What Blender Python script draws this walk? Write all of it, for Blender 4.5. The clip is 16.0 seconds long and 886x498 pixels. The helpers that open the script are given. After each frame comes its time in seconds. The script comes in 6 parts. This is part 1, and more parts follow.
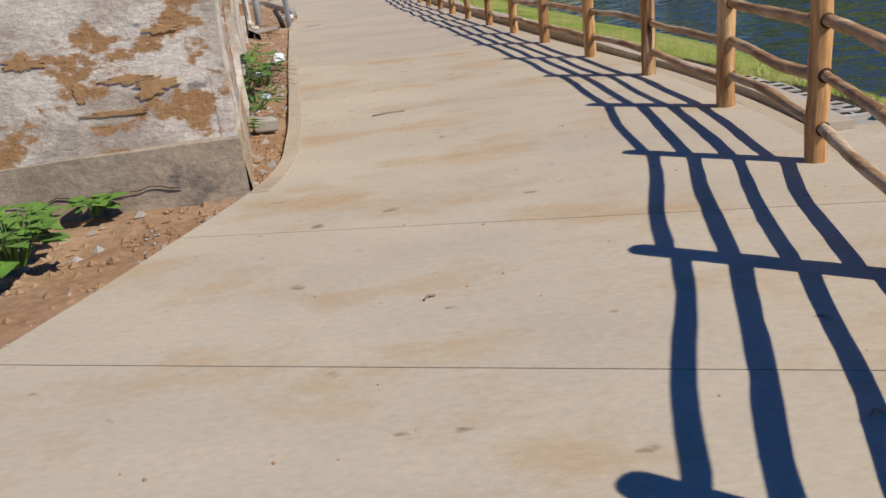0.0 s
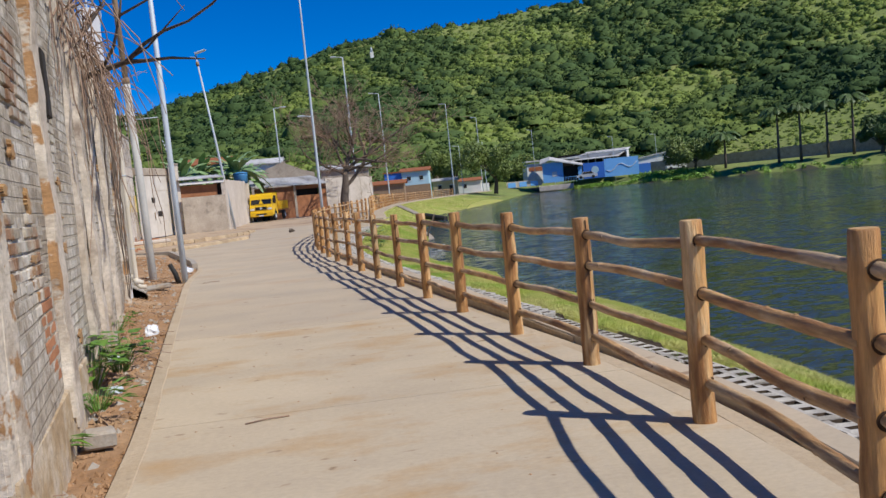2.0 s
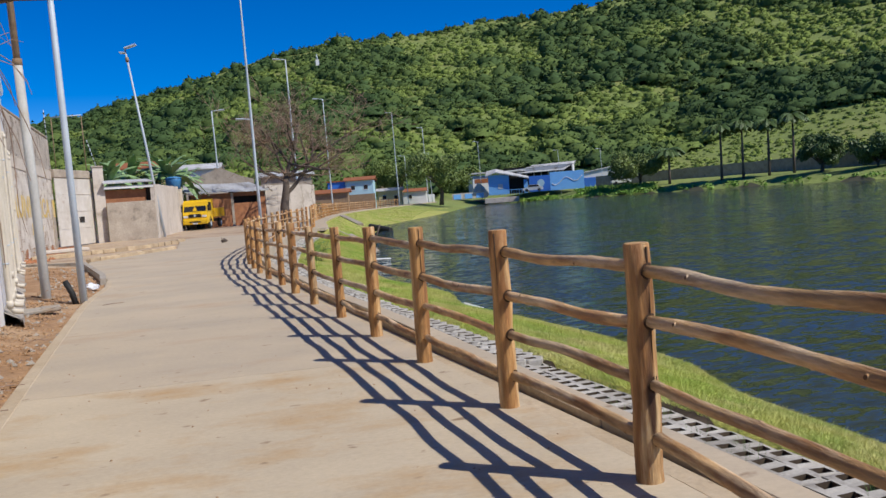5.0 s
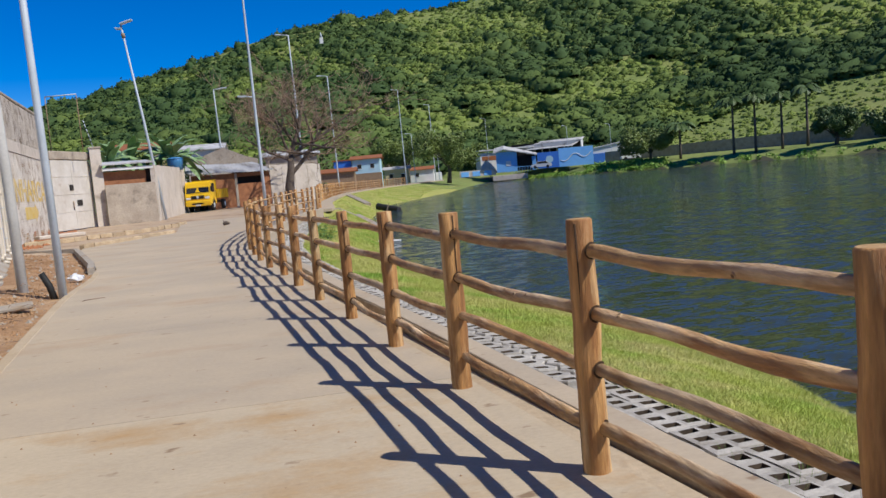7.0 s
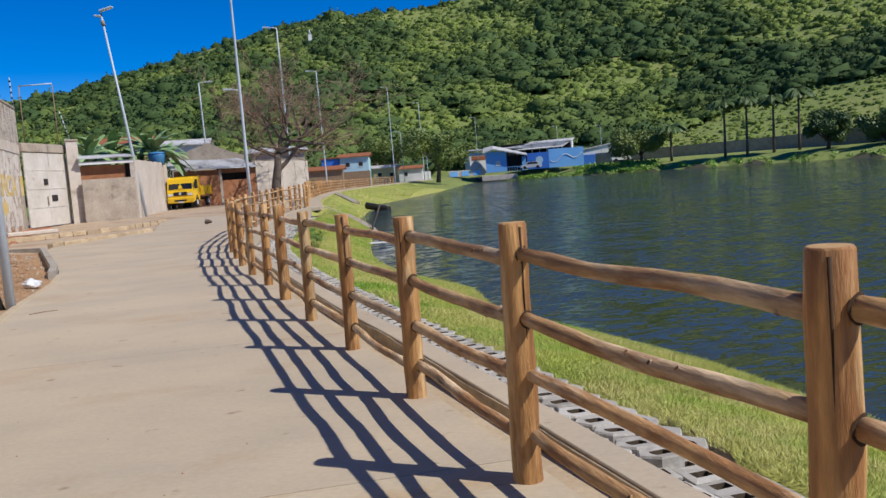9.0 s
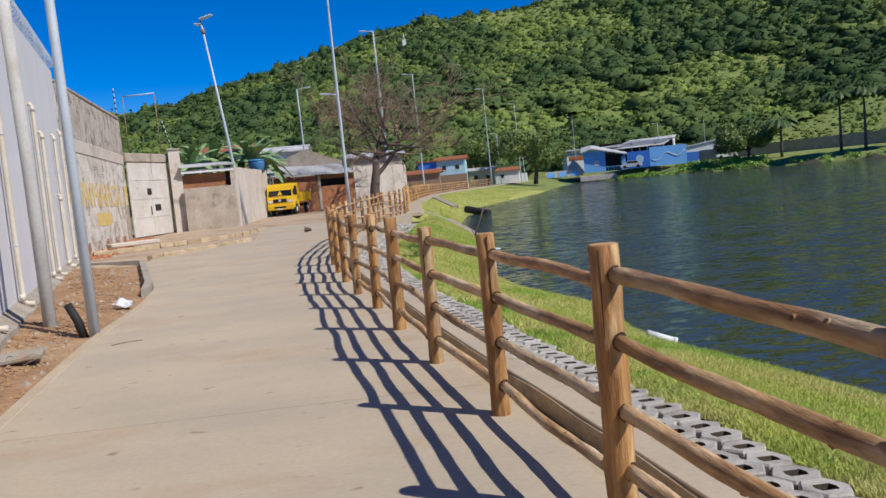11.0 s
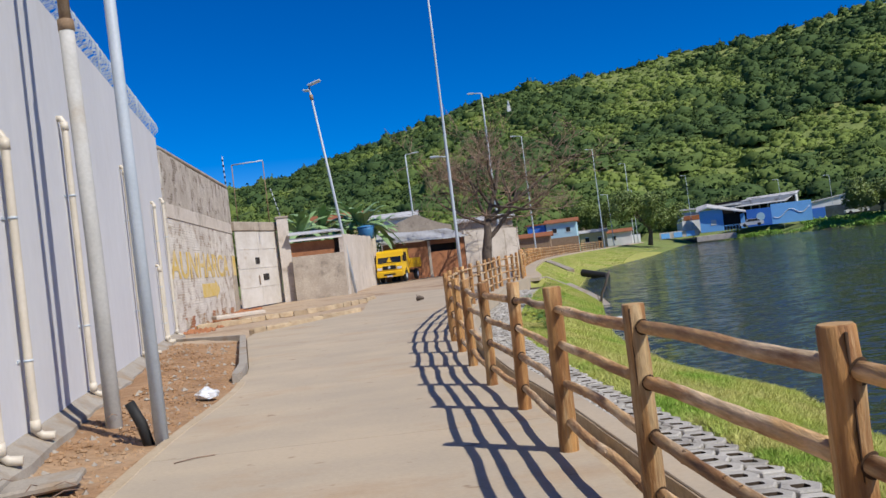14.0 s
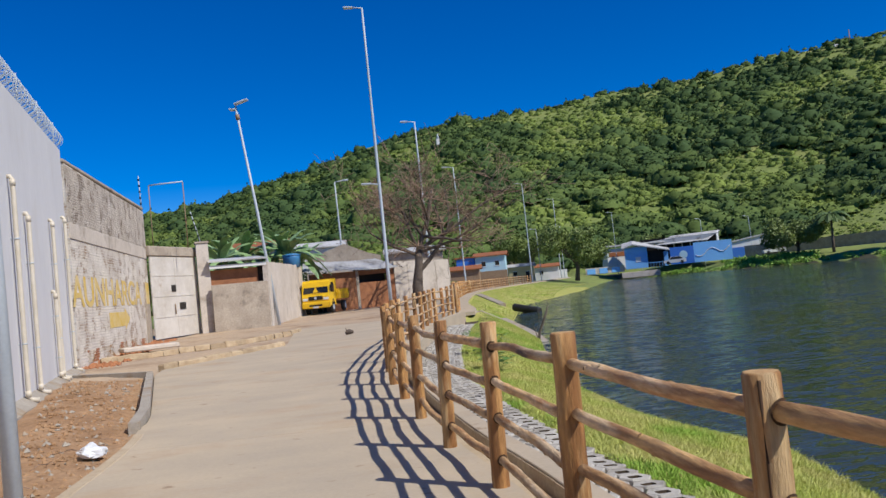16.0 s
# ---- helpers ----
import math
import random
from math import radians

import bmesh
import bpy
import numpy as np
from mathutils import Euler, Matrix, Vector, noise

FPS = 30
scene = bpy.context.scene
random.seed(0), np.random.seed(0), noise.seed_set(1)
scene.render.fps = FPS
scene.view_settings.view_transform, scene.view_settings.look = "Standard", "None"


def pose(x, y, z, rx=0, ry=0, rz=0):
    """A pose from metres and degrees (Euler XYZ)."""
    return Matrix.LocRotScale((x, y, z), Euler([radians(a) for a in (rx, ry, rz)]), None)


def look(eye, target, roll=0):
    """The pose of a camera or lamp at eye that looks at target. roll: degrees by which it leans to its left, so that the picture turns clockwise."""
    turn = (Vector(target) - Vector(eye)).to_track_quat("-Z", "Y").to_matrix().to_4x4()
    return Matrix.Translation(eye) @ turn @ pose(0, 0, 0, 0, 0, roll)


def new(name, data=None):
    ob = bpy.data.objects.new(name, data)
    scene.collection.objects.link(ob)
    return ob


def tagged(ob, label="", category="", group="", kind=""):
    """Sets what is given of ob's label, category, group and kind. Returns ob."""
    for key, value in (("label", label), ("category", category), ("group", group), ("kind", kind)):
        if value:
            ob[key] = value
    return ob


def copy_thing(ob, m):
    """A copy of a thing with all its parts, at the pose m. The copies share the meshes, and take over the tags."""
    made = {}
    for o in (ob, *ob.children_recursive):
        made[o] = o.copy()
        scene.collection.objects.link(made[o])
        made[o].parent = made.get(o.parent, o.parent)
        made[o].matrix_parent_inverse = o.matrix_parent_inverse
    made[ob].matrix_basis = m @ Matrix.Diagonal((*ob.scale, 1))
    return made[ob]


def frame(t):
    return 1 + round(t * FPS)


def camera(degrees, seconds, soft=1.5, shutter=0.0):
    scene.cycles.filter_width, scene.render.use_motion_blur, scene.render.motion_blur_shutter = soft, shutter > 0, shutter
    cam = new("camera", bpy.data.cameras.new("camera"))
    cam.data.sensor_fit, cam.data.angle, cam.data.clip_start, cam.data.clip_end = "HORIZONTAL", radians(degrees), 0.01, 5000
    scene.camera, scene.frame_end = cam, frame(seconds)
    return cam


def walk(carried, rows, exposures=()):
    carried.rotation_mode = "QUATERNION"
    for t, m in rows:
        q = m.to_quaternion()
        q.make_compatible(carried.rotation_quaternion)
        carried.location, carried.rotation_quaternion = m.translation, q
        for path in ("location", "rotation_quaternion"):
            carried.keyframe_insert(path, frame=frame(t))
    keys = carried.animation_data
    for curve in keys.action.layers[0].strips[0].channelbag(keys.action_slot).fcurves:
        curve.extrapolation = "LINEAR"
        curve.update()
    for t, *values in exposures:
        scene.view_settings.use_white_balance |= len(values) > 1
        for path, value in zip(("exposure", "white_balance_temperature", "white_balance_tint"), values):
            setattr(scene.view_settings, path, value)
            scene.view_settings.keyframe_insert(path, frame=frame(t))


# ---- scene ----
cam = camera(55.7, 16.0)
PATH = [
    (0, (0.109, 0.148, 1.319), (0.103, 2.032, 0.647), -6.7),
    (0.5, (0.224, 0.538, 1.363), (0.34, 2.439, 0.75), -6.0),
    (1, (0.244, 0.964, 1.428), (0.461, 2.911, 1.026), -5.8),
    (1.5, (0.293, 1.38, 1.441), (0.548, 3.352, 1.231), -5.8),
    (2, (0.301, 1.801, 1.445), (0.561, 3.779, 1.305), -5.5),
    (2.5, (0.282, 2.238, 1.454), (0.59, 4.21, 1.315), -5.4),
    (3, (0.364, 2.681, 1.449), (0.727, 4.643, 1.309), -5.0),
    (3.5, (0.374, 3.112, 1.441), (0.766, 5.069, 1.314), -4.7),
    (3.7, (0.397, 3.287, 1.443), (0.791, 5.244, 1.322), -4.3),
    (5.8, (0.557, 5.006, 1.409), (0.952, 6.962, 1.269), -4.5),
    (6, (0.543, 5.173, 1.419), (0.933, 7.128, 1.262), -4.6),
    (6.5, (0.569, 5.576, 1.428), (0.951, 7.532, 1.259), -4.7),
    (7, (0.653, 6.062, 1.423), (1.027, 8.019, 1.247), -5.1),
    (7.5, (0.61, 6.508, 1.428), (0.984, 8.464, 1.243), -5.4),
    (8, (0.685, 6.947, 1.366), (1.079, 8.9, 1.189), -4.8),
    (8.2, (0.712, 7.152, 1.37), (1.123, 9.101, 1.192), -4.3),
    (10.3, (0.598, 9.129, 1.464), (0.917, 11.096, 1.284), -5.3),
    (10.5, (0.593, 9.335, 1.447), (0.872, 11.307, 1.271), -5.3),
    (11, (0.557, 9.788, 1.465), (0.741, 11.773, 1.31), -5.5),
    (11.5, (0.465, 10.231, 1.458), (0.594, 12.223, 1.327), -5.7),
    (12, (0.469, 10.706, 1.446), (0.545, 12.702, 1.339), -5.9),
    (12.5, (0.356, 11.068, 1.431), (0.357, 13.067, 1.366), -6.0),
    (13, (0.305, 11.501, 1.444), (0.253, 13.5, 1.418), -6.5),
    (13.5, (0.333, 11.992, 1.451), (0.264, 13.991, 1.452), -6.7),
    (14, (0.261, 12.446, 1.451), (0.209, 14.445, 1.477), -6.7),
    (14.5, (0.209, 12.796, 1.448), (0.207, 14.795, 1.512), -6.5),
    (15, (0.164, 13.269, 1.465), (0.195, 15.267, 1.543), -6.4),
    (15.5, (0.009, 13.713, 1.469), (0.072, 15.71, 1.555), -5.7),
    (16, (-0.004, 14.198, 1.474), (0.127, 16.192, 1.557), -5.6),
]
walk(cam, [(t, look(eye, target, roll)) for t, eye, target, roll in PATH])

# ---------------------------------------------------------------- light
SUN_ELEV, SUN_AZ = 47.0, 126.5          # azimuth clockwise from +y
world = bpy.data.worlds.new("world")
scene.world = world
world.use_nodes = True
wn = world.node_tree
sky = wn.nodes.new("ShaderNodeTexSky")
sky.sky_type = "NISHITA"
sky.sun_disc = False
sky.sun_elevation, sky.sun_rotation = radians(SUN_ELEV), radians(SUN_AZ)
sky.altitude, sky.air_density, sky.dust_density, sky.ozone_density = 300, 0.75, 0.1, 5.0
bg = wn.nodes["Background"]
bg.inputs[1].default_value = 0.13
rich = wn.nodes.new("ShaderNodeHueSaturation")
rich.inputs["Hue"].default_value, rich.inputs["Saturation"].default_value, rich.inputs["Value"].default_value = 0.515, 1.5, 0.92
wn.links.new(sky.outputs[0], rich.inputs["Color"])
wn.links.new(rich.outputs[0], bg.inputs[0])
sun_data = bpy.data.lights.new("sun", "SUN")
sun_data.energy, sun_data.angle, sun_data.color = 4.9, radians(0.5), (1.0, 0.955, 0.88)
sun = new("sun", sun_data)
sun_dir = Vector((math.sin(radians(SUN_AZ)) * math.cos(radians(SUN_ELEV)), math.cos(radians(SUN_AZ)) * math.cos(radians(SUN_ELEV)), math.sin(radians(SUN_ELEV))))
sun.matrix_world = look(tuple(sun_dir * 60), (0, 0, 0))


# ---------------------------------------------------------------- materials
def material(name, base, other=None, scale=3.0, fine=40.0, fine_amount=0.25, rough=0.8, bump=0.2, bump_scale=None, metal=0.0, stain=None, stain_scale=1.0, stain_at=(0.5, 0.7), per_piece=0.0, spec=0.4, stretch=None, mottled=(0.35, 0.65), specks=None, tone=None, bump_depth=0.02, brick=False):
    """A surface with a broad change of colour, a fine grain, optional stains and a relief, all at world size."""
    m = bpy.data.materials.new(name)
    m.use_nodes = True
    t = m.node_tree
    n, link = t.nodes, t.links.new
    b = n["Principled BSDF"]
    b.inputs["Roughness"].default_value, b.inputs["Metallic"].default_value = rough, metal
    b.inputs["Specular IOR Level"].default_value = spec
    g = n.new("ShaderNodeNewGeometry")
    where = g.outputs["Position"]
    if stretch:
        mp = n.new("ShaderNodeMapping")
        mp.inputs["Scale"].default_value = stretch
        link(where, mp.inputs["Vector"])
        where = mp.outputs[0]

    def field(size, detail, low, high, rough_=0.6):
        x = n.new("ShaderNodeTexNoise")
        x.inputs["Scale"].default_value, x.inputs["Detail"].default_value, x.inputs["Roughness"].default_value = size, detail, rough_
        link(where, x.inputs["Vector"])
        r = n.new("ShaderNodeMapRange")
        r.inputs["From Min"].default_value, r.inputs["From Max"].default_value = low, high
        link(x.outputs[0], r.inputs["Value"])
        return r.outputs[0]

    def mix(kind, fac, a, c):
        x = n.new("ShaderNodeMix")
        x.data_type, x.blend_type = "RGBA", kind
        for socket, value in ((0, fac), (6, a), (7, c)):
            if hasattr(value, "is_linked"):
                link(value, x.inputs[socket])
            elif socket == 0:
                x.inputs[0].default_value = value
            else:
                x.inputs[socket].default_value = (*value, 1)
        return x.outputs[2]

    col = mix("MIX", field(scale, 5, *mottled), base, other or tuple(0.75 * v for v in base))
    if stain:
        col = mix("MIX", field(stain_scale, 6, *stain_at, 0.65), col, stain)
    if brick:
        sep, com = n.new("ShaderNodeSeparateXYZ"), n.new("ShaderNodeCombineXYZ")
        link(g.outputs["Position"], sep.inputs[0])
        link(sep.outputs[1], com.inputs[0])
        link(sep.outputs[2], com.inputs[1])
        course = n.new("ShaderNodeTexBrick")
        course.inputs["Scale"].default_value = 1.0
        course.inputs["Mortar Size"].default_value, course.inputs["Mortar Smooth"].default_value = 0.012, 0.4
        course.inputs["Brick Width"].default_value, course.inputs["Row Height"].default_value = 0.24, 0.085
        link(com.outputs[0], course.inputs["Vector"])
        col = mix("MIX", course.outputs["Fac"], col, tuple(0.84 * v for v in base))
    if tone:
        species = n.new("ShaderNodeAttribute")
        species.attribute_name = "species"
        col = mix("MIX", species.outputs["Fac"], col, tone)
    if specks:
        col = mix("MIX", field(5.5, 3, 0.68, 0.74, 0.5), col, specks)
    grain = field(fine, 4, 0.3, 0.7, 0.7)
    dark = mix("MULTIPLY", 1.0, col, (1 - fine_amount,) * 3)
    col = mix("MIX", grain, dark, col)
    if per_piece:
        info = n.new("ShaderNodeObjectInfo")
        r = n.new("ShaderNodeMapRange")
        r.inputs["To Min"].default_value, r.inputs["To Max"].default_value = 1 - per_piece, 1 + per_piece * 0.6
        link(info.outputs["Random"], r.inputs["Value"])
        v = n.new("ShaderNodeVectorMath")
        v.operation = "SCALE"
        link(col, v.inputs[0])
        link(r.outputs[0], v.inputs["Scale"])
        col = v.outputs[0]
    link(col, b.inputs["Base Color"])
    if bump:
        bp = n.new("ShaderNodeBump")
        bp.inputs["Strength"].default_value, bp.inputs["Distance"].default_value = bump, bump_depth
        height = field(bump_scale or fine, 6, 0.0, 1.0, 0.7)
        if brick:
            add = n.new("ShaderNodeMath")
            add.operation = "SUBTRACT"
            link(height, add.inputs[0])
            link(course.outputs["Fac"], add.inputs[1])
            height = add.outputs[0]
        link(height, bp.inputs["Height"])
        link(bp.outputs[0], b.inputs["Normal"])
    return m


CONCRETE = material("poured_concrete", (0.48, 0.392, 0.28), (0.41, 0.343, 0.255), 0.8, 28, 0.13, 0.85, 0.15, stain=(0.40, 0.275, 0.165), stain_scale=0.7, stain_at=(0.54, 0.82), stretch=(0.75, 1.25, 1), specks=(0.28, 0.20, 0.13))
SOILED = material("soil_stained_concrete", (0.515, 0.427, 0.302), (0.445, 0.367, 0.262), 0.8, 28, 0.15, 0.85, 0.18, stain=(0.42, 0.26, 0.11), stain_scale=1.1, stain_at=(0.50, 0.76), stretch=(0.75, 1.25, 1), specks=(0.26, 0.18, 0.11))
BEAM_STAIN = material("soil_splashed_concrete", (0.55, 0.44, 0.30), (0.46, 0.35, 0.22), 2.4, 22, 0.3, 0.9, 0.5, stain=(0.26, 0.20, 0.14), stain_scale=2.0, stain_at=(0.56, 0.72), stretch=(1, 0.6, 1))
KERB = material("kerb_concrete", (0.40, 0.36, 0.30), (0.33, 0.29, 0.24), 2, 35, 0.25, 0.9, 0.3, stain=(0.30, 0.20, 0.11), stain_scale=1.5)
PAVER = material("paver_concrete", (0.52, 0.49, 0.43), (0.42, 0.39, 0.34), 3, 60, 0.25, 0.9, 0.35, per_piece=0.14, stain=(0.28, 0.255, 0.21), stain_scale=3)
SOIL = material("red_soil", (0.43, 0.262, 0.14), (0.31, 0.175, 0.085), 1.4, 14, 0.4, 0.95, 0.9, 9, stain=(0.47, 0.32, 0.19), stain_scale=0.5, stain_at=(0.50, 0.68))
DUST = material("street_dust", (0.50, 0.37, 0.24), (0.43, 0.33, 0.235), 0.5, 8, 0.25, 0.95, 0.4, stain=(0.30, 0.19, 0.11), stain_scale=0.6)
LAWN_SOIL = material("lawn_ground", (0.40, 0.42, 0.09), (0.48, 0.44, 0.13), 1.0, 30, 0.4, 0.95, 0.8, stain=(0.28, 0.38, 0.07), stain_scale=0.5)
HILL = material("hill_ground", (0.25, 0.31, 0.075), (0.18, 0.235, 0.058), 0.12, 1.2, 0.45, 0.95, 1.0, 0.9, stain=(0.30, 0.31, 0.09), stain_scale=0.03)
# soil and soil coating, darkened to paint in the shade of the paver slots
SHADED_SOIL = material("soil_with_painted_shade", (0.10, 0.07, 0.045), (0.07, 0.05, 0.03), 2, 14, 0.4, 0.95, 0.6)
MUD = material("lake_bed", (0.06, 0.06, 0.03), None, 1, 10)
LOG = material("eucalyptus_log", (0.74, 0.40, 0.14), (0.38, 0.17, 0.055), 12, 34, 0.45, 0.62, 0.9, per_piece=0.24, stain=(0.82, 0.57, 0.29), stain_scale=7, stain_at=(0.52, 0.64), stretch=(1, 1, 0.12), mottled=(0.36, 0.58), specks=(0.09, 0.04, 0.018))
RAIL_LOG = material("eucalyptus_rail", (0.76, 0.48, 0.22), (0.40, 0.20, 0.08), 12, 34, 0.45, 0.65, 0.9, per_piece=0.25, stain=(0.84, 0.63, 0.40), stain_scale=7, stain_at=(0.48, 0.62), stretch=(1, 0.14, 1), mottled=(0.36, 0.58), specks=(0.09, 0.04, 0.018))
LOG_END = material("log_end_grain", (0.58, 0.37, 0.17), (0.44, 0.26, 0.11), 30, 90, 0.3, 0.8, 0.3)
KNOT = material("dark_knot_wood", (0.16, 0.075, 0.03), (0.10, 0.05, 0.02), 30, 90, 0.3, 0.8, 0.3)
# near-black colour painting shade into gaps around rails and log splits
GAP_SHADE = material("mortise_shade", (0.07, 0.035, 0.015), None, 20, 60, 0.3, 0.9, 0)
GALV = material("galvanised_steel", (0.50, 0.55, 0.59), (0.43, 0.48, 0.52), 2, 30, 0.12, 0.5, 0.03)
GREY_PAINT = material("grey_pole_paint", (0.50, 0.49, 0.46), (0.42, 0.41, 0.38), 2, 25, 0.15, 0.85, 0.08, stain=(0.38, 0.34, 0.28), stain_scale=1.2, spec=0.15)
RUSTY = material("rusty_steel", (0.34, 0.24, 0.15), (0.25, 0.16, 0.09), 6, 40, 0.3, 0.75, 0.2)
WHITE_WALL = material("white_painted_render", (0.66, 0.655, 0.66), (0.60, 0.595, 0.60), 0.35, 6, 0.06, 0.75, 0.06, 25, stain=(0.58, 0.555, 0.53), stain_scale=1.1, stain_at=(0.55, 0.85), stretch=(1, 1, 0.4))
OLD_PLASTER = material("flaking_whitewash", (0.72, 0.635, 0.515), (0.46, 0.38, 0.29), 1.8, 22, 0.35, 0.9, 0.9, 9, stain=(0.40, 0.22, 0.095), stain_scale=2.6, stain_at=(0.52, 0.57), stretch=(1, 1, 1.7), mottled=(0.40, 0.60), specks=(0.30, 0.26, 0.22))
OLD_SIDE = material("weathered_brickwork", (0.60, 0.52, 0.41), (0.37, 0.30, 0.22), 1.5, 20, 0.45, 0.95, 1.0, 9, stain=(0.74, 0.68, 0.58), stain_scale=1.7, stain_at=(0.48, 0.58), stretch=(1, 1, 0.7), mottled=(0.42, 0.58), specks=(0.28, 0.2, 0.13), bump_depth=0.05, brick=True)
OLD_BRICK = material("whitewashed_old_brick", (0.76, 0.70, 0.60), (0.46, 0.39, 0.29), 1.5, 24, 0.45, 0.95, 0.8, 12, stain=(0.36, 0.20, 0.11), stain_scale=1.9, stain_at=(0.52, 0.62), per_piece=0.28, mottled=(0.42, 0.58), specks=(0.46, 0.52, 0.42))
OCHRE_RENDER = material("ochre_damp_render", (0.50, 0.36, 0.20), (0.38, 0.265, 0.15), 2.2, 20, 0.35, 0.95, 0.8, 9, stain=(0.60, 0.50, 0.37), stain_scale=2.4, stain_at=(0.44, 0.58))
EDGE_CONCRETE = material("soil_stained_edge", (0.50, 0.405, 0.285), (0.43, 0.335, 0.22), 1.5, 26, 0.2, 0.9, 0.35, stain=(0.37, 0.255, 0.15), stain_scale=1.8, stain_at=(0.56, 0.76), specks=(0.2, 0.14, 0.09))
SIGN_PLASTER = material("whitewashed_brickwork", (0.80, 0.74, 0.65), (0.56, 0.49, 0.41), 0.9, 12, 0.2, 0.9, 0.6, 9, stain=(0.36, 0.26, 0.18), stain_scale=1.8, stain_at=(0.52, 0.60), stretch=(1, 1, 1.4), bump_depth=0.05, brick=True)
BARE_COURSES = material("bare_weathered_brickwork", (0.80, 0.72, 0.62), (0.56, 0.47, 0.38), 1.4, 14, 0.4, 0.95, 1.0, 7, stain=(0.25, 0.18, 0.13), stain_scale=1.7, stain_at=(0.52, 0.59), bump_depth=0.08, brick=True)
PVC = material("cream_pvc", (0.62, 0.56, 0.46), (0.53, 0.47, 0.37), 2, 20, 0.1, 0.45, 0.03)
CEMENT = material("grey_cement_render", (0.50, 0.425, 0.335), (0.38, 0.315, 0.245), 1.2, 14, 0.3, 0.92, 0.4, stain=(0.17, 0.14, 0.11), stain_scale=1.6, stain_at=(0.55, 0.78))
PALE_CEMENT = material("pale_cement_render", (0.64, 0.57, 0.49), (0.54, 0.47, 0.39), 0.8, 14, 0.2, 0.9, 0.3, stain=(0.24, 0.19, 0.14), stain_scale=1.0, stain_at=(0.56, 0.8))
WOODS = material("woodland_leaf", (0.052, 0.094, 0.032), (0.075, 0.125, 0.039), 0.09, 0.9, 0.4, 0.8, 0.5, 1.0, spec=0.12, tone=(0.215, 0.28, 0.062), bump_depth=0.25)
LEAF = material("broad_leaf", (0.21, 0.275, 0.06), (0.13, 0.19, 0.045), 0.35, 3, 0.4, 0.55, 0, spec=0.35, stain=(0.17, 0.19, 0.04), stain_scale=0.8, stain_at=(0.55, 0.7))
DARK_LEAF = material("dark_glossy_leaf", (0.11, 0.175, 0.045), (0.07, 0.125, 0.035), 0.5, 4, 0.4, 0.55, 0, spec=0.35)
BANANA = material("banana_leaf", (0.30, 0.44, 0.20), (0.18, 0.30, 0.10), 0.6, 4, 0.3, 0.4, 0, spec=0.5)
GRASS = material("lawn_blades", (0.54, 0.60, 0.13), (0.74, 0.66, 0.30), 0.9, 35, 0.35, 0.7, 0, spec=0.25, stain=(0.36, 0.51, 0.08), stain_scale=0.6, stain_at=(0.48, 0.62))
FRESH_GRASS = material("fresh_lawn_blades", (0.46, 0.55, 0.095), (0.66, 0.61, 0.22), 0.9, 35, 0.4, 0.7, 0, spec=0.25, stain=(0.31, 0.50, 0.07), stain_scale=0.55, stain_at=(0.5, 0.62))
SHORE_WEED = material("shore_weed_leaf", (0.26, 0.44, 0.06), (0.17, 0.33, 0.04), 0.5, 6, 0.3, 0.6, 0)
WEED = material("weed_leaf", (0.15, 0.28, 0.04), (0.09, 0.19, 0.03), 6, 30, 0.3, 0.5, 0)
BARK = material("grey_bark", (0.17, 0.13, 0.10), (0.11, 0.085, 0.065), 4, 20, 0.35, 0.9, 0.6)
TWIG = material("dry_twig", (0.36, 0.24, 0.165), (0.25, 0.165, 0.115), 2, 20, 0.3, 0.9, 0)
BRICK = material("red_brick", (0.46, 0.20, 0.09), (0.34, 0.14, 0.065), 3, 30, 0.3, 0.92, 0.4, per_piece=0.2)
WORN_RENDER = material("worn_brown_render", (0.50, 0.41, 0.31), (0.66, 0.58, 0.48), 2.2, 22, 0.35, 0.95, 0.8, 9, stain=(0.27, 0.21, 0.16), stain_scale=1.8, stain_at=(0.5, 0.66))
FLAKED = material("bare_plaster", (0.46, 0.275, 0.12), (0.36, 0.205, 0.09), 3, 25, 0.3, 0.95, 0.5)
BASE_CEMENT = material("damp_plinth_cement", (0.43, 0.34, 0.23), (0.31, 0.24, 0.165), 2.2, 20, 0.35, 0.95, 0.8, 9, stain=(0.10, 0.093, 0.085), stain_scale=1.9, stain_at=(0.5, 0.62), stretch=(1, 1, 1.3))
STONE = material("sandstone_kerb", (0.58, 0.45, 0.29), (0.45, 0.33, 0.20), 4, 25, 0.3, 0.95, 0.5, per_piece=0.2)
YELLOW = material("yellow_lorry_paint", (0.80, 0.50, 0.012), (0.72, 0.43, 0.012), 1, 20, 0.08, 0.35, 0.02, spec=0.5)
BLACK = material("black_rubber", (0.018, 0.018, 0.018), None, 4, 40, 0.2, 0.7, 0.1)
GLASS_DARK = material("dark_glass", (0.015, 0.018, 0.02), None, 2, 10, 0.05, 0.08, 0, spec=0.6)
# near-black colour painting the shade inside openings, windows and under roofs
DARK = material("painted_opening_shade", (0.03, 0.025, 0.022), None, 2, 10, 0.2, 0.95, 0)
BLUE_WALL = material("bright_blue_paint", (0.20, 0.50, 0.90), (0.17, 0.44, 0.84), 0.2, 3, 0.1, 0.7, 0.05)
DEEP_BLUE = material("deep_blue_paint_and_shade", (0.035, 0.17, 0.58), (0.03, 0.14, 0.50), 0.3, 3, 0.1, 0.7, 0.05)
PALE_BLUE = material("pale_blue_paint", (0.42, 0.62, 0.70), (0.37, 0.56, 0.64), 0.4, 3, 0.1, 0.75, 0.05)
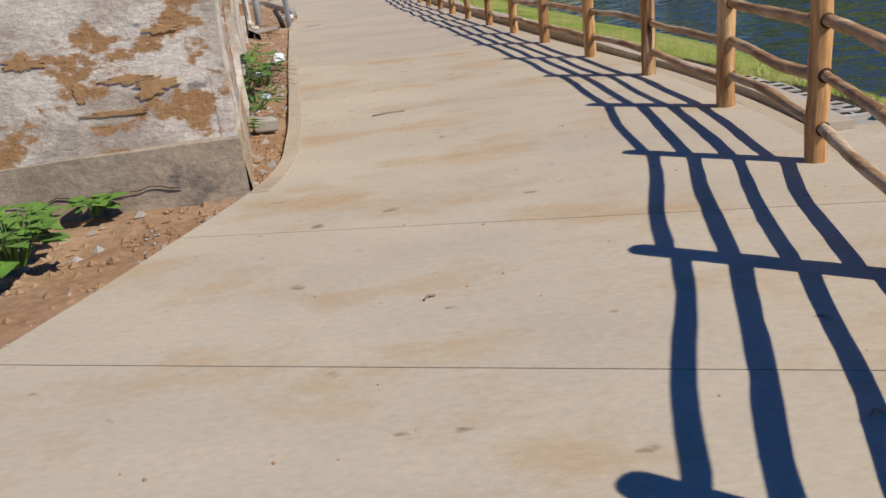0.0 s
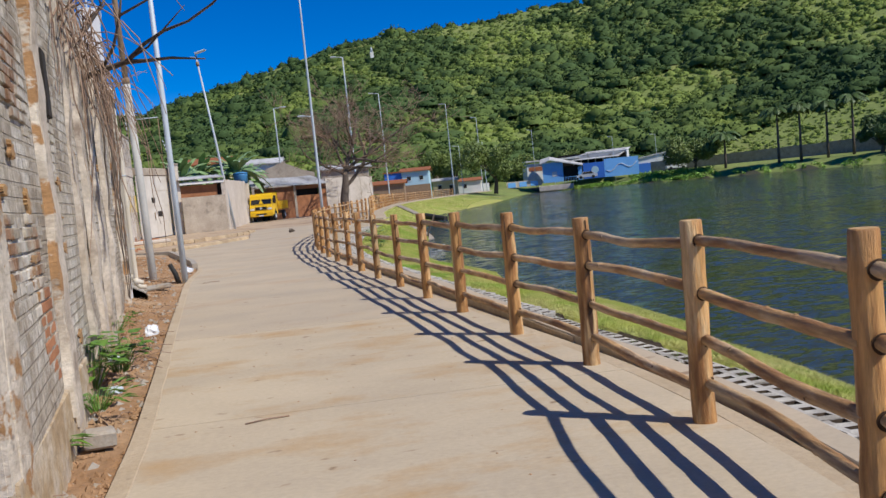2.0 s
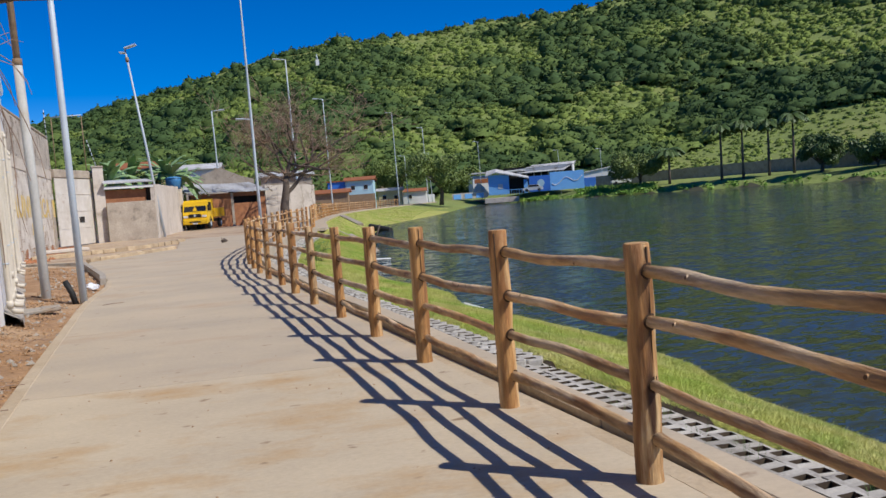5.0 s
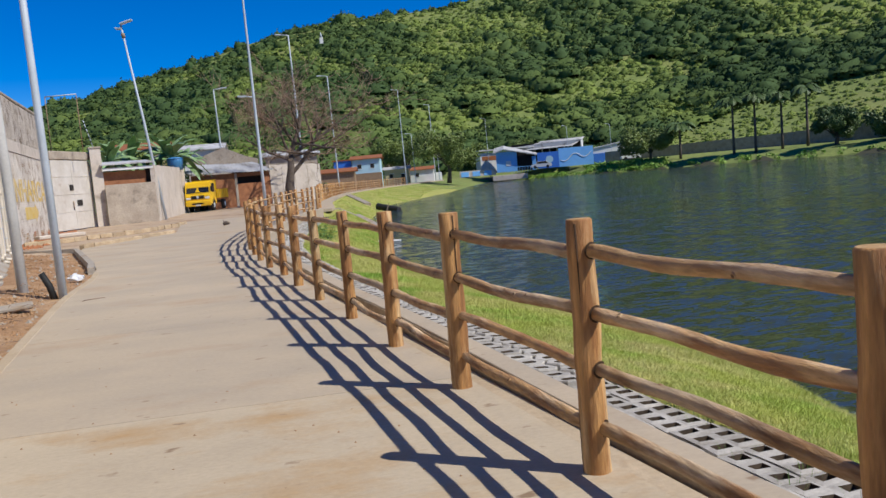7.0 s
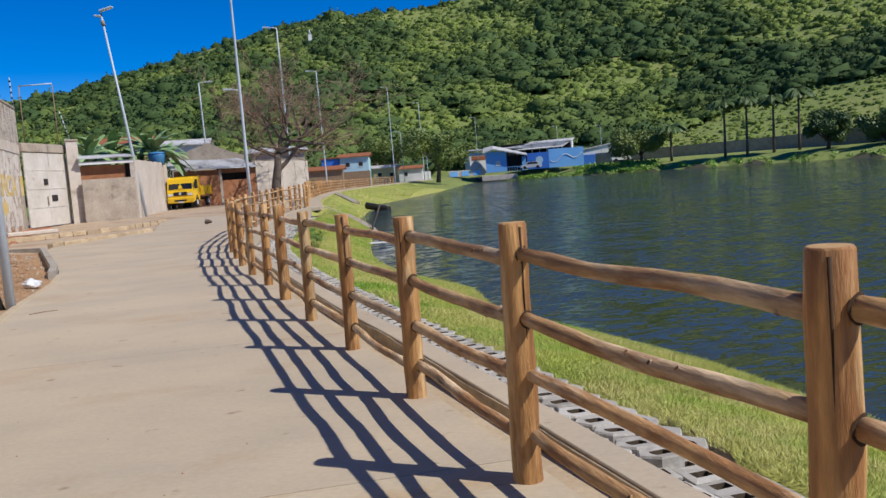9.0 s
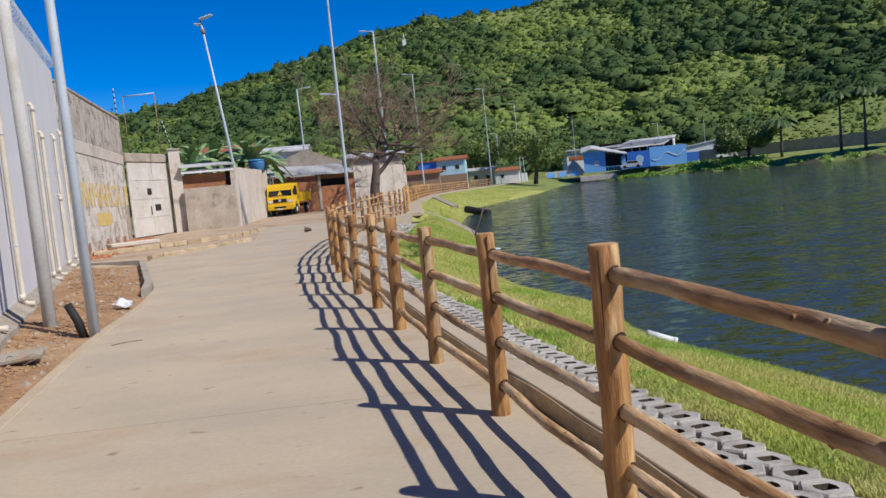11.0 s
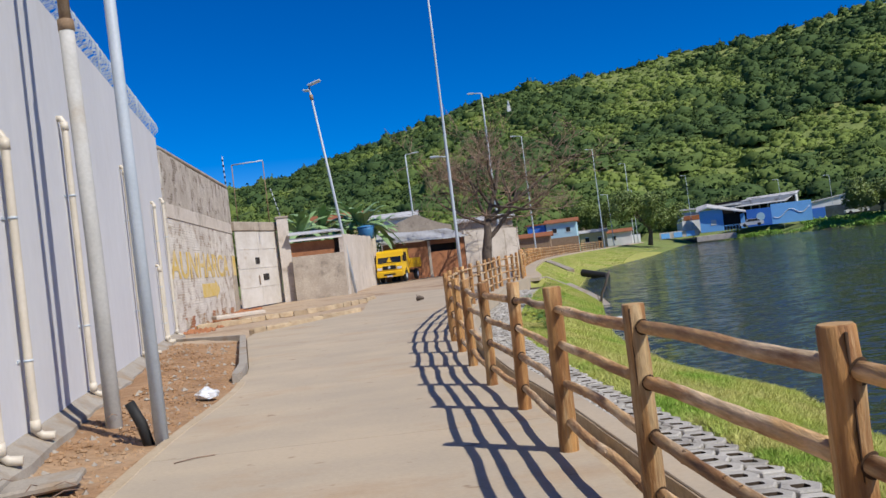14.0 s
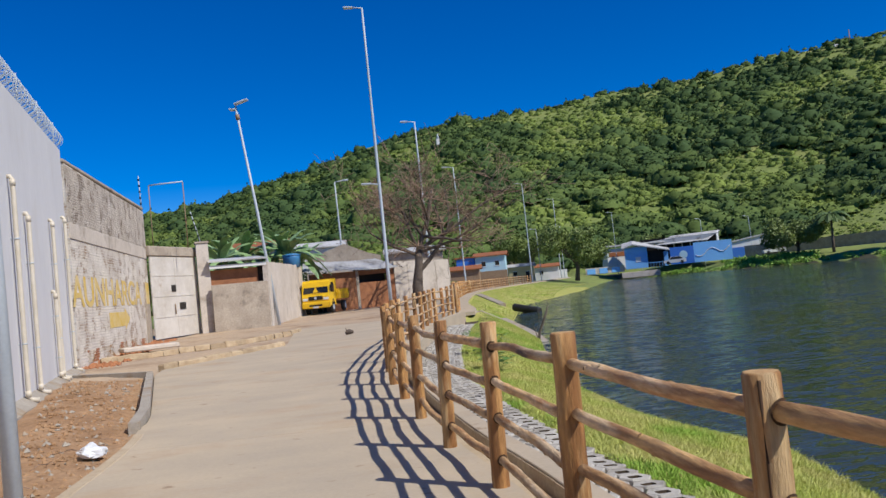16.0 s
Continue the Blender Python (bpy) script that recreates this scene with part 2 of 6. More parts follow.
SHEET = material("grey_roof_sheet", (0.58, 0.58, 0.57), (0.48, 0.48, 0.47), 0.4, 6, 0.2, 0.7, 0.15, stain=(0.25, 0.23, 0.2), stain_scale=0.7)
TILE = material("clay_roof_tile", (0.36, 0.13, 0.05), (0.27, 0.10, 0.04), 1, 8, 0.3, 0.9, 0.3)
WHITE = material("white_paint", (0.72, 0.72, 0.70), (0.64, 0.64, 0.62), 0.5, 8, 0.1, 0.7, 0.05)
CREAM = material("cream_house_paint", (0.62, 0.50, 0.26), (0.55, 0.43, 0.22), 0.5, 8, 0.15, 0.8, 0.05)
SIGN_YELLOW = material("faded_yellow_lettering", (0.68, 0.46, 0.09), (0.72, 0.58, 0.32), 2.2, 25, 0.25, 0.9, 0.2, mottled=(0.35, 0.75))
PLASTIC_BAG = material("white_plastic_film", (0.78, 0.80, 0.82), (0.66, 0.68, 0.70), 8, 40, 0.1, 0.35, 0.1)
TURQUOISE = material("turquoise_plastic_film", (0.05, 0.48, 0.55), (0.04, 0.36, 0.44), 8, 40, 0.1, 0.4, 0.1)
TANK_BLUE = material("blue_plastic_tank", (0.06, 0.24, 0.48), None, 2, 10, 0.1, 0.5, 0)
BLACK_PIPE = material("black_corrugated_pipe", (0.02, 0.02, 0.022), (0.035, 0.033, 0.03), 4, 20, 0.3, 0.55, 0.1)
GATE_PAINT = material("pale_gate_sheet", (0.64, 0.60, 0.54), (0.53, 0.48, 0.41), 1.2, 14, 0.12, 0.6, 0.1, stain=(0.35, 0.25, 0.16), stain_scale=1.5, stain_at=(0.6, 0.8))


def water_material():
    m = bpy.data.materials.new("lake_water")
    m.use_nodes = True
    t = m.node_tree
    n, link = t.nodes, t.links.new
    b = n["Principled BSDF"]
    b.inputs["Base Color"].default_value = (0.040, 0.049, 0.026, 1)
    b.inputs["Roughness"].default_value, b.inputs["IOR"].default_value = 0.06, 1.45
    g = n.new("ShaderNodeNewGeometry")
    mp = n.new("ShaderNodeMapping")
    mp.inputs["Scale"].default_value, mp.inputs["Rotation"].default_value = (1.0, 2.2, 1.0), (0, 0, radians(-25))
    link(g.outputs["Position"], mp.inputs["Vector"])
    # wind-ruffled stretches and calmer ones
    wind = n.new("ShaderNodeTexNoise")
    wind.inputs["Scale"].default_value, wind.inputs["Detail"].default_value = 0.045, 2
    link(mp.outputs[0], wind.inputs["Vector"])
    calm = n.new("ShaderNodeMapRange")
    calm.inputs["From Min"].default_value, calm.inputs["From Max"].default_value = 0.36, 0.6
    calm.inputs["To Min"].default_value, calm.inputs["To Max"].default_value = 0.6, 1.15
    link(wind.outputs[0], calm.inputs["Value"])
    # slopes of the ripples, straight from noise so that far water stays ruffled
    total = None
    for size, detail, amount in ((0.7, 1, 0.42), (2.3, 2, 0.85), (6.5, 2, 0.55)):
        x = n.new("ShaderNodeTexNoise")
        x.inputs["Scale"].default_value, x.inputs["Detail"].default_value = size, detail
        link(mp.outputs[0], x.inputs["Vector"])
        centre = n.new("ShaderNodeVectorMath")
        centre.operation = "SUBTRACT"
        centre.inputs[1].default_value = (0.5, 0.5, 0.5)
        link(x.outputs["Color"], centre.inputs[0])
        add = n.new("ShaderNodeVectorMath")
        add.operation = "MULTIPLY_ADD"
        add.inputs[1].default_value = (amount, amount * 1.5, 0.0)
        link(centre.outputs[0], add.inputs[0])
        if total:
            link(total, add.inputs[2])
        total = add.outputs[0]
    windy = n.new("ShaderNodeVectorMath")
    windy.operation = "SCALE"
    link(total, windy.inputs[0])
    link(calm.outputs[0], windy.inputs["Scale"])
    up = n.new("ShaderNodeVectorMath")
    up.operation = "ADD"
    up.inputs[1].default_value = (0.0, 0.0, 1.0)
    link(windy.outputs[0], up.inputs[0])
    unit = n.new("ShaderNodeVectorMath")
    unit.operation = "NORMALIZE"
    link(up.outputs[0], unit.inputs[0])
    link(unit.outputs[0], b.inputs["Normal"])
    return m


WATER = water_material()


# ---------------------------------------------------------------- mesh building
class Shape:
    """Collects faces for one mesh."""

    def __init__(self):
        self.v, self.f, self.s, self.m = [], [], [], []

    def add(self, verts, faces, smooth=False, slot=0):
        k = len(self.v)
        self.v += [tuple(p) for p in verts]
        self.f += [tuple(k + i for i in q) for q in faces]
        self.s += [smooth] * len(faces)
        self.m += [slot] * len(faces)
        return self

    def box(self, x0, x1, y0, y1, z0, z1, m=None, bevel=0.0, slot=0):
        if bevel:
            b = bevel
            p = []
            for z, i in ((z0, b), (z0 + b, 0), (z1 - b, 0), (z1, b)):
                p += [(x0 + i, y0 + i, z), (x1 - i, y0 + i, z), (x1 - i, y1 - i, z), (x0 + i, y1 - i, z)]
            q = [(3, 2, 1, 0), (12, 13, 14, 15)]
            for r in range(3):
                q += [(4 * r + i, 4 * r + (i + 1) % 4, 4 * r + 4 + (i + 1) % 4, 4 * r + 4 + i) for i in range(4)]
        else:
            p = [(x0, y0, z0), (x1, y0, z0), (x1, y1, z0), (x0, y1, z0), (x0, y0, z1), (x1, y0, z1), (x1, y1, z1), (x0, y1, z1)]
            q = [(3, 2, 1, 0), (4, 5, 6, 7), (0, 1, 5, 4), (1, 2, 6, 5), (2, 3, 7, 6), (3, 0, 4, 7)]
        if m is not None:
            p = [m @ Vector(a) for a in p]
        return self.add(p, q, False, slot)

    def tube(self, pts, radii, seg=10, caps=True, wobble=0.0, slot=0, cap_slot=None):
        pts = [Vector(p) for p in pts]
        if not hasattr(radii, "__len__"):
            radii = [radii] * len(pts)
        p, q = [], []
        side = None
        for i, c in enumerate(pts):
            d = (pts[min(i + 1, len(pts) - 1)] - pts[max(i - 1, 0)]).normalized()
            if side is None:
                side = d.orthogonal().normalized()
            side = (side - d * side.dot(d)).normalized()
            up = d.cross(side)
            for k in range(seg):
                a = 2 * math.pi * k / seg
                r = radii[i] * (1 + wobble * noise.noise(c * 4 + Vector((math.cos(a), math.sin(a), 0)) * 0.8))
                p.append(c + side * (r * math.cos(a)) + up * (r * math.sin(a)))
        for i in range(len(pts) - 1):
            for k in range(seg):
                j = (k + 1) % seg
                q.append((i * seg + k, i * seg + j, (i + 1) * seg + j, (i + 1) * seg + k))
        base = len(self.v)
        self.add(p, q, True, slot)
        if caps:
            for ring, flip in ((0, True), (len(pts) - 1, False)):
                idx = [base + ring * seg + k for k in range(seg)]
                self.f.append(tuple(reversed(idx)) if flip else tuple(idx))
                self.s.append(False)
                self.m.append(slot if cap_slot is None else cap_slot)
        return self

    def prism(self, outline, z0, z1, m=None, slot=0):
        n = len(outline)
        p = [(x, y, z0) for x, y in outline] + [(x, y, z1) for x, y in outline]
        if m is not None:
            p = [m @ Vector(a) for a in p]
        q = [tuple(reversed(range(n))), tuple(range(n, 2 * n))] + [(i, (i + 1) % n, n + (i + 1) % n, n + i) for i in range(n)]
        return self.add(p, q, False, slot)

    def mesh(self, name, *materials):
        me = bpy.data.meshes.new(name)
        me.from_pydata(self.v, [], self.f)
        me.polygons.foreach_set("use_smooth", self.s)
        me.polygons.foreach_set("material_index", self.m)
        for m in materials:
            me.materials.append(m)
        me.update()
        return me


def part(name, shape, mat, parent, label="", m=None):
    mats = mat if isinstance(mat, tuple) else (mat,)
    ob = new(name, shape if isinstance(shape, bpy.types.Mesh) else shape.mesh(name, *mats))
    ob.parent = parent
    if m is not None:
        ob.matrix_basis = m
    return tagged(ob, label)


def thing(name, m, label, category, group="", kind=""):
    ob = new(name)
    ob.empty_display_size = 0.2
    ob.matrix_basis = m
    return tagged(ob, label, category, group, kind)


def arrays(name, v, faces, *materials, smooth=False):
    """One mesh out of number arrays: vertices (n, 3) and faces (k, corners)."""
    v, faces = np.asarray(v, np.float32), np.asarray(faces, np.int32)
    me = bpy.data.meshes.new(name)
    me.vertices.add(len(v))
    me.vertices.foreach_set("co", v.ravel())
    c = faces.shape[1]
    me.loops.add(faces.size)
    me.loops.foreach_set("vertex_index", faces.ravel())
    me.polygons.add(len(faces))
    me.polygons.foreach_set("loop_start", np.arange(0, faces.size, c, dtype=np.int32))
    me.polygons.foreach_set("use_smooth", np.full(len(faces), smooth))
    for m in materials:
        me.materials.append(m)
    me.update(calc_edges=True)
    return me


# ---------------------------------------------------------------- plan
def curve(points):
    """A smooth x(y) through a few plan points."""
    px, py = np.array([p[0] for p in points]), np.array([p[1] for p in points])
    slope = np.gradient(px, py)

    def at(y):
        y = np.asarray(y, float)
        i = np.clip(np.searchsorted(py, y) - 1, 0, len(py) - 2)
        h = py[i + 1] - py[i]
        u = np.clip((y - py[i]) / h, -3, 4)
        v = np.clip(u, 0, 1)
        s = (2 * v**3 - 3 * v**2 + 1) * px[i] + (v**3 - 2 * v**2 + v) * h * slope[i] + (-2 * v**3 + 3 * v**2) * px[i + 1] + (v**3 - v**2) * h * slope[i + 1]
        return s + np.where(u > 1, (u - 1) * h * slope[-1], 0) + np.where(u < 0, u * h * slope[0], 0)
    return at


fence_x = curve([(-3.2, -8), (0.92, -0.4), (1.41, 1.26), (1.84, 2.92), (2.18, 4.57), (2.285, 6.25), (2.185, 8.0), (1.972, 9.65), (1.735, 11.47), (1.52, 13.13), (1.298, 14.89), (1.048, 16.62), (0.832, 18.45), (0.635, 20.2), (0.39, 21.85), (0.18, 23.8), (-0.02, 26.2), (-0.18, 29.2), (-0.03, 32.5), (0.26, 35.8), (0.65, 38.5), (1.05, 41.5), (1.45, 44.0), (2.0, 45.7), (2.5, 48), (3.1, 57), (4.9, 74.6), (8.4, 98.7), (14, 120), (25.5, 150), (37, 180)])
left_x = curve([(-5.5, -8), (-2.9, 0), (-2.05, 2), (-1.63, 3.0), (-1.45, 3.73), (-1.25, 4.51), (-1.09, 5.18), (-1.0, 6.0), (-1.07, 6.9), (-1.35, 9.1), (-1.73, 11.8), (-2.33, 16.2), (-2.88, 20.4), (-3.22, 24.3), (-3.46, 25.6)])


def bed_edge(y):
    """Where the concrete ends at the soil bed."""
    y = np.asarray(y, float)
    return np.where(y < 25.6, left_x(np.clip(y, -8, 25.6)), np.interp(y, [25.6, 26.6, 33.3], [-3.5, -3.78, -5.58]))


def level(y):
    """Height of path and street along the walk."""
    return np.clip((np.asarray(y, float) - 27) * 0.012, 0, 0.42)


WATER_Z = -1.0
LAKE = np.array([(2, -60), (3.0, -12), (4.8, 2), (5.1, 7.5), (5.4, 10), (5.32, 12.3), (5.6, 14), (5.5, 16.4), (5.1, 18.3), (4.5, 20.2), (4.42, 21.8), (4.68, 24.2), (4.1, 26.2), (3.85, 27.6), (3.72, 31.5), (3.85, 34.3), (4.3, 38), (5.3, 45), (5.9, 57), (7.5, 66), (10.6, 84), (23.6, 117), (36, 155), (49, 190), (60, 160), (76, 140), (82, 132), (86, 115), (112, 80), (160, 20), (160, -60)], float)


def shore_distance(x, y):
    """Metres to the lake's edge, negative in the water."""
    best = np.full(x.shape, 1e9)
    inside = np.zeros(x.shape, bool)
    for a, b in zip(LAKE, np.roll(LAKE, -1, 0)):
        d = b - a
        u = np.clip(((x - a[0]) * d[0] + (y - a[1]) * d[1]) / (d @ d), 0, 1)
        best = np.minimum(best, np.hypot(x - a[0] - u * d[0], y - a[1] - u * d[1]))
        cross = (a[1] > y) != (b[1] > y)
        inside ^= cross & (x < a[0] + (y - a[1]) / (d[1] if d[1] else 1e-9) * d[0])
    return np.where(inside, -best, best)


RIDGE_AZ = np.array([-60, -30, -14.8, -11.4, -8.5, -4.8, -1.3, 1.5, 4.4, 8.0, 12.0, 13.6, 14.9, 16.8, 19.6, 22.7, 24, 26.4, 29, 36, 45, 60, 90])
RIDGE_EL = np.array([3.0, 4.6, 6.3, 6.75, 7.68, 8.55, 9.6, 10.22, 10.8, 10.9, 11.0, 11.15, 11.5, 11.45, 11.5, 11.7, 11.95, 12.15, 12.2, 12.3, 12.4, 11.5, 8.0])


def hill_height(x, y):
    az = np.degrees(np.arctan2(x, y - 10))
    r = np.hypot(x, y - 10)
    toe = np.interp(az, [-60, -15, 0, 12, 20, 28, 40, 60], [130, 140, 150, 190, 205, 215, 190, 190])
    top = 470.0
    crest = np.tan(np.radians(np.interp(az, RIDGE_AZ, RIDGE_EL))) * top
    s = np.clip((r - toe) / (top - toe), 0, 1)
    rise = crest * (0.25 * s + 0.75 * s**1.35)
    after = np.clip((r - top) / 400, 0, 1)
    front = np.where((y > -40) & (np.abs(az) < 95), 1.0, 0.0)
    return rise * (1 - 0.8 * after) * front


def ground_height(x, y):
    d = shore_distance(x, y)
    f = fence_x(np.clip(y, -8, 185))
    base = level(y)
    # far side of the lake
    right = x > f + 0.3
    land = np.where(right & (y > 100), 0.35, base - 0.05)
    # bank between the path's edge kerb and the water
    rim, p = np.interp(y, [46, 49], [1.45, 0.8]), np.interp(y, [46, 52], [1.5, 1.05])
    w = np.clip((x - f - rim) / np.maximum(x - f - rim + np.maximum(d, 0), 0.05), 0, 1)
    bank = (base - np.interp(y, [46, 49], [0.26, 0.13])) * (1 - w**p) + (WATER_Z + 0.03) * w**p
    bank = np.where(x < f + rim - 0.03, base - np.interp(y, [46, 49], [0.46, 0.16]), bank)
    near = right & (d < 40) & (x - f < 30) & (y < 185) & (d > 0)
    z = np.where(near, bank, land)
    far = right & ~near & (d > 0)
    z = np.where(far, WATER_Z + 0.05 + 2.4 * (1 - np.exp(-d / 7.0)), z)
    z = np.where(d <= 0, WATER_Z - 0.15 - np.minimum(-d * 0.3, 1.2), z)
    # rough soil beside the path
    k = np.array([noise.noise((float(a) * 1.3, float(b) * 1.3, 0)) * 0.035 + noise.noise((float(a) * 4, float(b) * 4, 3)) * 0.015 if abs(a) < 14 and b < 60 else 0.0 for a, b in zip(x.ravel(), y.ravel())]).reshape(x.shape)
    z = z + np.where(~right & (x < bed_edge(y) - 0.02), k, 0)
    lx = bed_edge(y)
    heap = np.clip((lx - x - 0.15) / 1.1, 0, 1) * np.interp(y, [5, 9, 16, 19, 30, 36], [0.0, 0.22, 0.22, 0.14, 0.16, 0.05])
    z = z + np.where((x < lx) & (y < 36) & (y > 5), heap, 0)
    return z + hill_height(x, y)


def graded(stops):
    out = []
    for a, b, step in stops:
        out += list(np.arange(a, b, step))
    return np.array(out + [stops[-1][1]])


def build_ground():
    gx = graded([(-700, -200, 25), (-200, -40, 8), (-40, -14, 2), (-14, 12, 0.3), (12, 40, 0.8), (40, 220, 6), (220, 900, 20)])
    gy = graded([(-300, -20, 20), (-20, -4, 2), (-4, 50, 0.35), (50, 130, 0.9), (130, 180, 2), (180, 240, 6), (240, 600, 10), (600, 1200, 40)])
    x, y = np.meshgrid(gx, gy)
    z = ground_height(x, y)
    nx, ny = len(gx), len(gy)
    i = np.arange(ny - 1)[:, None] * nx + np.arange(nx - 1)[None, :]
    q = np.stack([i, i + 1, i + nx + 1, i + nx], -1).reshape(-1, 4)
    me = arrays("ground", np.stack([x, y, z], -1).reshape(-1, 3), q, SOIL, DUST, LAWN_SOIL, HILL, MUD, SHADED_SOIL, smooth=True)
    cx, cy = (x[:-1, :-1] + x[1:, 1:]) / 2, (y[:-1, :-1] + y[1:, 1:]) / 2
    d = shore_distance(cx, cy)
    f = fence_x(np.clip(cy, -8, 185))
    m = np.where(cx > f + 0.2, 2, 0)
    m = np.where((cx <= f + 0.2) & (cy > 33), 1, m)
    m = np.where(np.hypot(cx, cy - 10) > 120, 3, m)
    m = np.where((cx < -16), 3, m)
    m = np.where((cx > f + 0.2) & (cx < f + 1.4) & (cy < 47), 5, m)
    m = np.where(d < -0.3, 4, m)
    me.polygons.foreach_set("material_index", m.ravel().astype(np.int32))
    return tagged(new("ground", me), "reddish soil, grassy lake bank and green hillside", "ground", kind="structure")


build_ground()
bm = bmesh.new()
bm.faces.new([bm.verts.new((float(a), float(b), WATER_Z)) for a, b in LAKE])
bmesh.ops.triangulate(bm, faces=bm.faces)
me = bpy.data.meshes.new("water")
bm.to_mesh(me)
bm.free()
me.materials.append(WATER)
tagged(new("water", me), "dark green lake water with small ripples", "water", kind="structure")


# ---------------------------------------------------------------- concrete path
def strip(x_left, x_right, ys, top, thick, bevel=0.006, n=6, slant=None):
    """A slab between two edge lines, from ys[0] to ys[-1]."""
    s = Shape()
    rows = []
    for y in ys:
        a, b = float(x_left(y)), float(x_right(y))
        z = float(top(y))
        rows.append([(a, y, z - thick), (a, y, z - bevel), (a + bevel, y, z)] + [(a + (b - a) * k / n, y, z) for k in range(1, n)] + [(b - bevel, y, z), (b, y, z - bevel), (b, y, z - thick)])
    if slant:
        rows = [[(px, py + slant(py) * (px - 0.2), pz) for px, py, pz in r] for r in rows]
    c = len(rows[0])
    v = [p for r in rows for p in r]
    f = []
    for i in range(len(rows) - 1):
        for k in range(c - 1):
            f.append((i * c + k, i * c + k + 1, (i + 1) * c + k + 1, (i + 1) * c + k))
    f.append(tuple(range(c)))
    f.append(tuple(reversed(range((len(rows) - 1) * c, len(rows) * c))))
    s.add(v, f)
    return s


path = thing("pavement", pose(0, 0, 0), "pale poured concrete lakeside path with ochre soil stains", "path", kind="structure")


def path_left(y):
    return float(left_x(y)) if y < 25.4 else float(np.interp(y, [25.4, 26.6, 33.3, 34.8, 39.1, 45, 60], [-3.36, -3.62, -5.42, -5.62, -3.2, -3.7, -4.2]))


joints = [-8, -4.2, -1.0, 1.0, 2.63, 4.2, 7.7, 11.75, 15.7, 19.7, 23.6, 27.6, 31.5, 35.5, 39.5, 43.5, 48]
for a, b in zip(joints, joints[1:]):
    ys = np.linspace(a + 0.004, b - 0.004, max(2, int((b - a) / 0.4)))
    part("slab", strip(path_left, lambda y: float(fence_x(y)) + 0.12, ys, level, 0.12, slant=lambda y: float(np.interp(y, [3.6, 5.2, 7.5, 9], [-0.26, -0.12, 0.0, 0.0]))), SOILED if b < 12 else CONCRETE, path)
# the path's pale rim along the far embankment
part("far_slab", strip(lambda y: float(fence_x(y)) - 2.6, lambda y: float(fence_x(y)) + 0.75, np.linspace(48.01, 168, 110), level, 0.14), CONCRETE, path)
# edge beam between the path and the pavers
part("edge_beam", strip(lambda y: float(fence_x(y)) + 0.29, lambda y: float(fence_x(y)) + 0.47, np.linspace(5.2, 47, 120), lambda y: level(y) + float(np.interp(y, [9, 13], [0.045, 0.10])), 0.65), CONCRETE, path, "cast concrete edge beam")
part("beam_face", strip(lambda y: float(fence_x(y)) + 0.276 + 0.004 * noise.noise((y * 3, 1, 1)), lambda y: float(fence_x(y)) + 0.2885, np.linspace(9.0, 46.9, 150), lambda y: level(y) + float(np.interp(y, [9, 13], [0.03, 0.085])) + 0.012 * noise.noise((y * 1.5, 5, 2)), 0.3, 0.003, 2), BEAM_STAIN, path, "soil-splashed inner face of the edge beam")
part("gutter", strip(lambda y: float(fence_x(y)) + 0.122, lambda y: float(fence_x(y)) + 0.252, np.linspace(-7.9, 47, 140), lambda y: level(y) - float(np.interp(y, [8, 12], [0.006, 0.022])), 0.3), EDGE_CONCRETE, path, "soil-stained gutter strip")
part("apron", strip(lambda y: float(fence_x(y)) + 0.256, lambda y: float(fence_x(y)) + 1.6, np.linspace(-7.6, 5.3, 34), lambda y: level(y) - 0.012, 0.5), SOILED, path, "rough concrete apron outside the fence")
part("edging", strip(lambda y: float(left_x(y)) - 0.01, lambda y: float(left_x(y)) + 0.115 + 0.012 * noise.noise((y * 1.7, 2, 2)), np.linspace(5.3, 24.8, 120), lambda y: level(y) + 0.006, 0.16), EDGE_CONCRETE, path, "soil-stained cast edge of the path")


# ---------------------------------------------------------------- log fence
RAILS = (1.018, 0.75, 0.478, 0.207)
POST_TOPS = {6.25: 1.14, 8.0: 1.127, 9.65: 1.165, 11.47: 1.165, 13.13: 1.15, 14.89: 1.13, 16.62: 1.12}


def log_post(x, y, z, h, r, lean, seed, parent, fine=True):
    s = Shape()
    n = 9 if fine else 4
    rnd = random.Random(seed)
    pts = [(lean[0] * k / n + rnd.uniform(-1, 1) * 0.004, lean[1] * k / n + rnd.uniform(-1, 1) * 0.004, -0.25 + (h + 0.25) * k / n) for k in range(n + 1)]
    rad = [r * (1.06 - 0.09 * k / n + rnd.uniform(-0.03, 0.03)) for k in range(n + 1)]
    if fine:
        pts += [(pts[-1][0], pts[-1][1], h + 0.008)]
        rad += [rad[-1] * 0.9]
    s.tube(pts, rad, 16 if fine else 8, wobble=0.10, cap_slot=1)
    if fine and rnd.random() < 0.5:
        a = rnd.uniform(-2.5, -1.2)
        c, q = math.cos(a), math.sin(a)
        s.tube([(c * r * 0.96 + lean[0] * k, q * r * 0.96 + lean[1] * k, h * k) for k in (0.45, 0.7, 0.99)], [0.0015, 0.004, 0.006], 4, slot=2)
    return part("post", s, (LOG, LOG_END, GAP_SHADE), parent, m=pose(x, y, z, 0, 0, 0))


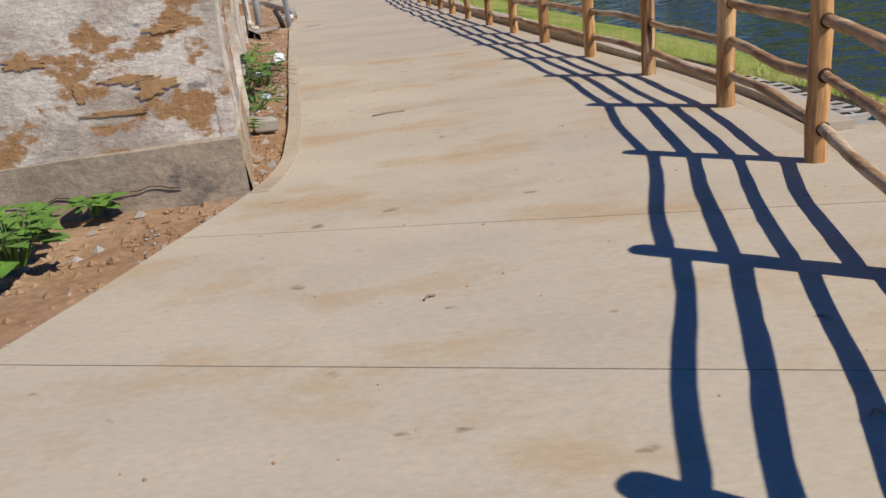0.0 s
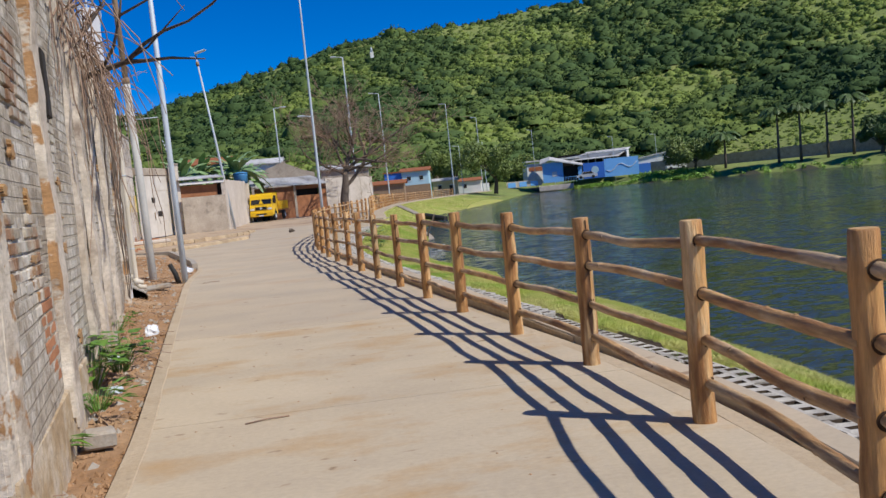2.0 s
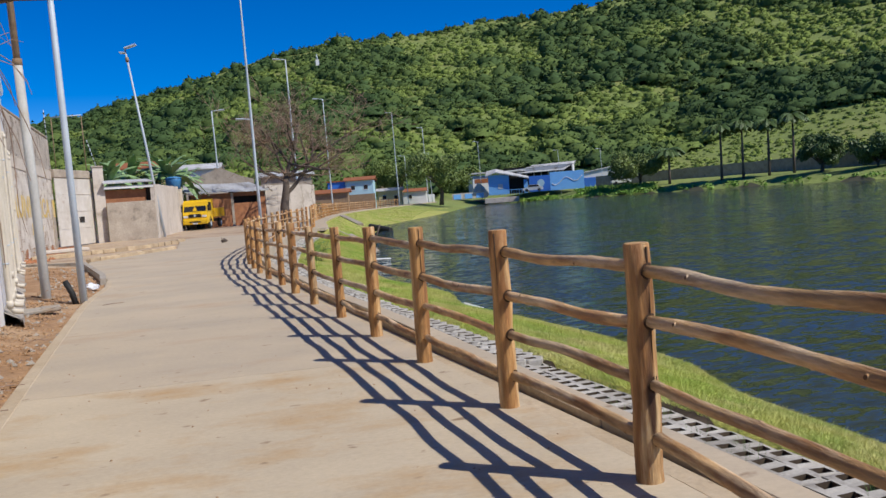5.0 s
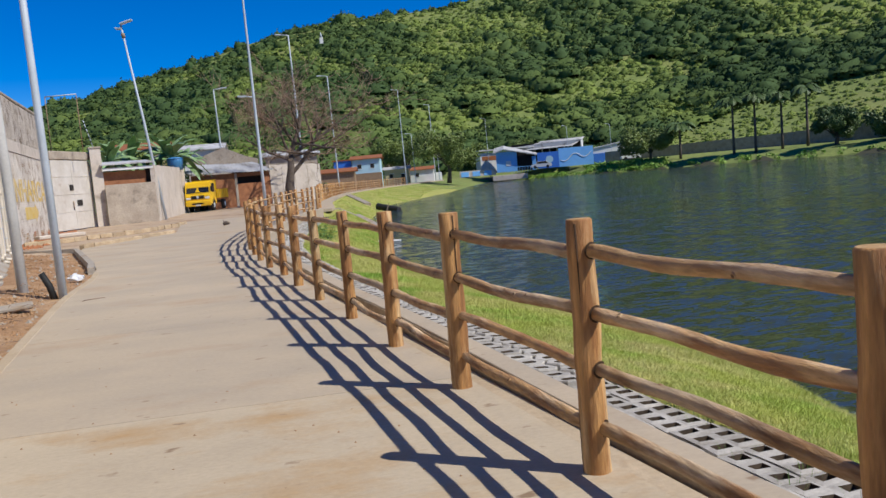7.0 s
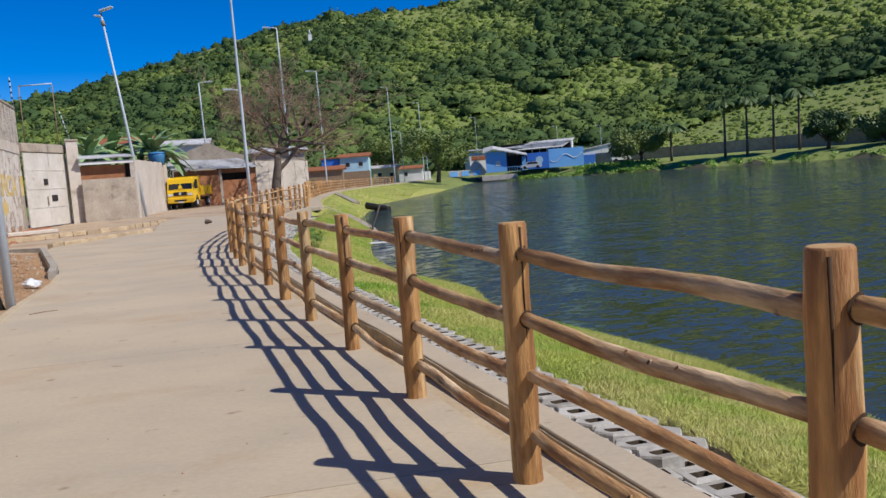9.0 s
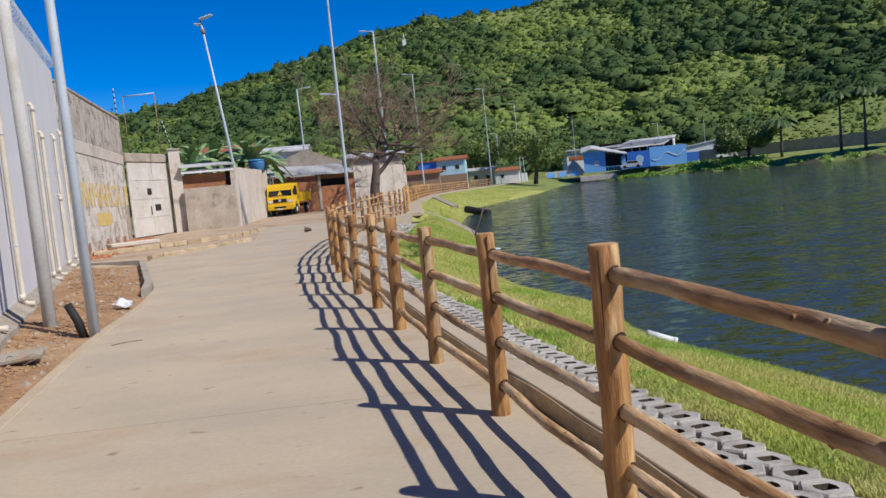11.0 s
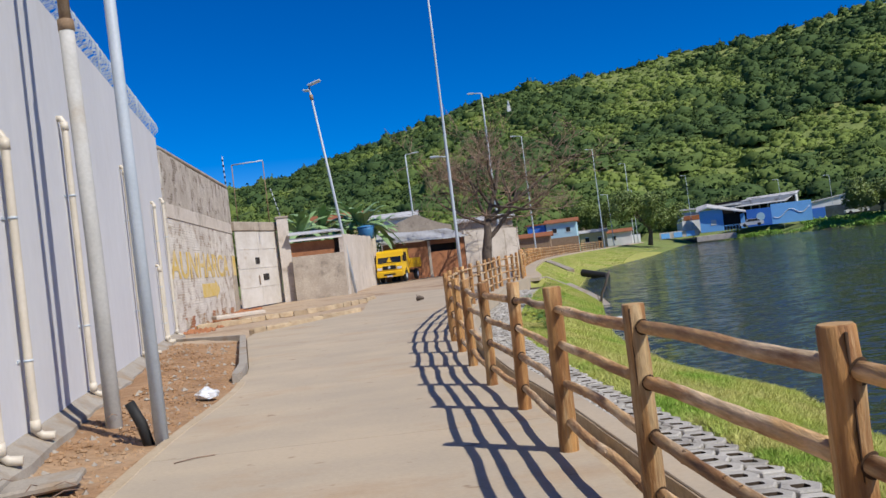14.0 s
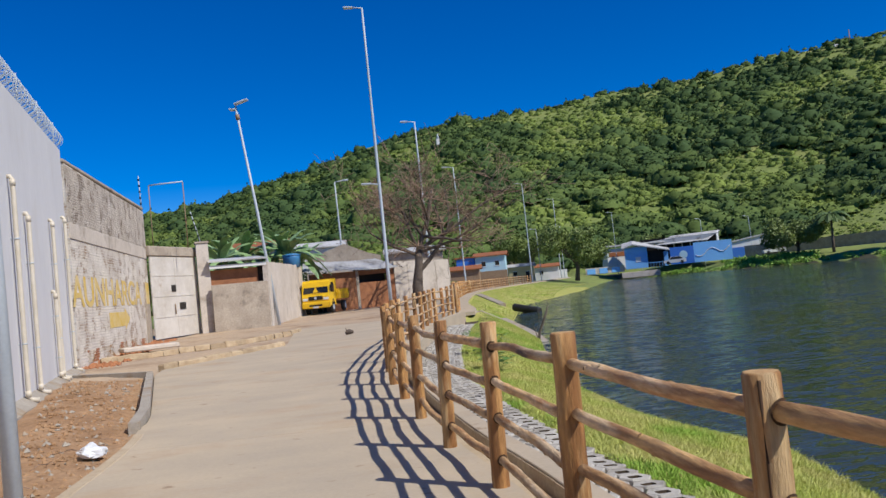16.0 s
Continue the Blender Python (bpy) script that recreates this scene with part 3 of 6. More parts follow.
def log_rail(a, b, r, seed, parent, fine=True):
    a, b = Vector(a), Vector(b)
    rnd = random.Random(seed)
    d = b - a
    side = Vector((-d.y, d.x, 0)).normalized()
    n = 12 if fine else 4
    p1, p2, q1, q2 = (rnd.uniform(-1, 1) for _ in range(4))
    amp = 0.018
    pts, rad = [], []
    for k in range(n + 1):
        u = k / n
        w = math.sin(math.pi * u)
        dz = amp * w * (p1 + 0.8 * p2 * math.sin(2 * math.pi * u + q1 * 3))
        dx = amp * w * (q1 + 0.8 * q2 * math.cos(2 * math.pi * u + p1 * 3))
        pts.append(d * u + Vector((0, 0, dz)) + side * dx)
        rad.append(r * (1 + rnd.uniform(-0.06, 0.06) + 0.12 * p2 * (u - 0.5)))
    s = Shape()
    s.tube(pts, rad, 12 if fine else 6, wobble=0.2, cap_slot=1)
    if fine:
        # trimmed knots
        for _ in range(rnd.randint(2, 4)):
            k = rnd.randint(1, n - 1)
            q = rnd.uniform(0, 6.283)
            away = side * math.cos(q) + Vector((0, 0, math.sin(q)))
            s.tube([pts[k] + away * rad[k] * 0.8, pts[k] + away * (rad[k] * 1.02 + 0.003)], [0.016, 0.009], 7, cap_slot=2)
    return part("rail", s, (RAIL_LOG, LOG_END, KNOT), parent, m=Matrix.Translation(a))


def build_fence(ys, label, fine):
    f = thing("log_fence", pose(0, 0, 0), label, "fence", "lakeside log fences")
    rnd = random.Random(5 if fine else 6)
    posts_made, mouths = {}, []
    feet = [(float(fence_x(y)), y, float(level(y))) for y in ys]
    for i, (x, y, z) in enumerate(feet):
        h = POST_TOPS.get(y, 1.14) + rnd.uniform(-0.025, 0.025) * (y not in POST_TOPS)
        p = posts_made[i] = log_post(x, y, z, h, rnd.uniform(0.057, 0.067), (rnd.uniform(-0.025, 0.025) * (0.3 if y in POST_TOPS else 1), rnd.uniform(-0.02, 0.02) * (0.3 if y in POST_TOPS else 1)), 100 + i, f, fine)
        if i + 1 < len(feet):
            x2, y2, z2 = feet[i + 1]
            d = Vector((x2 - x, y2 - y, 0)).normalized()
            side = Vector((d.y, -d.x, 0))
            for k, h2 in enumerate(RAILS):
                a = Vector((x, y, z + h2 + rnd.uniform(-0.02, 0.02))) - side * 0.018
                b = Vector((x2, y2, z2 + h2 + rnd.uniform(-0.02, 0.02))) + side * 0.022 - d * 0.02
                log_rail(a, b, rnd.uniform(0.027, 0.034), 1000 + 7 * i + k, f, fine)
                if fine:
                    s = Shape()
                    way = Vector((b.x - a.x, b.y - a.y, 0)).normalized()
                    c = b - Vector((x2, y2, z2))
                    across = Vector((way.y, -way.x, 0))
                    ring = []
                    for q in range(20):
                        for rr in (0.018, 0.0405):
                            u, w = across.dot(c) + rr * math.cos(q * math.pi / 10), rr * math.sin(q * math.pi / 10)
                            ring.append(across * u - way * (math.sqrt(max(0.0, 0.0655**2 - u * u)) + 0.001) + Vector((0, 0, c.z + w)))
                    s.add(ring, [(2 * q, 2 * q + 1, (2 * q + 3) % 40, (2 * q + 2) % 40) for q in range(20)])
                    mouths.append((i + 1, s))
    # flat dark rings that paint the shade in the gap around each rail end
    for i, s in mouths:
        part("mortise", s, GAP_SHADE, posts_made[i])
    return f


near_posts = [-7.2, -5.5, -3.8, -2.1, -0.42, 1.26, 2.92, 4.57, 6.25, 8.0, 9.65, 11.47, 13.13, 14.89, 16.62, 18.45, 20.2, 21.85, 23.7, 25.5, 27.3, 29.1, 30.9, 32.7, 34.5, 36.3, 38.1, 39.8, 41.5, 42.9, 44.1, 45.1, 46.0, 47.0]
build_fence(near_posts, "rustic brown eucalyptus log fence with four rails between posts", True)
build_fence([48.6 + 1.75 * k for k in range(52)], "distant stretch of brown log fence along the curving path", False)



# ---------------------------------------------------------------- walls beside the path
def place_on(p0, p1):
    """Local axes of a wall: x along it, y into it, z up; the visible face is y = 0."""
    d = Vector((p1[0] - p0[0], p1[1] - p0[1], 0)).normalized()
    n = Vector((-d.y, d.x, 0))
    m = Matrix.Identity(4)
    m.col[0][:3], m.col[1][:3], m.col[2][:3], m.col[3][:3] = d, n, (0, 0, 1), (p0[0], p0[1], 0)
    return m, math.hypot(p1[0] - p0[0], p1[1] - p0[1])


def slab_wall(name, p0, p1, thick, z0, z1, mat, label, z2=None, cells=40, rough=0.0, kind="structure", category="wall"):
    """A wall with a worn, slightly uneven face; z2: height of its top at the far end."""
    m, length = place_on(p0, p1)
    nx, nz = cells, max(3, int(cells * 0.4))
    v, f = [], []
    for side, yy in ((0, 0.0), (1, thick)):
        for i in range(nx + 1):
            for k in range(nz + 1):
                u = length * i / nx
                top = z1 + ((z2 if z2 is not None else z1) - z1) * i / nx
                if rough:
                    top += rough * 1.2 * noise.noise((u * 0.8, 3, z1))
                z = z0 + (top - z0) * k / nz
                e = rough * noise.noise((u * 0.9, z * 1.1, 5 + z1)) if rough and side == 0 and 0 < i < nx else 0
                v.append(m @ Vector((u, yy + e, z)))
    c, h = nz + 1, (nx + 1) * (nz + 1)
    for i in range(nx):
        for k in range(nz):
            a = i * c + k
            f.append((a, a + c, a + c + 1, a + 1))
            f.append((h + a, h + a + 1, h + a + c + 1, h + a + c))
        a = i * c
        f.append((a, h + a, h + a + c, a + c))
        a = i * c + nz
        f.append((a, a + c, h + a + c, h + a))
    for i in (0, nx):
        for k in range(nz):
            a = i * c + k
            f.append((a, a + 1, h + a + 1, h + a) if i == 0 else (a, h + a, h + a + 1, a + 1))
    ob = new(name, Shape().add(v, f).mesh(name, mat))
    return tagged(ob, label, category, kind=kind), m, length


# ---------------------------------------------------------------- old wall
OLD0, OLD1 = (-1.14, 5.56), (-3.30, 16.9)
old, OLDM, OLDL = slab_wall("wall_old", OLD0, OLD1, 0.42, -0.4, 4.7, OLD_SIDE, "old brick wall with flaking whitewash and exposed bricks", 3.45, 60, 0.05)
END0, END1 = (-3.6, 5.16), (-1.13, 5.42)
end, ENDM, ENDL = slab_wall("wall_old_end", END0, END1, 0.40, -0.4, 4.7, OLD_PLASTER, "whitewashed end of the old wall, flaking to brown plaster", None, 30, 0.03)


def brick_mesh(w, h, d, seed):
    rnd = random.Random(seed)
    s = Shape().box(0, w, -d, 0.02, 0, h, bevel=0.006)
    s.v = [(x + rnd.uniform(-0.004, 0.004), y + rnd.uniform(-0.003, 0.003), z + rnd.uniform(-0.004, 0.004)) for x, y, z in s.v]
    return s


def courses(parent, m, u0, u1, z0, z1, chance, limit, seed, worn=None):
    rnd = random.Random(seed)
    kinds = [brick_mesh(0.205, 0.062, 0.012, seed + i).mesh("brick", OLD_PLASTER) for i in range(4)] + [brick_mesh(0.205, 0.062, 0.016, seed + 9 + i).mesh("brick", BRICK) for i in range(2)]
    if worn:
        kinds = [brick_mesh(0.205, 0.062, 0.010, seed + i).mesh("brick", worn) for i in range(6)]
    made, row, z = 0, 0, z0
    while z < z1:
        u = u0 + (0.11 if row % 2 else 0)
        while u < u1 - 0.2 and made < limit:
            n = noise.noise((u * 0.9, z * 1.4, seed))
            if n > chance:
                red = noise.noise((u * 1.6, z * 2.0, seed + 4)) > 0.18
                part("brick", kinds[rnd.randrange(4, 6) if red else rnd.randrange(4)], None, parent, m=m @ pose(u + rnd.uniform(-0.01, 0.01), rnd.uniform(0.0, 0.012), z, 0, 0, 0))
                made += 1
            u += 0.218
        z += 0.075
        row += 1


# plinth bands at the foot of the old wall
def plinth(parent, m, length, z0, z1, out, mat, label):
    n = 36
    v, f = [], []
    for i in range(n + 1):
        u = length * i / n
        top = z1 + 0.025 * noise.noise((u * 1.5, 0, 8))
        for yy, z in ((-out - 0.02, z0), (-out + 0.012 * noise.noise((u * 2, 1, 1)), z0 + 0.2), (-out * 0.75, top - 0.02), (0.01, top)):
            v.append((u, yy, z))
    for i in range(n):
        for k in range(3):
            a = i * 4 + k
            f.append((a, a + 4, a + 5, a + 1))
    f += [(0, 1, 2, 3), (n * 4 + 3, n * 4 + 2, n * 4 + 1, n * 4)]
    return part("plinth", Shape().add([m @ Vector(p) for p in v], f), mat, parent, label)


plinth(end, ENDM, ENDL + 0.03, -0.2, 0.36, 0.025, BASE_CEMENT, "damp-stained cement plinth")
plinth(old, OLDM @ pose(-0.1, 0, 0), 6.6, -0.2, 0.40, 0.03, OCHRE_RENDER, "sloping ochre render at the wall's foot")


def flakes(parent, m, u0, u1, z0, z1, count, seed, big=0.16):
    """Shallow broken-out patches that show the bare render, each with a ragged outline."""
    rnd = random.Random(seed)
    for _ in range(count):
        u, z = rnd.uniform(u0, u1), rnd.uniform(z0, z1)
        w, h = rnd.uniform(0.04, big), rnd.uniform(0.02, big * 0.36)
        n = 40
        ring = []
        for k in range(n):
            a = 2 * math.pi * k / n
            r = 0.8 + 0.7 * noise.noise((u * 7 + math.cos(a) * 1.6, z * 7 + math.sin(a) * 1.6, seed)) + 0.4 * noise.noise((u * 7 + math.cos(a) * 5, z * 7 + math.sin(a) * 5, seed))
            ring.append((u + w * r * math.cos(a), z + h * r * math.sin(a)))
        v = [(a, -0.007, b) for a, b in ring] + [(u + (a - u) * 1.07, 0.015, z + (b - z) * 1.12) for a, b in ring]
        f = [tuple(range(n))] + [(k, n + k, n + (k + 1) % n, (k + 1) % n) for k in range(n)]
        part("flaked_patch", Shape().add([m @ Vector((a, b - 0.004, c)) for a, b, c in v], f), FLAKED, parent)


courses(end, ENDM, 0.5, 1.35, 0.40, 0.56, -0.9, 14, 21)
courses(old, OLDM, 0.45, 1.9, 0.5, 2.6, -0.04, 120, 31, OLD_BRICK)
courses(old, OLDM, 2.5, 3.9, 0.5, 2.6, 0.0, 100, 33, OLD_BRICK)
courses(old, OLDM, 0.5, 1.9, 0.5, 1.2, -0.05, 60, 35)
flakes(old, OLDM, 0.2, 8.0, 0.5, 3.0, 40, 12, 0.2)
# cement buttress strips and a dark slot in the old wall
def ragged_strip(parent, m, u, w, z0, z1, out, mat, label):
    v, f = [], []
    for i in range(41):
        z = z0 + (z1 - z0) * i / 40
        a, b = u + 0.07 * noise.noise((u, z * 2.1, 1)), u + w + 0.07 * noise.noise((u, z * 2.3, 5))
        o = out * (1 + 0.5 * noise.noise((u, z * 3.0, 9)))
        v += [(a - 0.02, 0.01, z), (a, -o, z), ((a + b) / 2, -o * 1.2 + 0.3 * out * noise.noise((u, z * 5, 3)), z), (b, -o, z), (b + 0.02, 0.01, z)]
    for i in range(40):
        f += [(5 * i + k, 5 * i + k + 1, 5 * i + k + 6, 5 * i + k + 5) for k in range(4)]
    part("pilaster", Shape().add([m @ Vector(p) for p in v], f), mat, parent, label)


ragged_strip(old, OLDM, 0.02, 0.34, 0.3, 4.5, 0.022, OLD_PLASTER, "ragged grey render beside the wall's corner")
ragged_strip(old, OLDM, 1.95, 0.07, 0.2, 4.3, 0.05, OLD_PLASTER, "narrow whitewashed ridge")
ragged_strip(old, OLDM, 2.10, 0.34, 0.1, 4.2, 0.045, WORN_RENDER, "ragged strip of worn grey render")
for u, w in ((3.95, 0.24), (5.2, 0.4), (6.6, 0.3), (8.2, 0.3)):
    ragged_strip(old, OLDM, u, w, -0.2, 3.6, 0.055, WORN_RENDER, "ragged strip of worn brown render")
ragged_strip(old, OLDM, 10.9, 0.34, -0.2, 3.4, 0.09, OLD_PLASTER, "whitewashed pier at the wall's far end")
part("corner", Shape().box(ENDL - 0.08, ENDL + 0.02, 0.003, 0.32, -0.3, 4.6, ENDM, bevel=0.012), OLD_PLASTER, end)
flakes(end, ENDM, 0.4, ENDL - 0.1, 0.48, 2.4, 30, 5, 0.2)
crack = [ENDM @ Vector((0.2 + 1.9 * k / 30, -0.04, 0.10 + 0.05 * noise.noise((k * 0.35, 2, 2)) + 0.02 * noise.noise((k * 1.3, 7, 2)))) for k in range(31)]
part("crack", Shape().tube(crack, [0.003 + 0.005 * abs(noise.noise((k * 0.6, 1, 4))) for k in range(31)], 5), SHADED_SOIL, end, "dark crack along the plinth")
part("slot", Shape().box(2.75, 2.95, -0.03, 0.02, 2.25, 2.75, OLDM, bevel=0.01), DARK, old, "dark ventilation slot")

# ---------------------------------------------------------------- white wall
WH0, WH1 = (-3.22, 17.0), (-8.6, 37.4)
white, WHM, WHL = slab_wall("wall_white", WH0, WH1, 0.3, -0.4, 5.1, WHITE_WALL, "tall smooth white painted boundary wall", 6.1, 30, 0.0)
foot = Shape()
n = 50
rows = []
for i in range(n + 1):
    u = WHL * i / n
    w = 0.26 + 0.08 * noise.noise((u * 1.3, 0, 2))
    rows += [(u, -w, -0.1), (u, -w + 0.03, 0.13 + 0.02 * noise.noise((u * 2, 4, 0))), (u, 0.01, 0.27 + 0.03 * noise.noise((u * 3, 9, 0)))]
foot.add([WHM @ Vector(p) for p in rows], [(i * 3 + k, i * 3 + 3 + k, i * 3 + 4 + k, i * 3 + 1 + k) for i in range(n) for k in (0, 1)])
part("footing", foot, KERB, white, "rough mortar footing")


def drain_pipe(u, top, bottom, r=0.042):
    p = thing("drain_pipe", WHM @ pose(u, 0, 0), "cream PVC drain pipe fixed to the white wall", "pipe", "wall drain pipes")
    o = -0.085
    pts = [(0, 0.0, top), (0, o * 0.55, top + 0.005), (0, o, top - 0.06)] + [(0.004 * math.sin(k), o, top - 0.06 - (top - bottom - 0.14) * k / 6) for k in range(1, 6)] + [(0, o, bottom + 0.06), (0.02, o - 0.05, bottom), (0.03, o - 0.16, bottom - 0.015)]
    part("pipe", Shape().tube(pts, r, 12), PVC, p)
    part("socket", Shape().tube([(0, o, top - 0.16), (0, o, top - 0.05)], r * 1.16, 12), PVC, p)
    part("socket", Shape().tube([(0.0, o, bottom + 0.05), (0.0, o, bottom + 0.16)], r * 1.16, 12), PVC, p)
    for k in (0.25, 0.72):
        z = bottom + (top - bottom) * k
        part("clamp", Shape().tube([(0, o, z - 0.012), (0, o, z + 0.012)], r * 1.12, 12).box(-0.08, 0.08, -0.012, 0.0, z - 0.012, z + 0.012), GALV, p, "thin steel pipe clamp")
    return p


for u, top, bottom in ((0.2, 3.0, 0.25), (1.15, 3.9, 0.27), (2.3, 4.0, 0.22), (3.5, 3.16, 0.22), (6.6, 3.9, 0.22), (12.25, 4.02, 0.2), (13.75, 3.55, 0.2), (17.4, 3.8, 0.2), (16.95, 2.15, 0.2), (20.05, 4.15, 0.2)):
    drain_pipe(u, top, bottom)
stub = thing("drain_outlet", WHM @ pose(1.68, 0, 0.71), "short PVC outlet stub in the white wall", "pipe")
part("pipe", Shape().tube([(0, 0.01, 0), (0, -0.14, -0.01)], 0.05, 12), PVC, stub)
part("collar", Shape().tube([(0, -0.09, -0.005), (0, -0.15, -0.01)], 0.06, 12), PVC, stub)

wire = thing("razor_wire", WHM @ pose(0, 0.12, 0), "coiled galvanised razor wire along the wall top", "razor wire")
for phase in (0.0, 2.1):
    coil = []
    for k in range(1150):
        u = 2 + (WHL - 2.1) * k / 1149
        a = k * 0.55 + phase
        z = 5.1 + u / WHL
        coil.append((u + 0.05 * math.sin(a * 0.37), 0.23 * math.cos(a), z + 0.27 + 0.23 * math.sin(a)))
    part("coil", Shape().tube(coil, 0.006, 4, caps=False), GALV, wire)
for k in range(7):
    u = 3 + k * 3.0
    z = 5.1 + u / WHL
    part("bracket", Shape().tube([(u, 0, z - 0.1), (u, 0, z + 0.75)], 0.018, 6), GALV, wire)

# ---------------------------------------------------------------- wall with lettering
SG0, SG1 = (-8.75, 38.0), (-10.25, 50.6)
sign, SGM, SGL = slab_wall("wall_lettered", SG0, SG1, 0.3, -0.2, 5.85, SIGN_PLASTER, "tall whitewashed brick wall with faded yellow lettering", 5.75, 40, 0.0)
part("upper_courses", Shape().box(0.0, SGL, -0.012, 0.01, 4.2, 5.8, SGM), BARE_COURSES, sign, "bare weathered upper brickwork")
part("coping", Shape().box(-0.05, SGL, -0.02, 0.32, 5.86, 5.98, SGM, bevel=0.03), CEMENT, sign, "crumbling dark coping")
part("band", Shape().box(0.02, SGL, -0.03, 0.01, 3.75, 4.2, SGM, bevel=0.008), PALE_CEMENT, sign, "smooth cement band")
part("pier", Shape().box(SGL - 1.35, SGL - 0.55, -0.07, 0.01, 0.2, 2.75, SGM, bevel=0.02), CEMENT, sign, "grey cement pier")


def lettering(body, m, size, parent, label):
    c = bpy.data.curves.new("lettering", "FONT")
    c.body, c.size, c.extrude, c.align_x = body, size, 0.004, "CENTER"
    c.offset = 0.018
    o = new("lettering_source", c)
    me = bpy.data.meshes.new_from_object(o.evaluated_get(bpy.context.evaluated_depsgraph_get()))
    bpy.data.objects.remove(o)
    me.materials.clear()
    me.materials.append(SIGN_YELLOW)
    return part("lettering", me, None, parent, label, m)


letters = lettering("AUNHARCA", SGM @ pose(5.2, -0.008, 1.85, 90, 0, 0) @ Matrix.Diagonal((1.55, 1, 1, 1)), 1.25, sign, "faded yellow painted capital letters")
part("yellow_patch", Shape().box(SGL - 1.33, SGL - 0.6, -0.082, -0.068, 1.85, 2.73, SGM), SIGN_YELLOW, sign, "yellow paint on the pier head")
courses(sign, SGM, 0.2, SGL - 1.5, 0.2, 0.85, -0.05, 150, 9)
courses(sign, SGM @ pose(0, -0.012, 0), 0.1, SGL - 0.3, 4.25, 5.75, 0.05, 300, 13, BARE_COURSES)
courses(sign, SGM, 0.1, SGL - 1.5, 2.8, 3.7, 0.12, 200, 15, SIGN_PLASTER)
part("arrow", Shape().prism([(4.4, 1.1), (7.0, 1.1), (7.0, 0.98), (7.9, 1.35), (7.0, 1.72), (7.0, 1.6), (4.4, 1.6)], 0.0, 0.012, SGM @ pose(0, 0, 0, 90, 0, 0)), SIGN_YELLOW, sign, "faded yellow painted arrow")

# gate, shed and yard walls
gate = thing("sheet_gate", pose(0, 0, 0), "tall pale metal sheet gate, closed, between cement piers", "gate")
GTM, GTL = place_on((-10.05, 50.3), (-8.95, 54.2))
part("leaf", Shape().box(0.1, GTL / 2 - 0.01, 0.05, 0.1, 0.3, 3.85, GTM, bevel=0.01), GATE_PAINT, gate)
part("leaf", Shape().box(GTL / 2 + 0.01, GTL - 0.05, 0.055, 0.105, 0.3, 3.85, GTM, bevel=0.01), GATE_PAINT, gate)
for z in (1.2, 2.1, 3.0):
    part("rail", Shape().box(0.12, GTL - 0.06, 0.035, 0.06, z, z + 0.05, GTM), GATE_PAINT, gate)
part("hatch", Shape().box(2.25, 2.75, 0.02, 0.06, 1.5, 1.8, GTM), DARK, gate, "small dark hatch opening")
part("hatch", Shape().box(1.65, 2.0, 0.02, 0.06, 2.3, 2.6, GTM), DARK, gate, "small dark hatch opening")
part("bolt", Shape().tube([GTM @ Vector((1.8, 0.0, 1.3)), GTM @ Vector((1.8, 0.0, 1.75))], 0.025, 6), RUSTY, gate)
part("lintel", Shape().box(0, GTL, 0.0, 0.3, 3.87, 4.3, GTM, bevel=0.03), CEMENT, gate, "weathered brick lintel")
pier = tagged(new("gate_pier", Shape().box(-0.05, 0.5, -0.1, 0.4, 0.1, 4.45, place_on((-8.85, 53.9), (-8.2, 54.1))[0], bevel=0.04).mesh("gate_pier", PALE_CEMENT)), "stained pale cement gate pier with dark cap", "pier")
part("cap", Shape().box(-0.09, 0.54, -0.14, 0.44, 4.44, 4.55, place_on((-8.85, 53.9), (-8.2, 54.1))[0], bevel=0.02), CEMENT, pier)
rod = thing("electric_fence_rod", pose(-8.7, 54.1, 4.5), "leaning electric fence rod with insulators", "fence rod", "electric fence rods")
part("rod", Shape().tube([(0, 0, 0), (-0.35, 0, 1.5)], 0.025, 6), GALV, rod)
for k in range(5):
    part("insulator", Shape().tube([(-0.08 - 0.06 * k, 0, 0.3 + 0.25 * k), (-0.08 - 0.06 * k, -0.02, 0.38 + 0.25 * k)], 0.045, 6), BLACK, rod)
copy_thing(rod, pose(-10.2, 50.3, 5.75, 0, 12, 0))
frame_ob = thing("pipe_frame", pose(-10.3, 52.0, 4.2), "thin steel goal-shaped pipe frame above the wall", "steel frame")
part("post", Shape().tube([(0, 0, 0), (0, 0, 2.9)], 0.025, 6), RUSTY, frame_ob)
part("post", Shape().tube([(1.5, 0, 0), (1.5, 0, 2.9)], 0.025, 6), RUSTY, frame_ob)
part("bar", Shape().tube([(0, 0, 2.9), (1.5, 0, 2.95)], 0.03, 6), GALV, frame_ob)

shed = thing("yard_shed", pose(0, 0, 0), "low brick yard shed with a grey sheet roof", "shed")
SHM, SHL = place_on((-8.25, 53.6), (-5.8, 54.35))
part("front_wall", Shape().box(0, SHL, 0, 0.2, 0.1, 2.45, SHM, bevel=0.01), CEMENT, shed, "grey rendered wall stained dark below the top")
part("brick_wall", Shape().box(0.02, SHL - 0.35, 0.5, 0.7, 2.0, 3.15, SHM), BRICK, shed, "bare brick upper wall")
# dark box as the shade in the gap beneath the roof
part("gap", Shape().box(SHL - 0.36, SHL, 0.55, 0.7, 2.3, 3.2, SHM), DARK, shed)
part("beam", Shape().box(-0.05, SHL + 0.05, 0.1, 0.25, 3.2, 3.36, SHM, bevel=0.01), WHITE, shed, "white painted eaves beam")
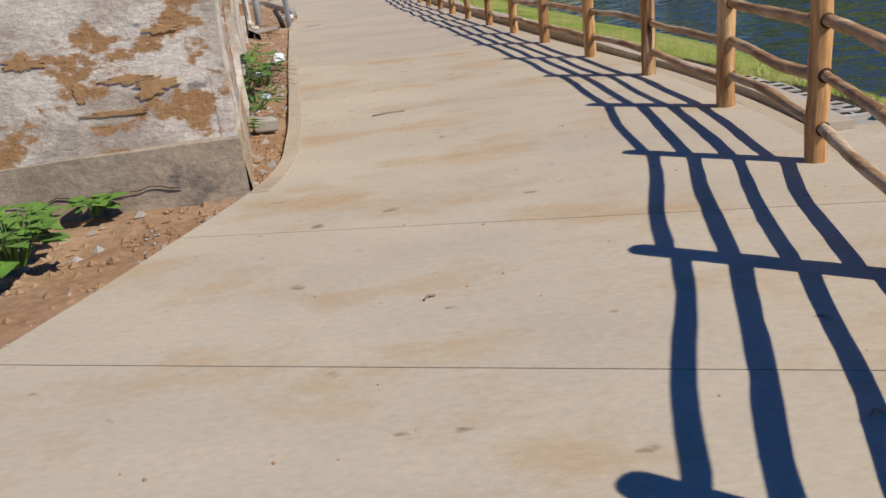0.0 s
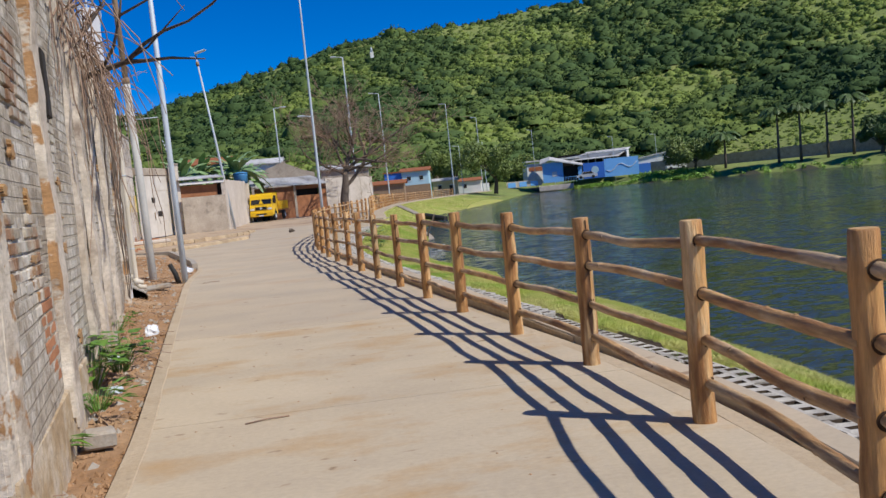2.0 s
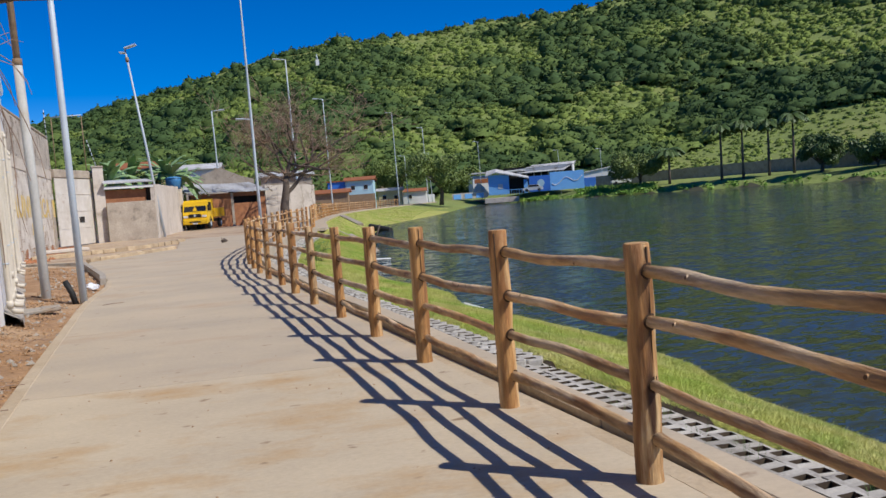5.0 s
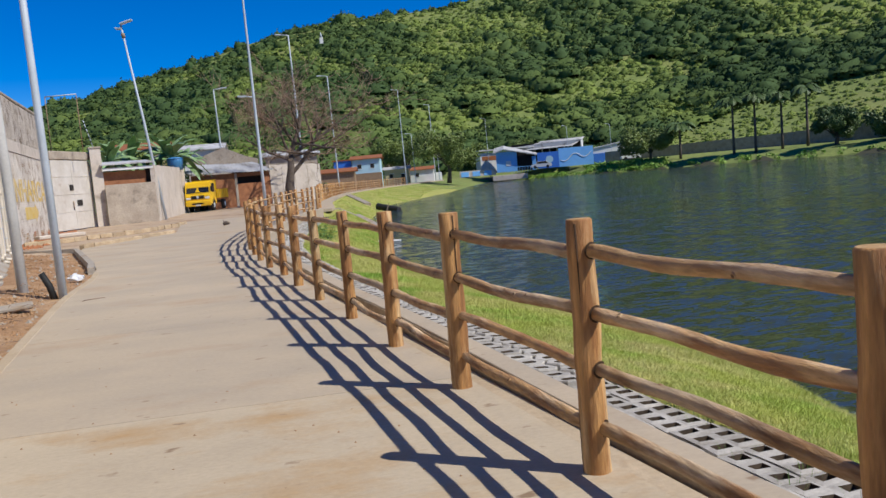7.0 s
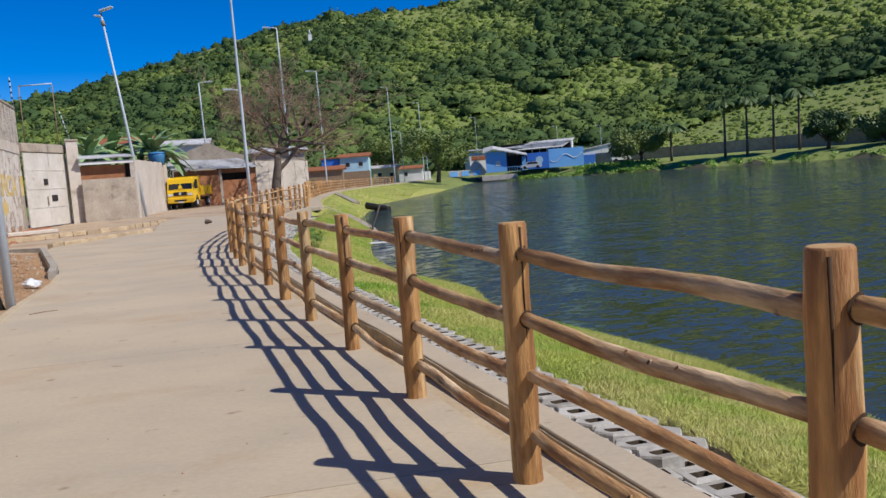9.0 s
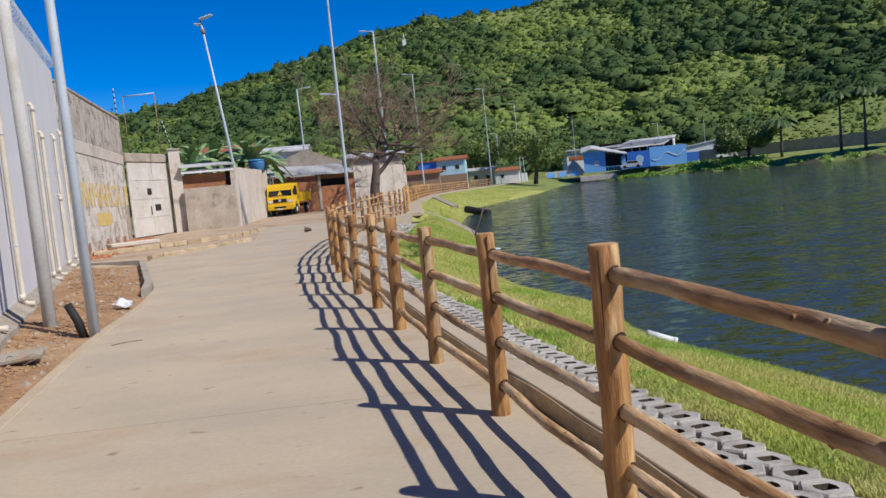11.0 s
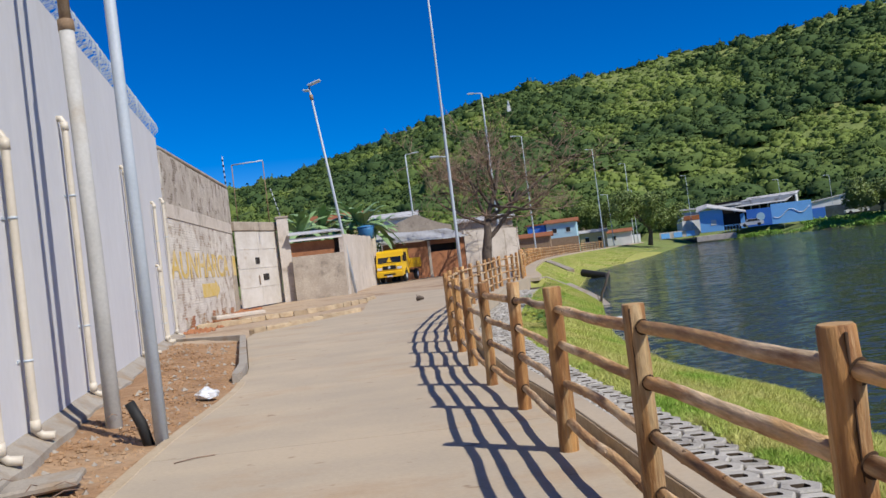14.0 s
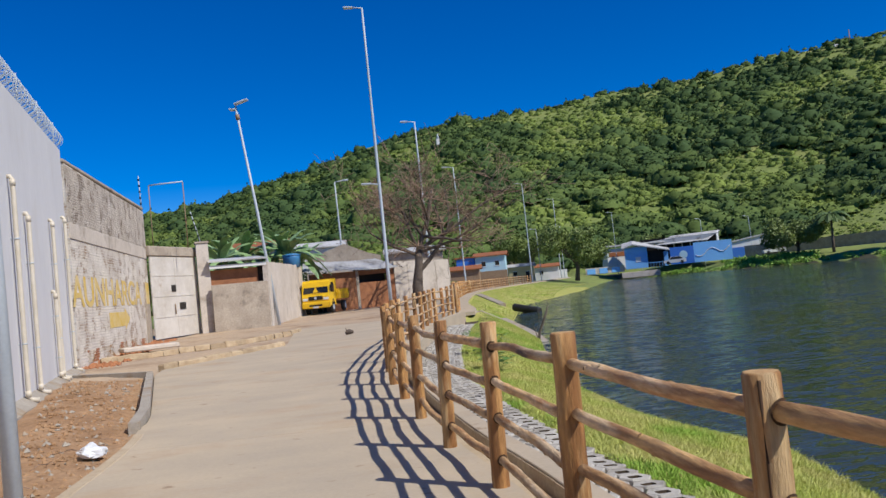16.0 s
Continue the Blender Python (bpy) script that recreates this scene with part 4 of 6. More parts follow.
part("roof", Shape().box(-0.1, SHL + 0.1, -0.05, 3.0, 0, 0.06, SHM @ pose(0, 0, 3.5, 5, 0, 0)), SHEET, shed, "grey corrugated roof sheet")
pink, PKM, PKL = slab_wall("wall_yard", (-5.75, 54.45), (-5.4, 66.4), 0.25, 0, 3.35, PALE_CEMENT, "tall pale cement yard wall streaked with dirt", 3.45, 20, 0.03)
tank = thing("water_tank", pose(-5.75, 64.6, 3.4), "blue plastic water tank on a wall", "water tank")
part("body", Shape().tube([(0, 0, -0.1), (0, 0, 0.5), (0, 0, 0.62)], [0.46, 0.52, 0.53], 16), TANK_BLUE, tank)
part("lid", Shape().tube([(0, 0, 0.62), (0, 0, 0.68), (0, 0, 0.76)], [0.56, 0.55, 0.2], 16), TANK_BLUE, tank)

house = thing("brick_house", pose(0, 0, 0), "low orange brick house with a sagging pale sheet roof", "house", "street houses")
BHM, BHL = place_on((-5.2, 69.2), (0.25, 72.0))
part("wall", Shape().box(0, 3.4, 0, 0.2, 0, 2.9, BHM).box(3.4, BHL, 0, 0.2, 0, 2.1, BHM).box(3.4, BHL, 0.0, 0.2, 2.62, 2.9, BHM).box(5.6, BHL, 0, 0.2, 2.1, 2.62, BHM), BRICK, house, "bare orange brick wall")
part("pier", Shape().box(3.25, 3.45, -0.04, 0.1, 0, 2.9, BHM), CEMENT, house)
part("opening", Shape().box(3.4, 5.7, 0.6, 0.7, 1.6, 3.0, BHM), DARK, house, "dark open gap under the roof")
part("doorway", Shape().box(0.35, 0.95, -0.02, 0.15, 0.2, 2.5, BHM), DARK, house, "dark doorway")
roof = Shape()
wavy, back = [], []
for k in range(105):
    u = -0.3 + (BHL + 0.5) * k / 104
    bump_ = 0.035 * math.cos(k * math.pi / 2) + 0.04 * math.sin(u)
    wavy += [BHM @ Vector((u, -0.4, 3.0 + bump_)), BHM @ Vector((u, 3.2, 3.78 + bump_)), BHM @ Vector((u, 3.2, 3.74 + bump_)), BHM @ Vector((u, -0.4, 2.96 + bump_))]
roof.add(wavy, [(4 * k + a, 4 * k + 4 + a, 4 * k + 4 + (a + 1) % 4, 4 * k + (a + 1) % 4) for k in range(104) for a in range(4)])
part("roof", roof, SHEET, house, "pale corrugated fibre-cement roof")
gable = tagged(new("gable_wall", Shape().prism([(-6.4, 0), (-0.6, 0), (-0.6, 4.2), (-1.6, 4.5), (-3.4, 5.35), (-5.0, 4.8), (-6.4, 4.25)], 0, 0.25, pose(0, 80, 0, 90, 0, 0)).mesh("gable_wall", CEMENT)), "grey streaked cement gable wall behind the brick house", "wall")
conc, CCM, CCL = slab_wall("wall_street", (0.3, 72.1), (4.25, 73.9), 0.25, 0.2, 3.35, PALE_CEMENT, "pale cement street wall with vertical joints", 3.2, 16, 0.02)
for u in (1.0, 2.1, 3.2):
    part("joint", Shape().box(u, u + 0.03, -0.012, 0.0, 0.3, 3.1, CCM), CEMENT, conc)


def plain_house(x, y, w, d, z0, z1, turn, wall_mat, roof_mat, label, rise=0.9, windows=(), over=0.35):
    h = thing("house", pose(x, y, 0, 0, 0, turn), label, "house", "street houses")
    body = Shape().box(-w / 2, w / 2, 0, d, z0, z1)
    part("wall", body, wall_mat, h)
    o = over
    v = [(-w / 2 - o, -o, z1), (w / 2 + o, -o, z1), (w / 2 + o, d + o, z1), (-w / 2 - o, d + o, z1), (-w / 2 - o, d / 2, z1 + rise), (w / 2 + o, d / 2, z1 + rise)]
    v += [(a, b, c + 0.1) for a, b, c in v]
    f = [(0, 1, 5, 4), (3, 4, 5, 2), (6, 10, 11, 7), (9, 8, 11, 10), (0, 6, 7, 1), (3, 2, 8, 9), (0, 4, 10, 6), (4, 3, 9, 10), (1, 7, 11, 5), (5, 11, 8, 2)]
    part("roof", Shape().add(v, f), roof_mat, h)
    for a, b, c, e in windows:
        wob = part("window", Shape().box(a, b, -0.03, 0.02, c, e), DARK, h)
        part("window_head", Shape().box(a - 0.08, b + 0.08, -0.05, -0.0, e, e + 0.08), WHITE, wob)
        part("window_sill", Shape().box(a - 0.08, b + 0.08, -0.06, 0.0, c - 0.08, c), WHITE, wob)
    return h


hse = plain_house(13.6, 127, 4.0, 6, 0.3, 4.6, -10, PALE_BLUE, TILE, "small pale blue two-storey house with a clay tile roof", 0.55, ((-1.2, -0.65, 3.3, 3.9), (0.65, 1.2, 3.3, 3.9)))
# deeper blue puts the shade on the house's left side into the colour
part("blue_side", Shape().box(-4.6, -2.1, 0.15, 5.8, 2.6, 4.6), DEEP_BLUE, hse, "blue side block, coloured darker for its shaded side")
part("side_roof", Shape().box(-4.8, -2.0, 0.0, 6, 4.6, 4.8), TILE, hse)
part("lower_storey", Shape().box(-4.7, 2.2, -0.25, 0.0, 0.3, 2.6), RUSTY, hse, "dark brown lower storey")
plain_house(21.2, 150, 4.2, 5, 0.3, 3.0, -12, CREAM, SHEET, "low cream house with a pale roof", 0.5, ((-1.2, -0.6, 1.6, 2.3), (0.8, 1.4, 0.4, 2.2)))
plain_house(28.2, 166, 5.0, 5, 0.3, 2.7, -12, WHITE, TILE, "low white house with a clay tile roof", 0.6, ((-1.0, -0.4, 1.4, 2.1),))
plain_house(-7.5, 98, 6, 6, 0, 6.2, 0, WHITE, SHEET, "white house with a grey roof above the yards", 0.7)
plain_house(-12.5, 96, 5, 6, 0, 6.6, 0, CREAM, TILE, "house with a clay tile roof behind banana plants", 0.8)
plain_house(2.4, 90, 5, 6, 0.2, 4.6, 0, CEMENT, SHEET, "grey house with a sheet roof behind the street wall", 0.5)
plain_house(8.0, 118, 6, 4, 0.3, 2.9, -8, RUSTY, TILE, "brown timber shed with a clay tile roof", 0.5)
low = tagged(new("garden_wall", Shape().box(24.5, 33.5, 172, 172.3, 0.2, 2.0).mesh("garden_wall", WHITE)), "white garden wall beside the far path", "wall")

# ---------------------------------------------------------------- blue lakeside buildings
def at_az(az, d):
    return d * math.sin(radians(az)), 10 + d * math.cos(radians(az))


hall = thing("boat_hall", pose(0, 0, 0), "open-sided hall with a grey sheet roof and white gable", "hall")
HLM, HLL = place_on(at_az(15.7, 182), at_az(21.6, 180))
part("roof", Shape().prism([(0, 5.7), (6.0, 5.0), (HLL * 0.78, 5.2), (HLL, 6.4), (HLL * 0.55, 6.3)], -0.2, 0.0, HLM @ pose(0, 0, 0, 90, 0, 0)), SHEET, hall)
part("roof_slope", Shape().add([HLM @ Vector(p) for p in ((4.5, -0.9, 5.1), (HLL - 2.6, -0.9, 5.2), (HLL - 0.4, 7, 7.1), (8.5, 7, 6.9), (4.5, -0.9, 5.0), (HLL - 2.6, -0.9, 5.1), (HLL - 0.4, 7, 7.0), (8.5, 7, 6.8))], [(0, 1, 2, 3), (7, 6, 5, 4), (0, 4, 5, 1), (1, 5, 6, 2), (2, 6, 7, 3), (3, 7, 4, 0)]), SHEET, hall, "grey corrugated roof slope")
part("gable", Shape().prism([(0, 1.2), (5, 1.2), (5, 6.9), (0, 5.9)], 0, 0.2, HLM @ pose(HLL - 0.9, -0.6, 0, 90, 0, 90)), WHITE, hall, "white gable end")
part("back_wall", Shape().box(2, HLL - 1, 5.2, 5.4, 1.0, 6.6, HLM), DARK, hall, "back wall coloured near-black for the shade inside")
for k in range(7):
    part("column", Shape().box(6.2 + k * 1.6, 6.45 + k * 1.6, -0.3, 0.0, 1.0, 5.1 + 0.02 * k, HLM), CEMENT, hall)
blue = thing("blue_pavilion", pose(0, 0, 0), "bright blue lakeside pavilion with a grey roof and dark open bay", "pavilion")
BPM, BPL = place_on(at_az(15.5, 172), at_az(18.25, 172))
part("wall", Shape().box(0, 4.3, 0, 5, 0.8, 4.9, BPM).box(7.4, 8.2, 0, 5, 0.8, 3.6, BPM), BLUE_WALL, blue, "bright blue wall")
part("open_bay", Shape().box(4.3, 7.4, 1.0, 5, 0.8, 4.0, BPM), DARK, blue, "dark open bay")
part("window", Shape().box(2.0, 3.0, -0.05, 0.02, 2.0, 3.0, BPM), WHITE, blue)
part("roof", Shape().add([BPM @ Vector(p) for p in ((-0.5, -0.8, 4.9), (1.6, -0.8, 5.6), (8.6, -0.8, 3.9), (8.6, 5.5, 4.3), (1.6, 5.5, 6.4), (-0.5, 5.5, 6.0), (-0.5, -0.8, 4.7), (1.6, -0.8, 5.4), (8.6, -0.8, 3.7), (8.6, 5.5, 4.1), (1.6, 5.5, 6.2), (-0.5, 5.5, 5.8))], [(0, 1, 4, 5), (1, 2, 3, 4), (0, 6, 7, 1), (1, 7, 8, 2), (2, 8, 9, 3), (6, 11, 10, 7), (7, 10, 9, 8), (3, 9, 10, 4), (4, 10, 11, 5), (5, 11, 6, 0)]), SHEET, blue, "grey folded sheet roof")
for k in range(9):
    part("railing_post", Shape().box(2.5 + 0.55 * k, 2.56 + 0.55 * k, -2.0, -1.94, 0.5, 1.7, BPM), BLUE_WALL, blue)
part("railing", Shape().box(2.5, 7.0, -2.02, -1.93, 1.6, 1.7, BPM), BLUE_WALL, blue)
annex = thing("annex", pose(0, 0, 0), "long white annex with orange band and flat grey roof", "building")
AXM, AXL = place_on(at_az(14.4, 178), at_az(16.6, 180))
part("wall", Shape().box(0, AXL, 0, 4, 0.8, 5.2, AXM), WHITE, annex)
part("band", Shape().box(0.4, AXL, -0.06, 0.0, 3.6, 4.5, AXM), TILE, annex, "orange brick band")
part("roof", Shape().box(-0.3, AXL + 5, -0.6, 4.3, 5.6, 5.9, AXM), SHEET, annex)
mural = thing("mural_wall", pose(0, 0, 0), "bright blue boundary wall with a white painted wave", "wall")
MWM, MWL = place_on(at_az(18.35, 168), at_az(22.15, 169))
part("gate", Shape().box(0, 4.3, 0, 0.2, 0.9, 4.1, MWM), DEEP_BLUE, mural, "deep blue gate with a pale round emblem")
part("emblem", Shape().tube([MWM @ Vector((2.4, 0.0, 2.6)), MWM @ Vector((2.4, -0.04, 2.6))], 0.75, 18), PALE_BLUE, mural)
part("panel", Shape().box(4.3, MWL, 0, 0.2, 0.9, 4.6, MWM), BLUE_WALL, mural)
wave = [MWM @ Vector((4.6 + (MWL - 5) * k / 30, -0.03, 2.4 + 0.55 * math.sin(k * 0.32 + 3.4) + 0.03 * k)) for k in range(31)]
part("wave", Shape().tube(wave, 0.07, 6), WHITE, mural, "white painted wave line")
shore_wall = tagged(new("shore_wall", Shape().box(0, 7, 0, 0.3, -0.8, 0.25, place_on(at_az(15.2, 166), at_az(17.6, 166))[0], bevel=0.05).mesh("shore_wall", PALE_CEMENT)), "low pale cement shore wall before the pavilion", "wall")
low_blue = thing("low_wall", pose(0, 0, 0), "low white wall with blue panels beside the pavilion", "wall")
LBM, LBL = place_on(at_az(12.9, 172), at_az(15.4, 173))
part("wall", Shape().box(0, LBL, 0, 0.2, 0.4, 1.7, LBM), PALE_CEMENT, low_blue)
for k in range(3):
    part("panel", Shape().box(0.3 + 2.4 * k, 1.9 + 2.4 * k, -0.05, 0.0, 0.5, 1.5, LBM), BLUE_WALL, low_blue)
out = thing("outbuilding", pose(0, 0, 0), "white outbuilding with a mono-pitch roof behind the mural wall", "building")
OBM, OBL = place_on(at_az(21.8, 180), at_az(25.0, 182))
part("wall", Shape().prism([(0, 1), (OBL, 1), (OBL, 5.4), (0, 3.9)], -4, 0, OBM @ pose(0, 0, 0, 90, 0, 0)), WHITE, out)
part("roof", Shape().prism([(-0.3, 3.9), (OBL + 0.2, 5.45), (OBL + 0.2, 5.6), (-0.3, 4.1)], -4.3, 0.3, OBM @ pose(0, 0, 0, 90, 0, 0)), SHEET, out)
part("blue_base", Shape().box(0.2, 4, -0.3, -0.1, 0.9, 3.0, OBM), DEEP_BLUE, out)
line = [(22.9, 176, 3.1), (28, 170, 3.2), (34.8, 163, 3.5), (42, 150, 3.9), (50, 142, 4.2)]
for (a, d, z), (b, e, z2) in zip(line, line[1:]):
    slab_wall("wall_far_shore", at_az(a, d), at_az(b, e), 0.3, -0.5, z, CEMENT, "long grey boundary wall behind the far shore", z2, 12, 0.05)


def small_car(x, y, z, turn, mat, label):
    c = thing("car", pose(x, y, z, 0, 0, turn), label, "car", "parked cars")
    o = [(-2, 0.3), (2, 0.3), (2.05, 0.75), (1.2, 0.9), (0.7, 1.4), (-1.0, 1.42), (-1.7, 0.95), (-2.05, 0.85)]
    part("body", Shape().prism(o, -0.8, 0.8, pose(0, 0, 0, 90, 0, 0)), mat, c)
    part("window", Shape().prism([(1.0, 0.93), (0.62, 1.34), (-0.95, 1.36), (-1.45, 0.97)], -0.82, 0.82, pose(0, 0, 0, 90, 0, 0)), GLASS_DARK, c)
    for a in (-1.25, 1.25):
        for b in (-0.75, 0.75):
            part("wheel", Shape().tube([(a, b - 0.1, 0.32), (a, b + 0.1, 0.32)], 0.32, 12), BLACK, c)


cx, cy = at_az(18.6, 165)
small_car(cx, cy, 0.95, 160, WHITE, "small white car parked by the blue gate")
cx, cy = at_az(24.6, 173)
small_car(cx, cy, 1.1, 170, WHITE, "small white car parked beside the outbuilding")


# ---------------------------------------------------------------- poles and street lamps
def lamp_head(parent, p, way, size=0.55):
    """A flat LED street lantern on the end of an arm."""
    a = Vector(p)
    d = Vector(way).normalized()
    m = Matrix.Translation(a) @ d.to_track_quat("X", "Z").to_matrix().to_4x4()
    head = part("lantern", Shape().box(0, size, -0.12, 0.12, -0.05, 0.05, m, bevel=0.03), GALV, parent, "grey LED street lantern")
    part("lens", Shape().box(0.12, size - 0.05, -0.09, 0.09, -0.062, -0.048, m), WHITE, head)
    return head


def street_lamp(x, y, z, h, lean=(0, 0), r=0.09, arms=(((-1, 0), 1.0, 0.9),), label="tall galvanised street lamp with side arm"):
    lamp = thing("street_lamp", pose(x, y, z), label, "street lamp", "street lamps")
    n = 5
    part("pole", Shape().tube([(lean[0] * k / n, lean[1] * k / n, -0.4 + (h + 0.4) * k / n) for k in range(n + 1)], [r * (1 - 0.5 * k / n) for k in range(n + 1)], 10), GALV, lamp)
    for (dx, dy), length, at in arms:
        b = Vector((lean[0] * at, lean[1] * at, h * at))
        e = b + Vector((dx * length, dy * length, 0.06))
        part("arm", Shape().tube([b, e], r * 0.35, 8), GALV, lamp)
        lamp_head(lamp, e - Vector((dx, dy, 0)) * 0.05, (dx, dy, 0.05))
    return lamp


street_lamp(-0.1, 60.7, 0.4, 16.9, (-0.07, 0), 0.105, (((-1, 0.0), 0.55, 1.0), ((-1, 0), 0.5, 0.41)), "very tall slim double-arm lamp pole beside the street")
tip = thing("street_lamp", pose(-5.5, 55.2, 0.2), "leaning lamp pole with a twin lantern against the yard wall", "street lamp", "street lamps")
part("pole", Shape().tube([(0, 0, -0.2), (-0.6, 0, 5.5), (-1.22, 0, 10.9)], [0.08, 0.068, 0.05], 10), GALV, tip)
part("collar", Shape().tube([(-1.14, 0, 10.2), (-1.17, 0, 10.45)], 0.1, 8), RUSTY, tip)
lamp_head(tip, (-1.25, -0.05, 10.95), (1, -0.2, 0.25), 0.7)
lamp_head(tip, (-1.2, 0.0, 10.7), (-0.8, 0.2, 0.1), 0.35)
for x, y, h, r in ((-3.5, 80, 9.9, 0.1), (3.1, 78, 13.7, 0.11), (7.2, 95, 12.3, 0.09), (21.3, 140, 15.1, 0.1), (30.3, 162, 14.3, 0.1), (24.0, 147, 8.4, 0.08), (33.0, 172, 10, 0.07), (45, 178, 12, 0.07), (62.0, 176, 9.0, 0.07), (70, 172, 8.5, 0.07)):
    s = street_lamp(x, y, 0.35, h, (-0.15, 0), r, (((-1 if x > 0 else 1, 0), 0.6, 1.0),), "far slim galvanised street lamp beside the lake path")
near = thing("lamp_pole", pose(-2.95, 20.72, 0), "tall galvanised steel lamp pole standing in the soil bed", "pole")
part("pole", Shape().tube([(0, 0, -0.3), (-0.02, 0, 3), (-0.07, 0, 9.5)], [0.068, 0.060, 0.045], 14), GALV, near)
grey = thing("service_pole", pose(-3.80, 21.6, -0.05) @ Matrix.Diagonal((0.82, 0.82, 1.06, 1)), "thick grey painted steel pole with a rusty upper length", "pole")
part("pole", Shape().tube([(0, 0, -0.3), (-0.05, 0.1, 2), (-0.14, 0.2, 4.35)], [0.108, 0.104, 0.10], 14), GREY_PAINT, grey)
part("upper_length", Shape().tube([(-0.14, 0.2, 4.35), (-0.25, 0.3, 8.5)], [0.078, 0.07], 14), RUSTY, grey, "rusty narrower upper length")
part("joint_ring", Shape().tube([(-0.138, 0.2, 4.30), (-0.142, 0.2, 4.42)], 0.108, 14), RUSTY, grey)
stub_pipe = thing("conduit_stub", pose(-3.08, 20.75, 0), "leaning black plastic conduit stub by the pole", "conduit")
part("tube", Shape().tube([(0, 0, -0.1), (-0.07, 0.0, 0.18), (-0.17, 0, 0.40)], [0.055, 0.055, 0.05], 12), BLACK, stub_pipe)

# ---------------------------------------------------------------- lorry
def build_lorry(m):
    t = thing("lorry", m, "yellow tipper lorry parked facing the path", "lorry")
    prof = [(0.0, 0.55), (0.0, 1.25), (0.10, 1.45), (0.34, 2.28), (0.55, 2.42), (1.75, 2.42), (1.8, 0.55)]
    cab = part("cab", Shape().prism([(a, b) for a, b in prof], -1.08, 1.08, pose(0, 0, 0, 90, 0, 90)), YELLOW, t, "yellow lorry cab")
    part("windscreen", Shape().add([(-0.98, 0.095, 1.48), (0.98, 0.095, 1.48), (0.93, 0.325, 2.2), (-0.93, 0.325, 2.2), (-0.98, 0.15, 1.48), (0.98, 0.15, 1.48), (0.93, 0.38, 2.2), (-0.93, 0.38, 2.2)], [(0, 1, 2, 3), (0, 4, 5, 1), (1, 5, 6, 2), (2, 6, 7, 3), (3, 7, 4, 0)]), GLASS_DARK, cab, "dark windscreen with a yellow sticker")
    part("sticker", Shape().add([(-0.2, 0.075, 1.55), (0.2, 0.075, 1.55), (0, 0.18, 1.95)], [(0, 1, 2)]).box(-0.6, 0.6, 0.06, 0.09, 1.42, 1.5), YELLOW, cab)
    for s in (-1, 1):
        part("side_window", Shape().prism([(0.5, 1.5), (0.62, 2.2), (1.35, 2.2), (1.35, 1.5)], -0.01, 0.01, pose(s * 1.085, 0, 0, 90, 0, 90)), GLASS_DARK, cab)
        part("mirror", Shape().box(s * 1.22 - 0.08, s * 1.22 + 0.08, 0.12, 0.22, 1.55, 2.0, bevel=0.03), BLACK, cab)
        part("headlight", Shape().box(s * 0.82 - 0.2, s * 0.82 + 0.2, -0.03, 0.03, 0.98, 1.16, bevel=0.02), WHITE, cab, "clear headlight")
        part("wing", Shape().tube([(s * 1.02, 0.62, 0.62), (s * 1.02, 1.0, 0.98), (s * 1.02, 1.4, 0.62)], 0.09, 8), BLACK, cab)
    part("grille", Shape().box(-0.55, 0.55, -0.04, 0.02, 1.0, 1.28, bevel=0.02), BLACK, cab, "black radiator grille")
    part("emblem", Shape().tube([(0, -0.06, 1.15), (0, -0.03, 1.15)], 0.11, 14), GALV, cab)
    part("bumper", Shape().box(-1.08, 1.08, -0.1, 0.15, 0.42, 0.86, bevel=0.05), YELLOW, t, "yellow front bumper")
    part("air_slot", Shape().box(-0.5, 0.5, -0.115, -0.09, 0.56, 0.68), BLACK, t)
    part("plate", Shape().box(-0.22, 0.22, -0.125, -0.1, 0.44, 0.55), WHITE, t)
    part("chassis", Shape().box(-0.45, 0.45, 1.0, 5.6, 0.55, 0.8), BLACK, t)
    part("bed", Shape().box(-1.05, 1.05, 2.1, 5.6, 0.95, 1.05).box(-1.1, -1.03, 2.1, 5.6, 0.95, 1.7).box(1.03, 1.1, 2.1, 5.6, 0.95, 1.7).box(-1.05, 1.05, 2.08, 2.16, 0.95, 2.5).box(-1.05, 1.05, 5.55, 5.62, 0.95, 1.7), YELLOW, t, "yellow tipper bed")
    for k in range(6):
        part("stake", Shape().box(1.1, 1.15, 2.3 + 0.6 * k, 2.37 + 0.6 * k, 0.95, 1.7), YELLOW, t)
    for y in (1.0, 4.3):
        for s in (-1, 1):
            w = part("wheel", Shape().tube([(s * 0.95 - 0.14, y, 0.42), (s * 0.95 - 0.11, y, 0.42), (s * 0.95 + 0.11, y, 0.42), (s * 0.95 + 0.14, y, 0.42)], [0.37, 0.42, 0.42, 0.37], 18), BLACK, t)
            part("rim", Shape().tube([(s * 1.05, y, 0.42), (s * 1.10, y, 0.42)], [0.24, 0.2], 14), GALV, w)


build_lorry(pose(-4.55, 64.6, 0.42, 0, 0, -11) @ Matrix.Diagonal((0.78, 0.85, 0.83, 1)))


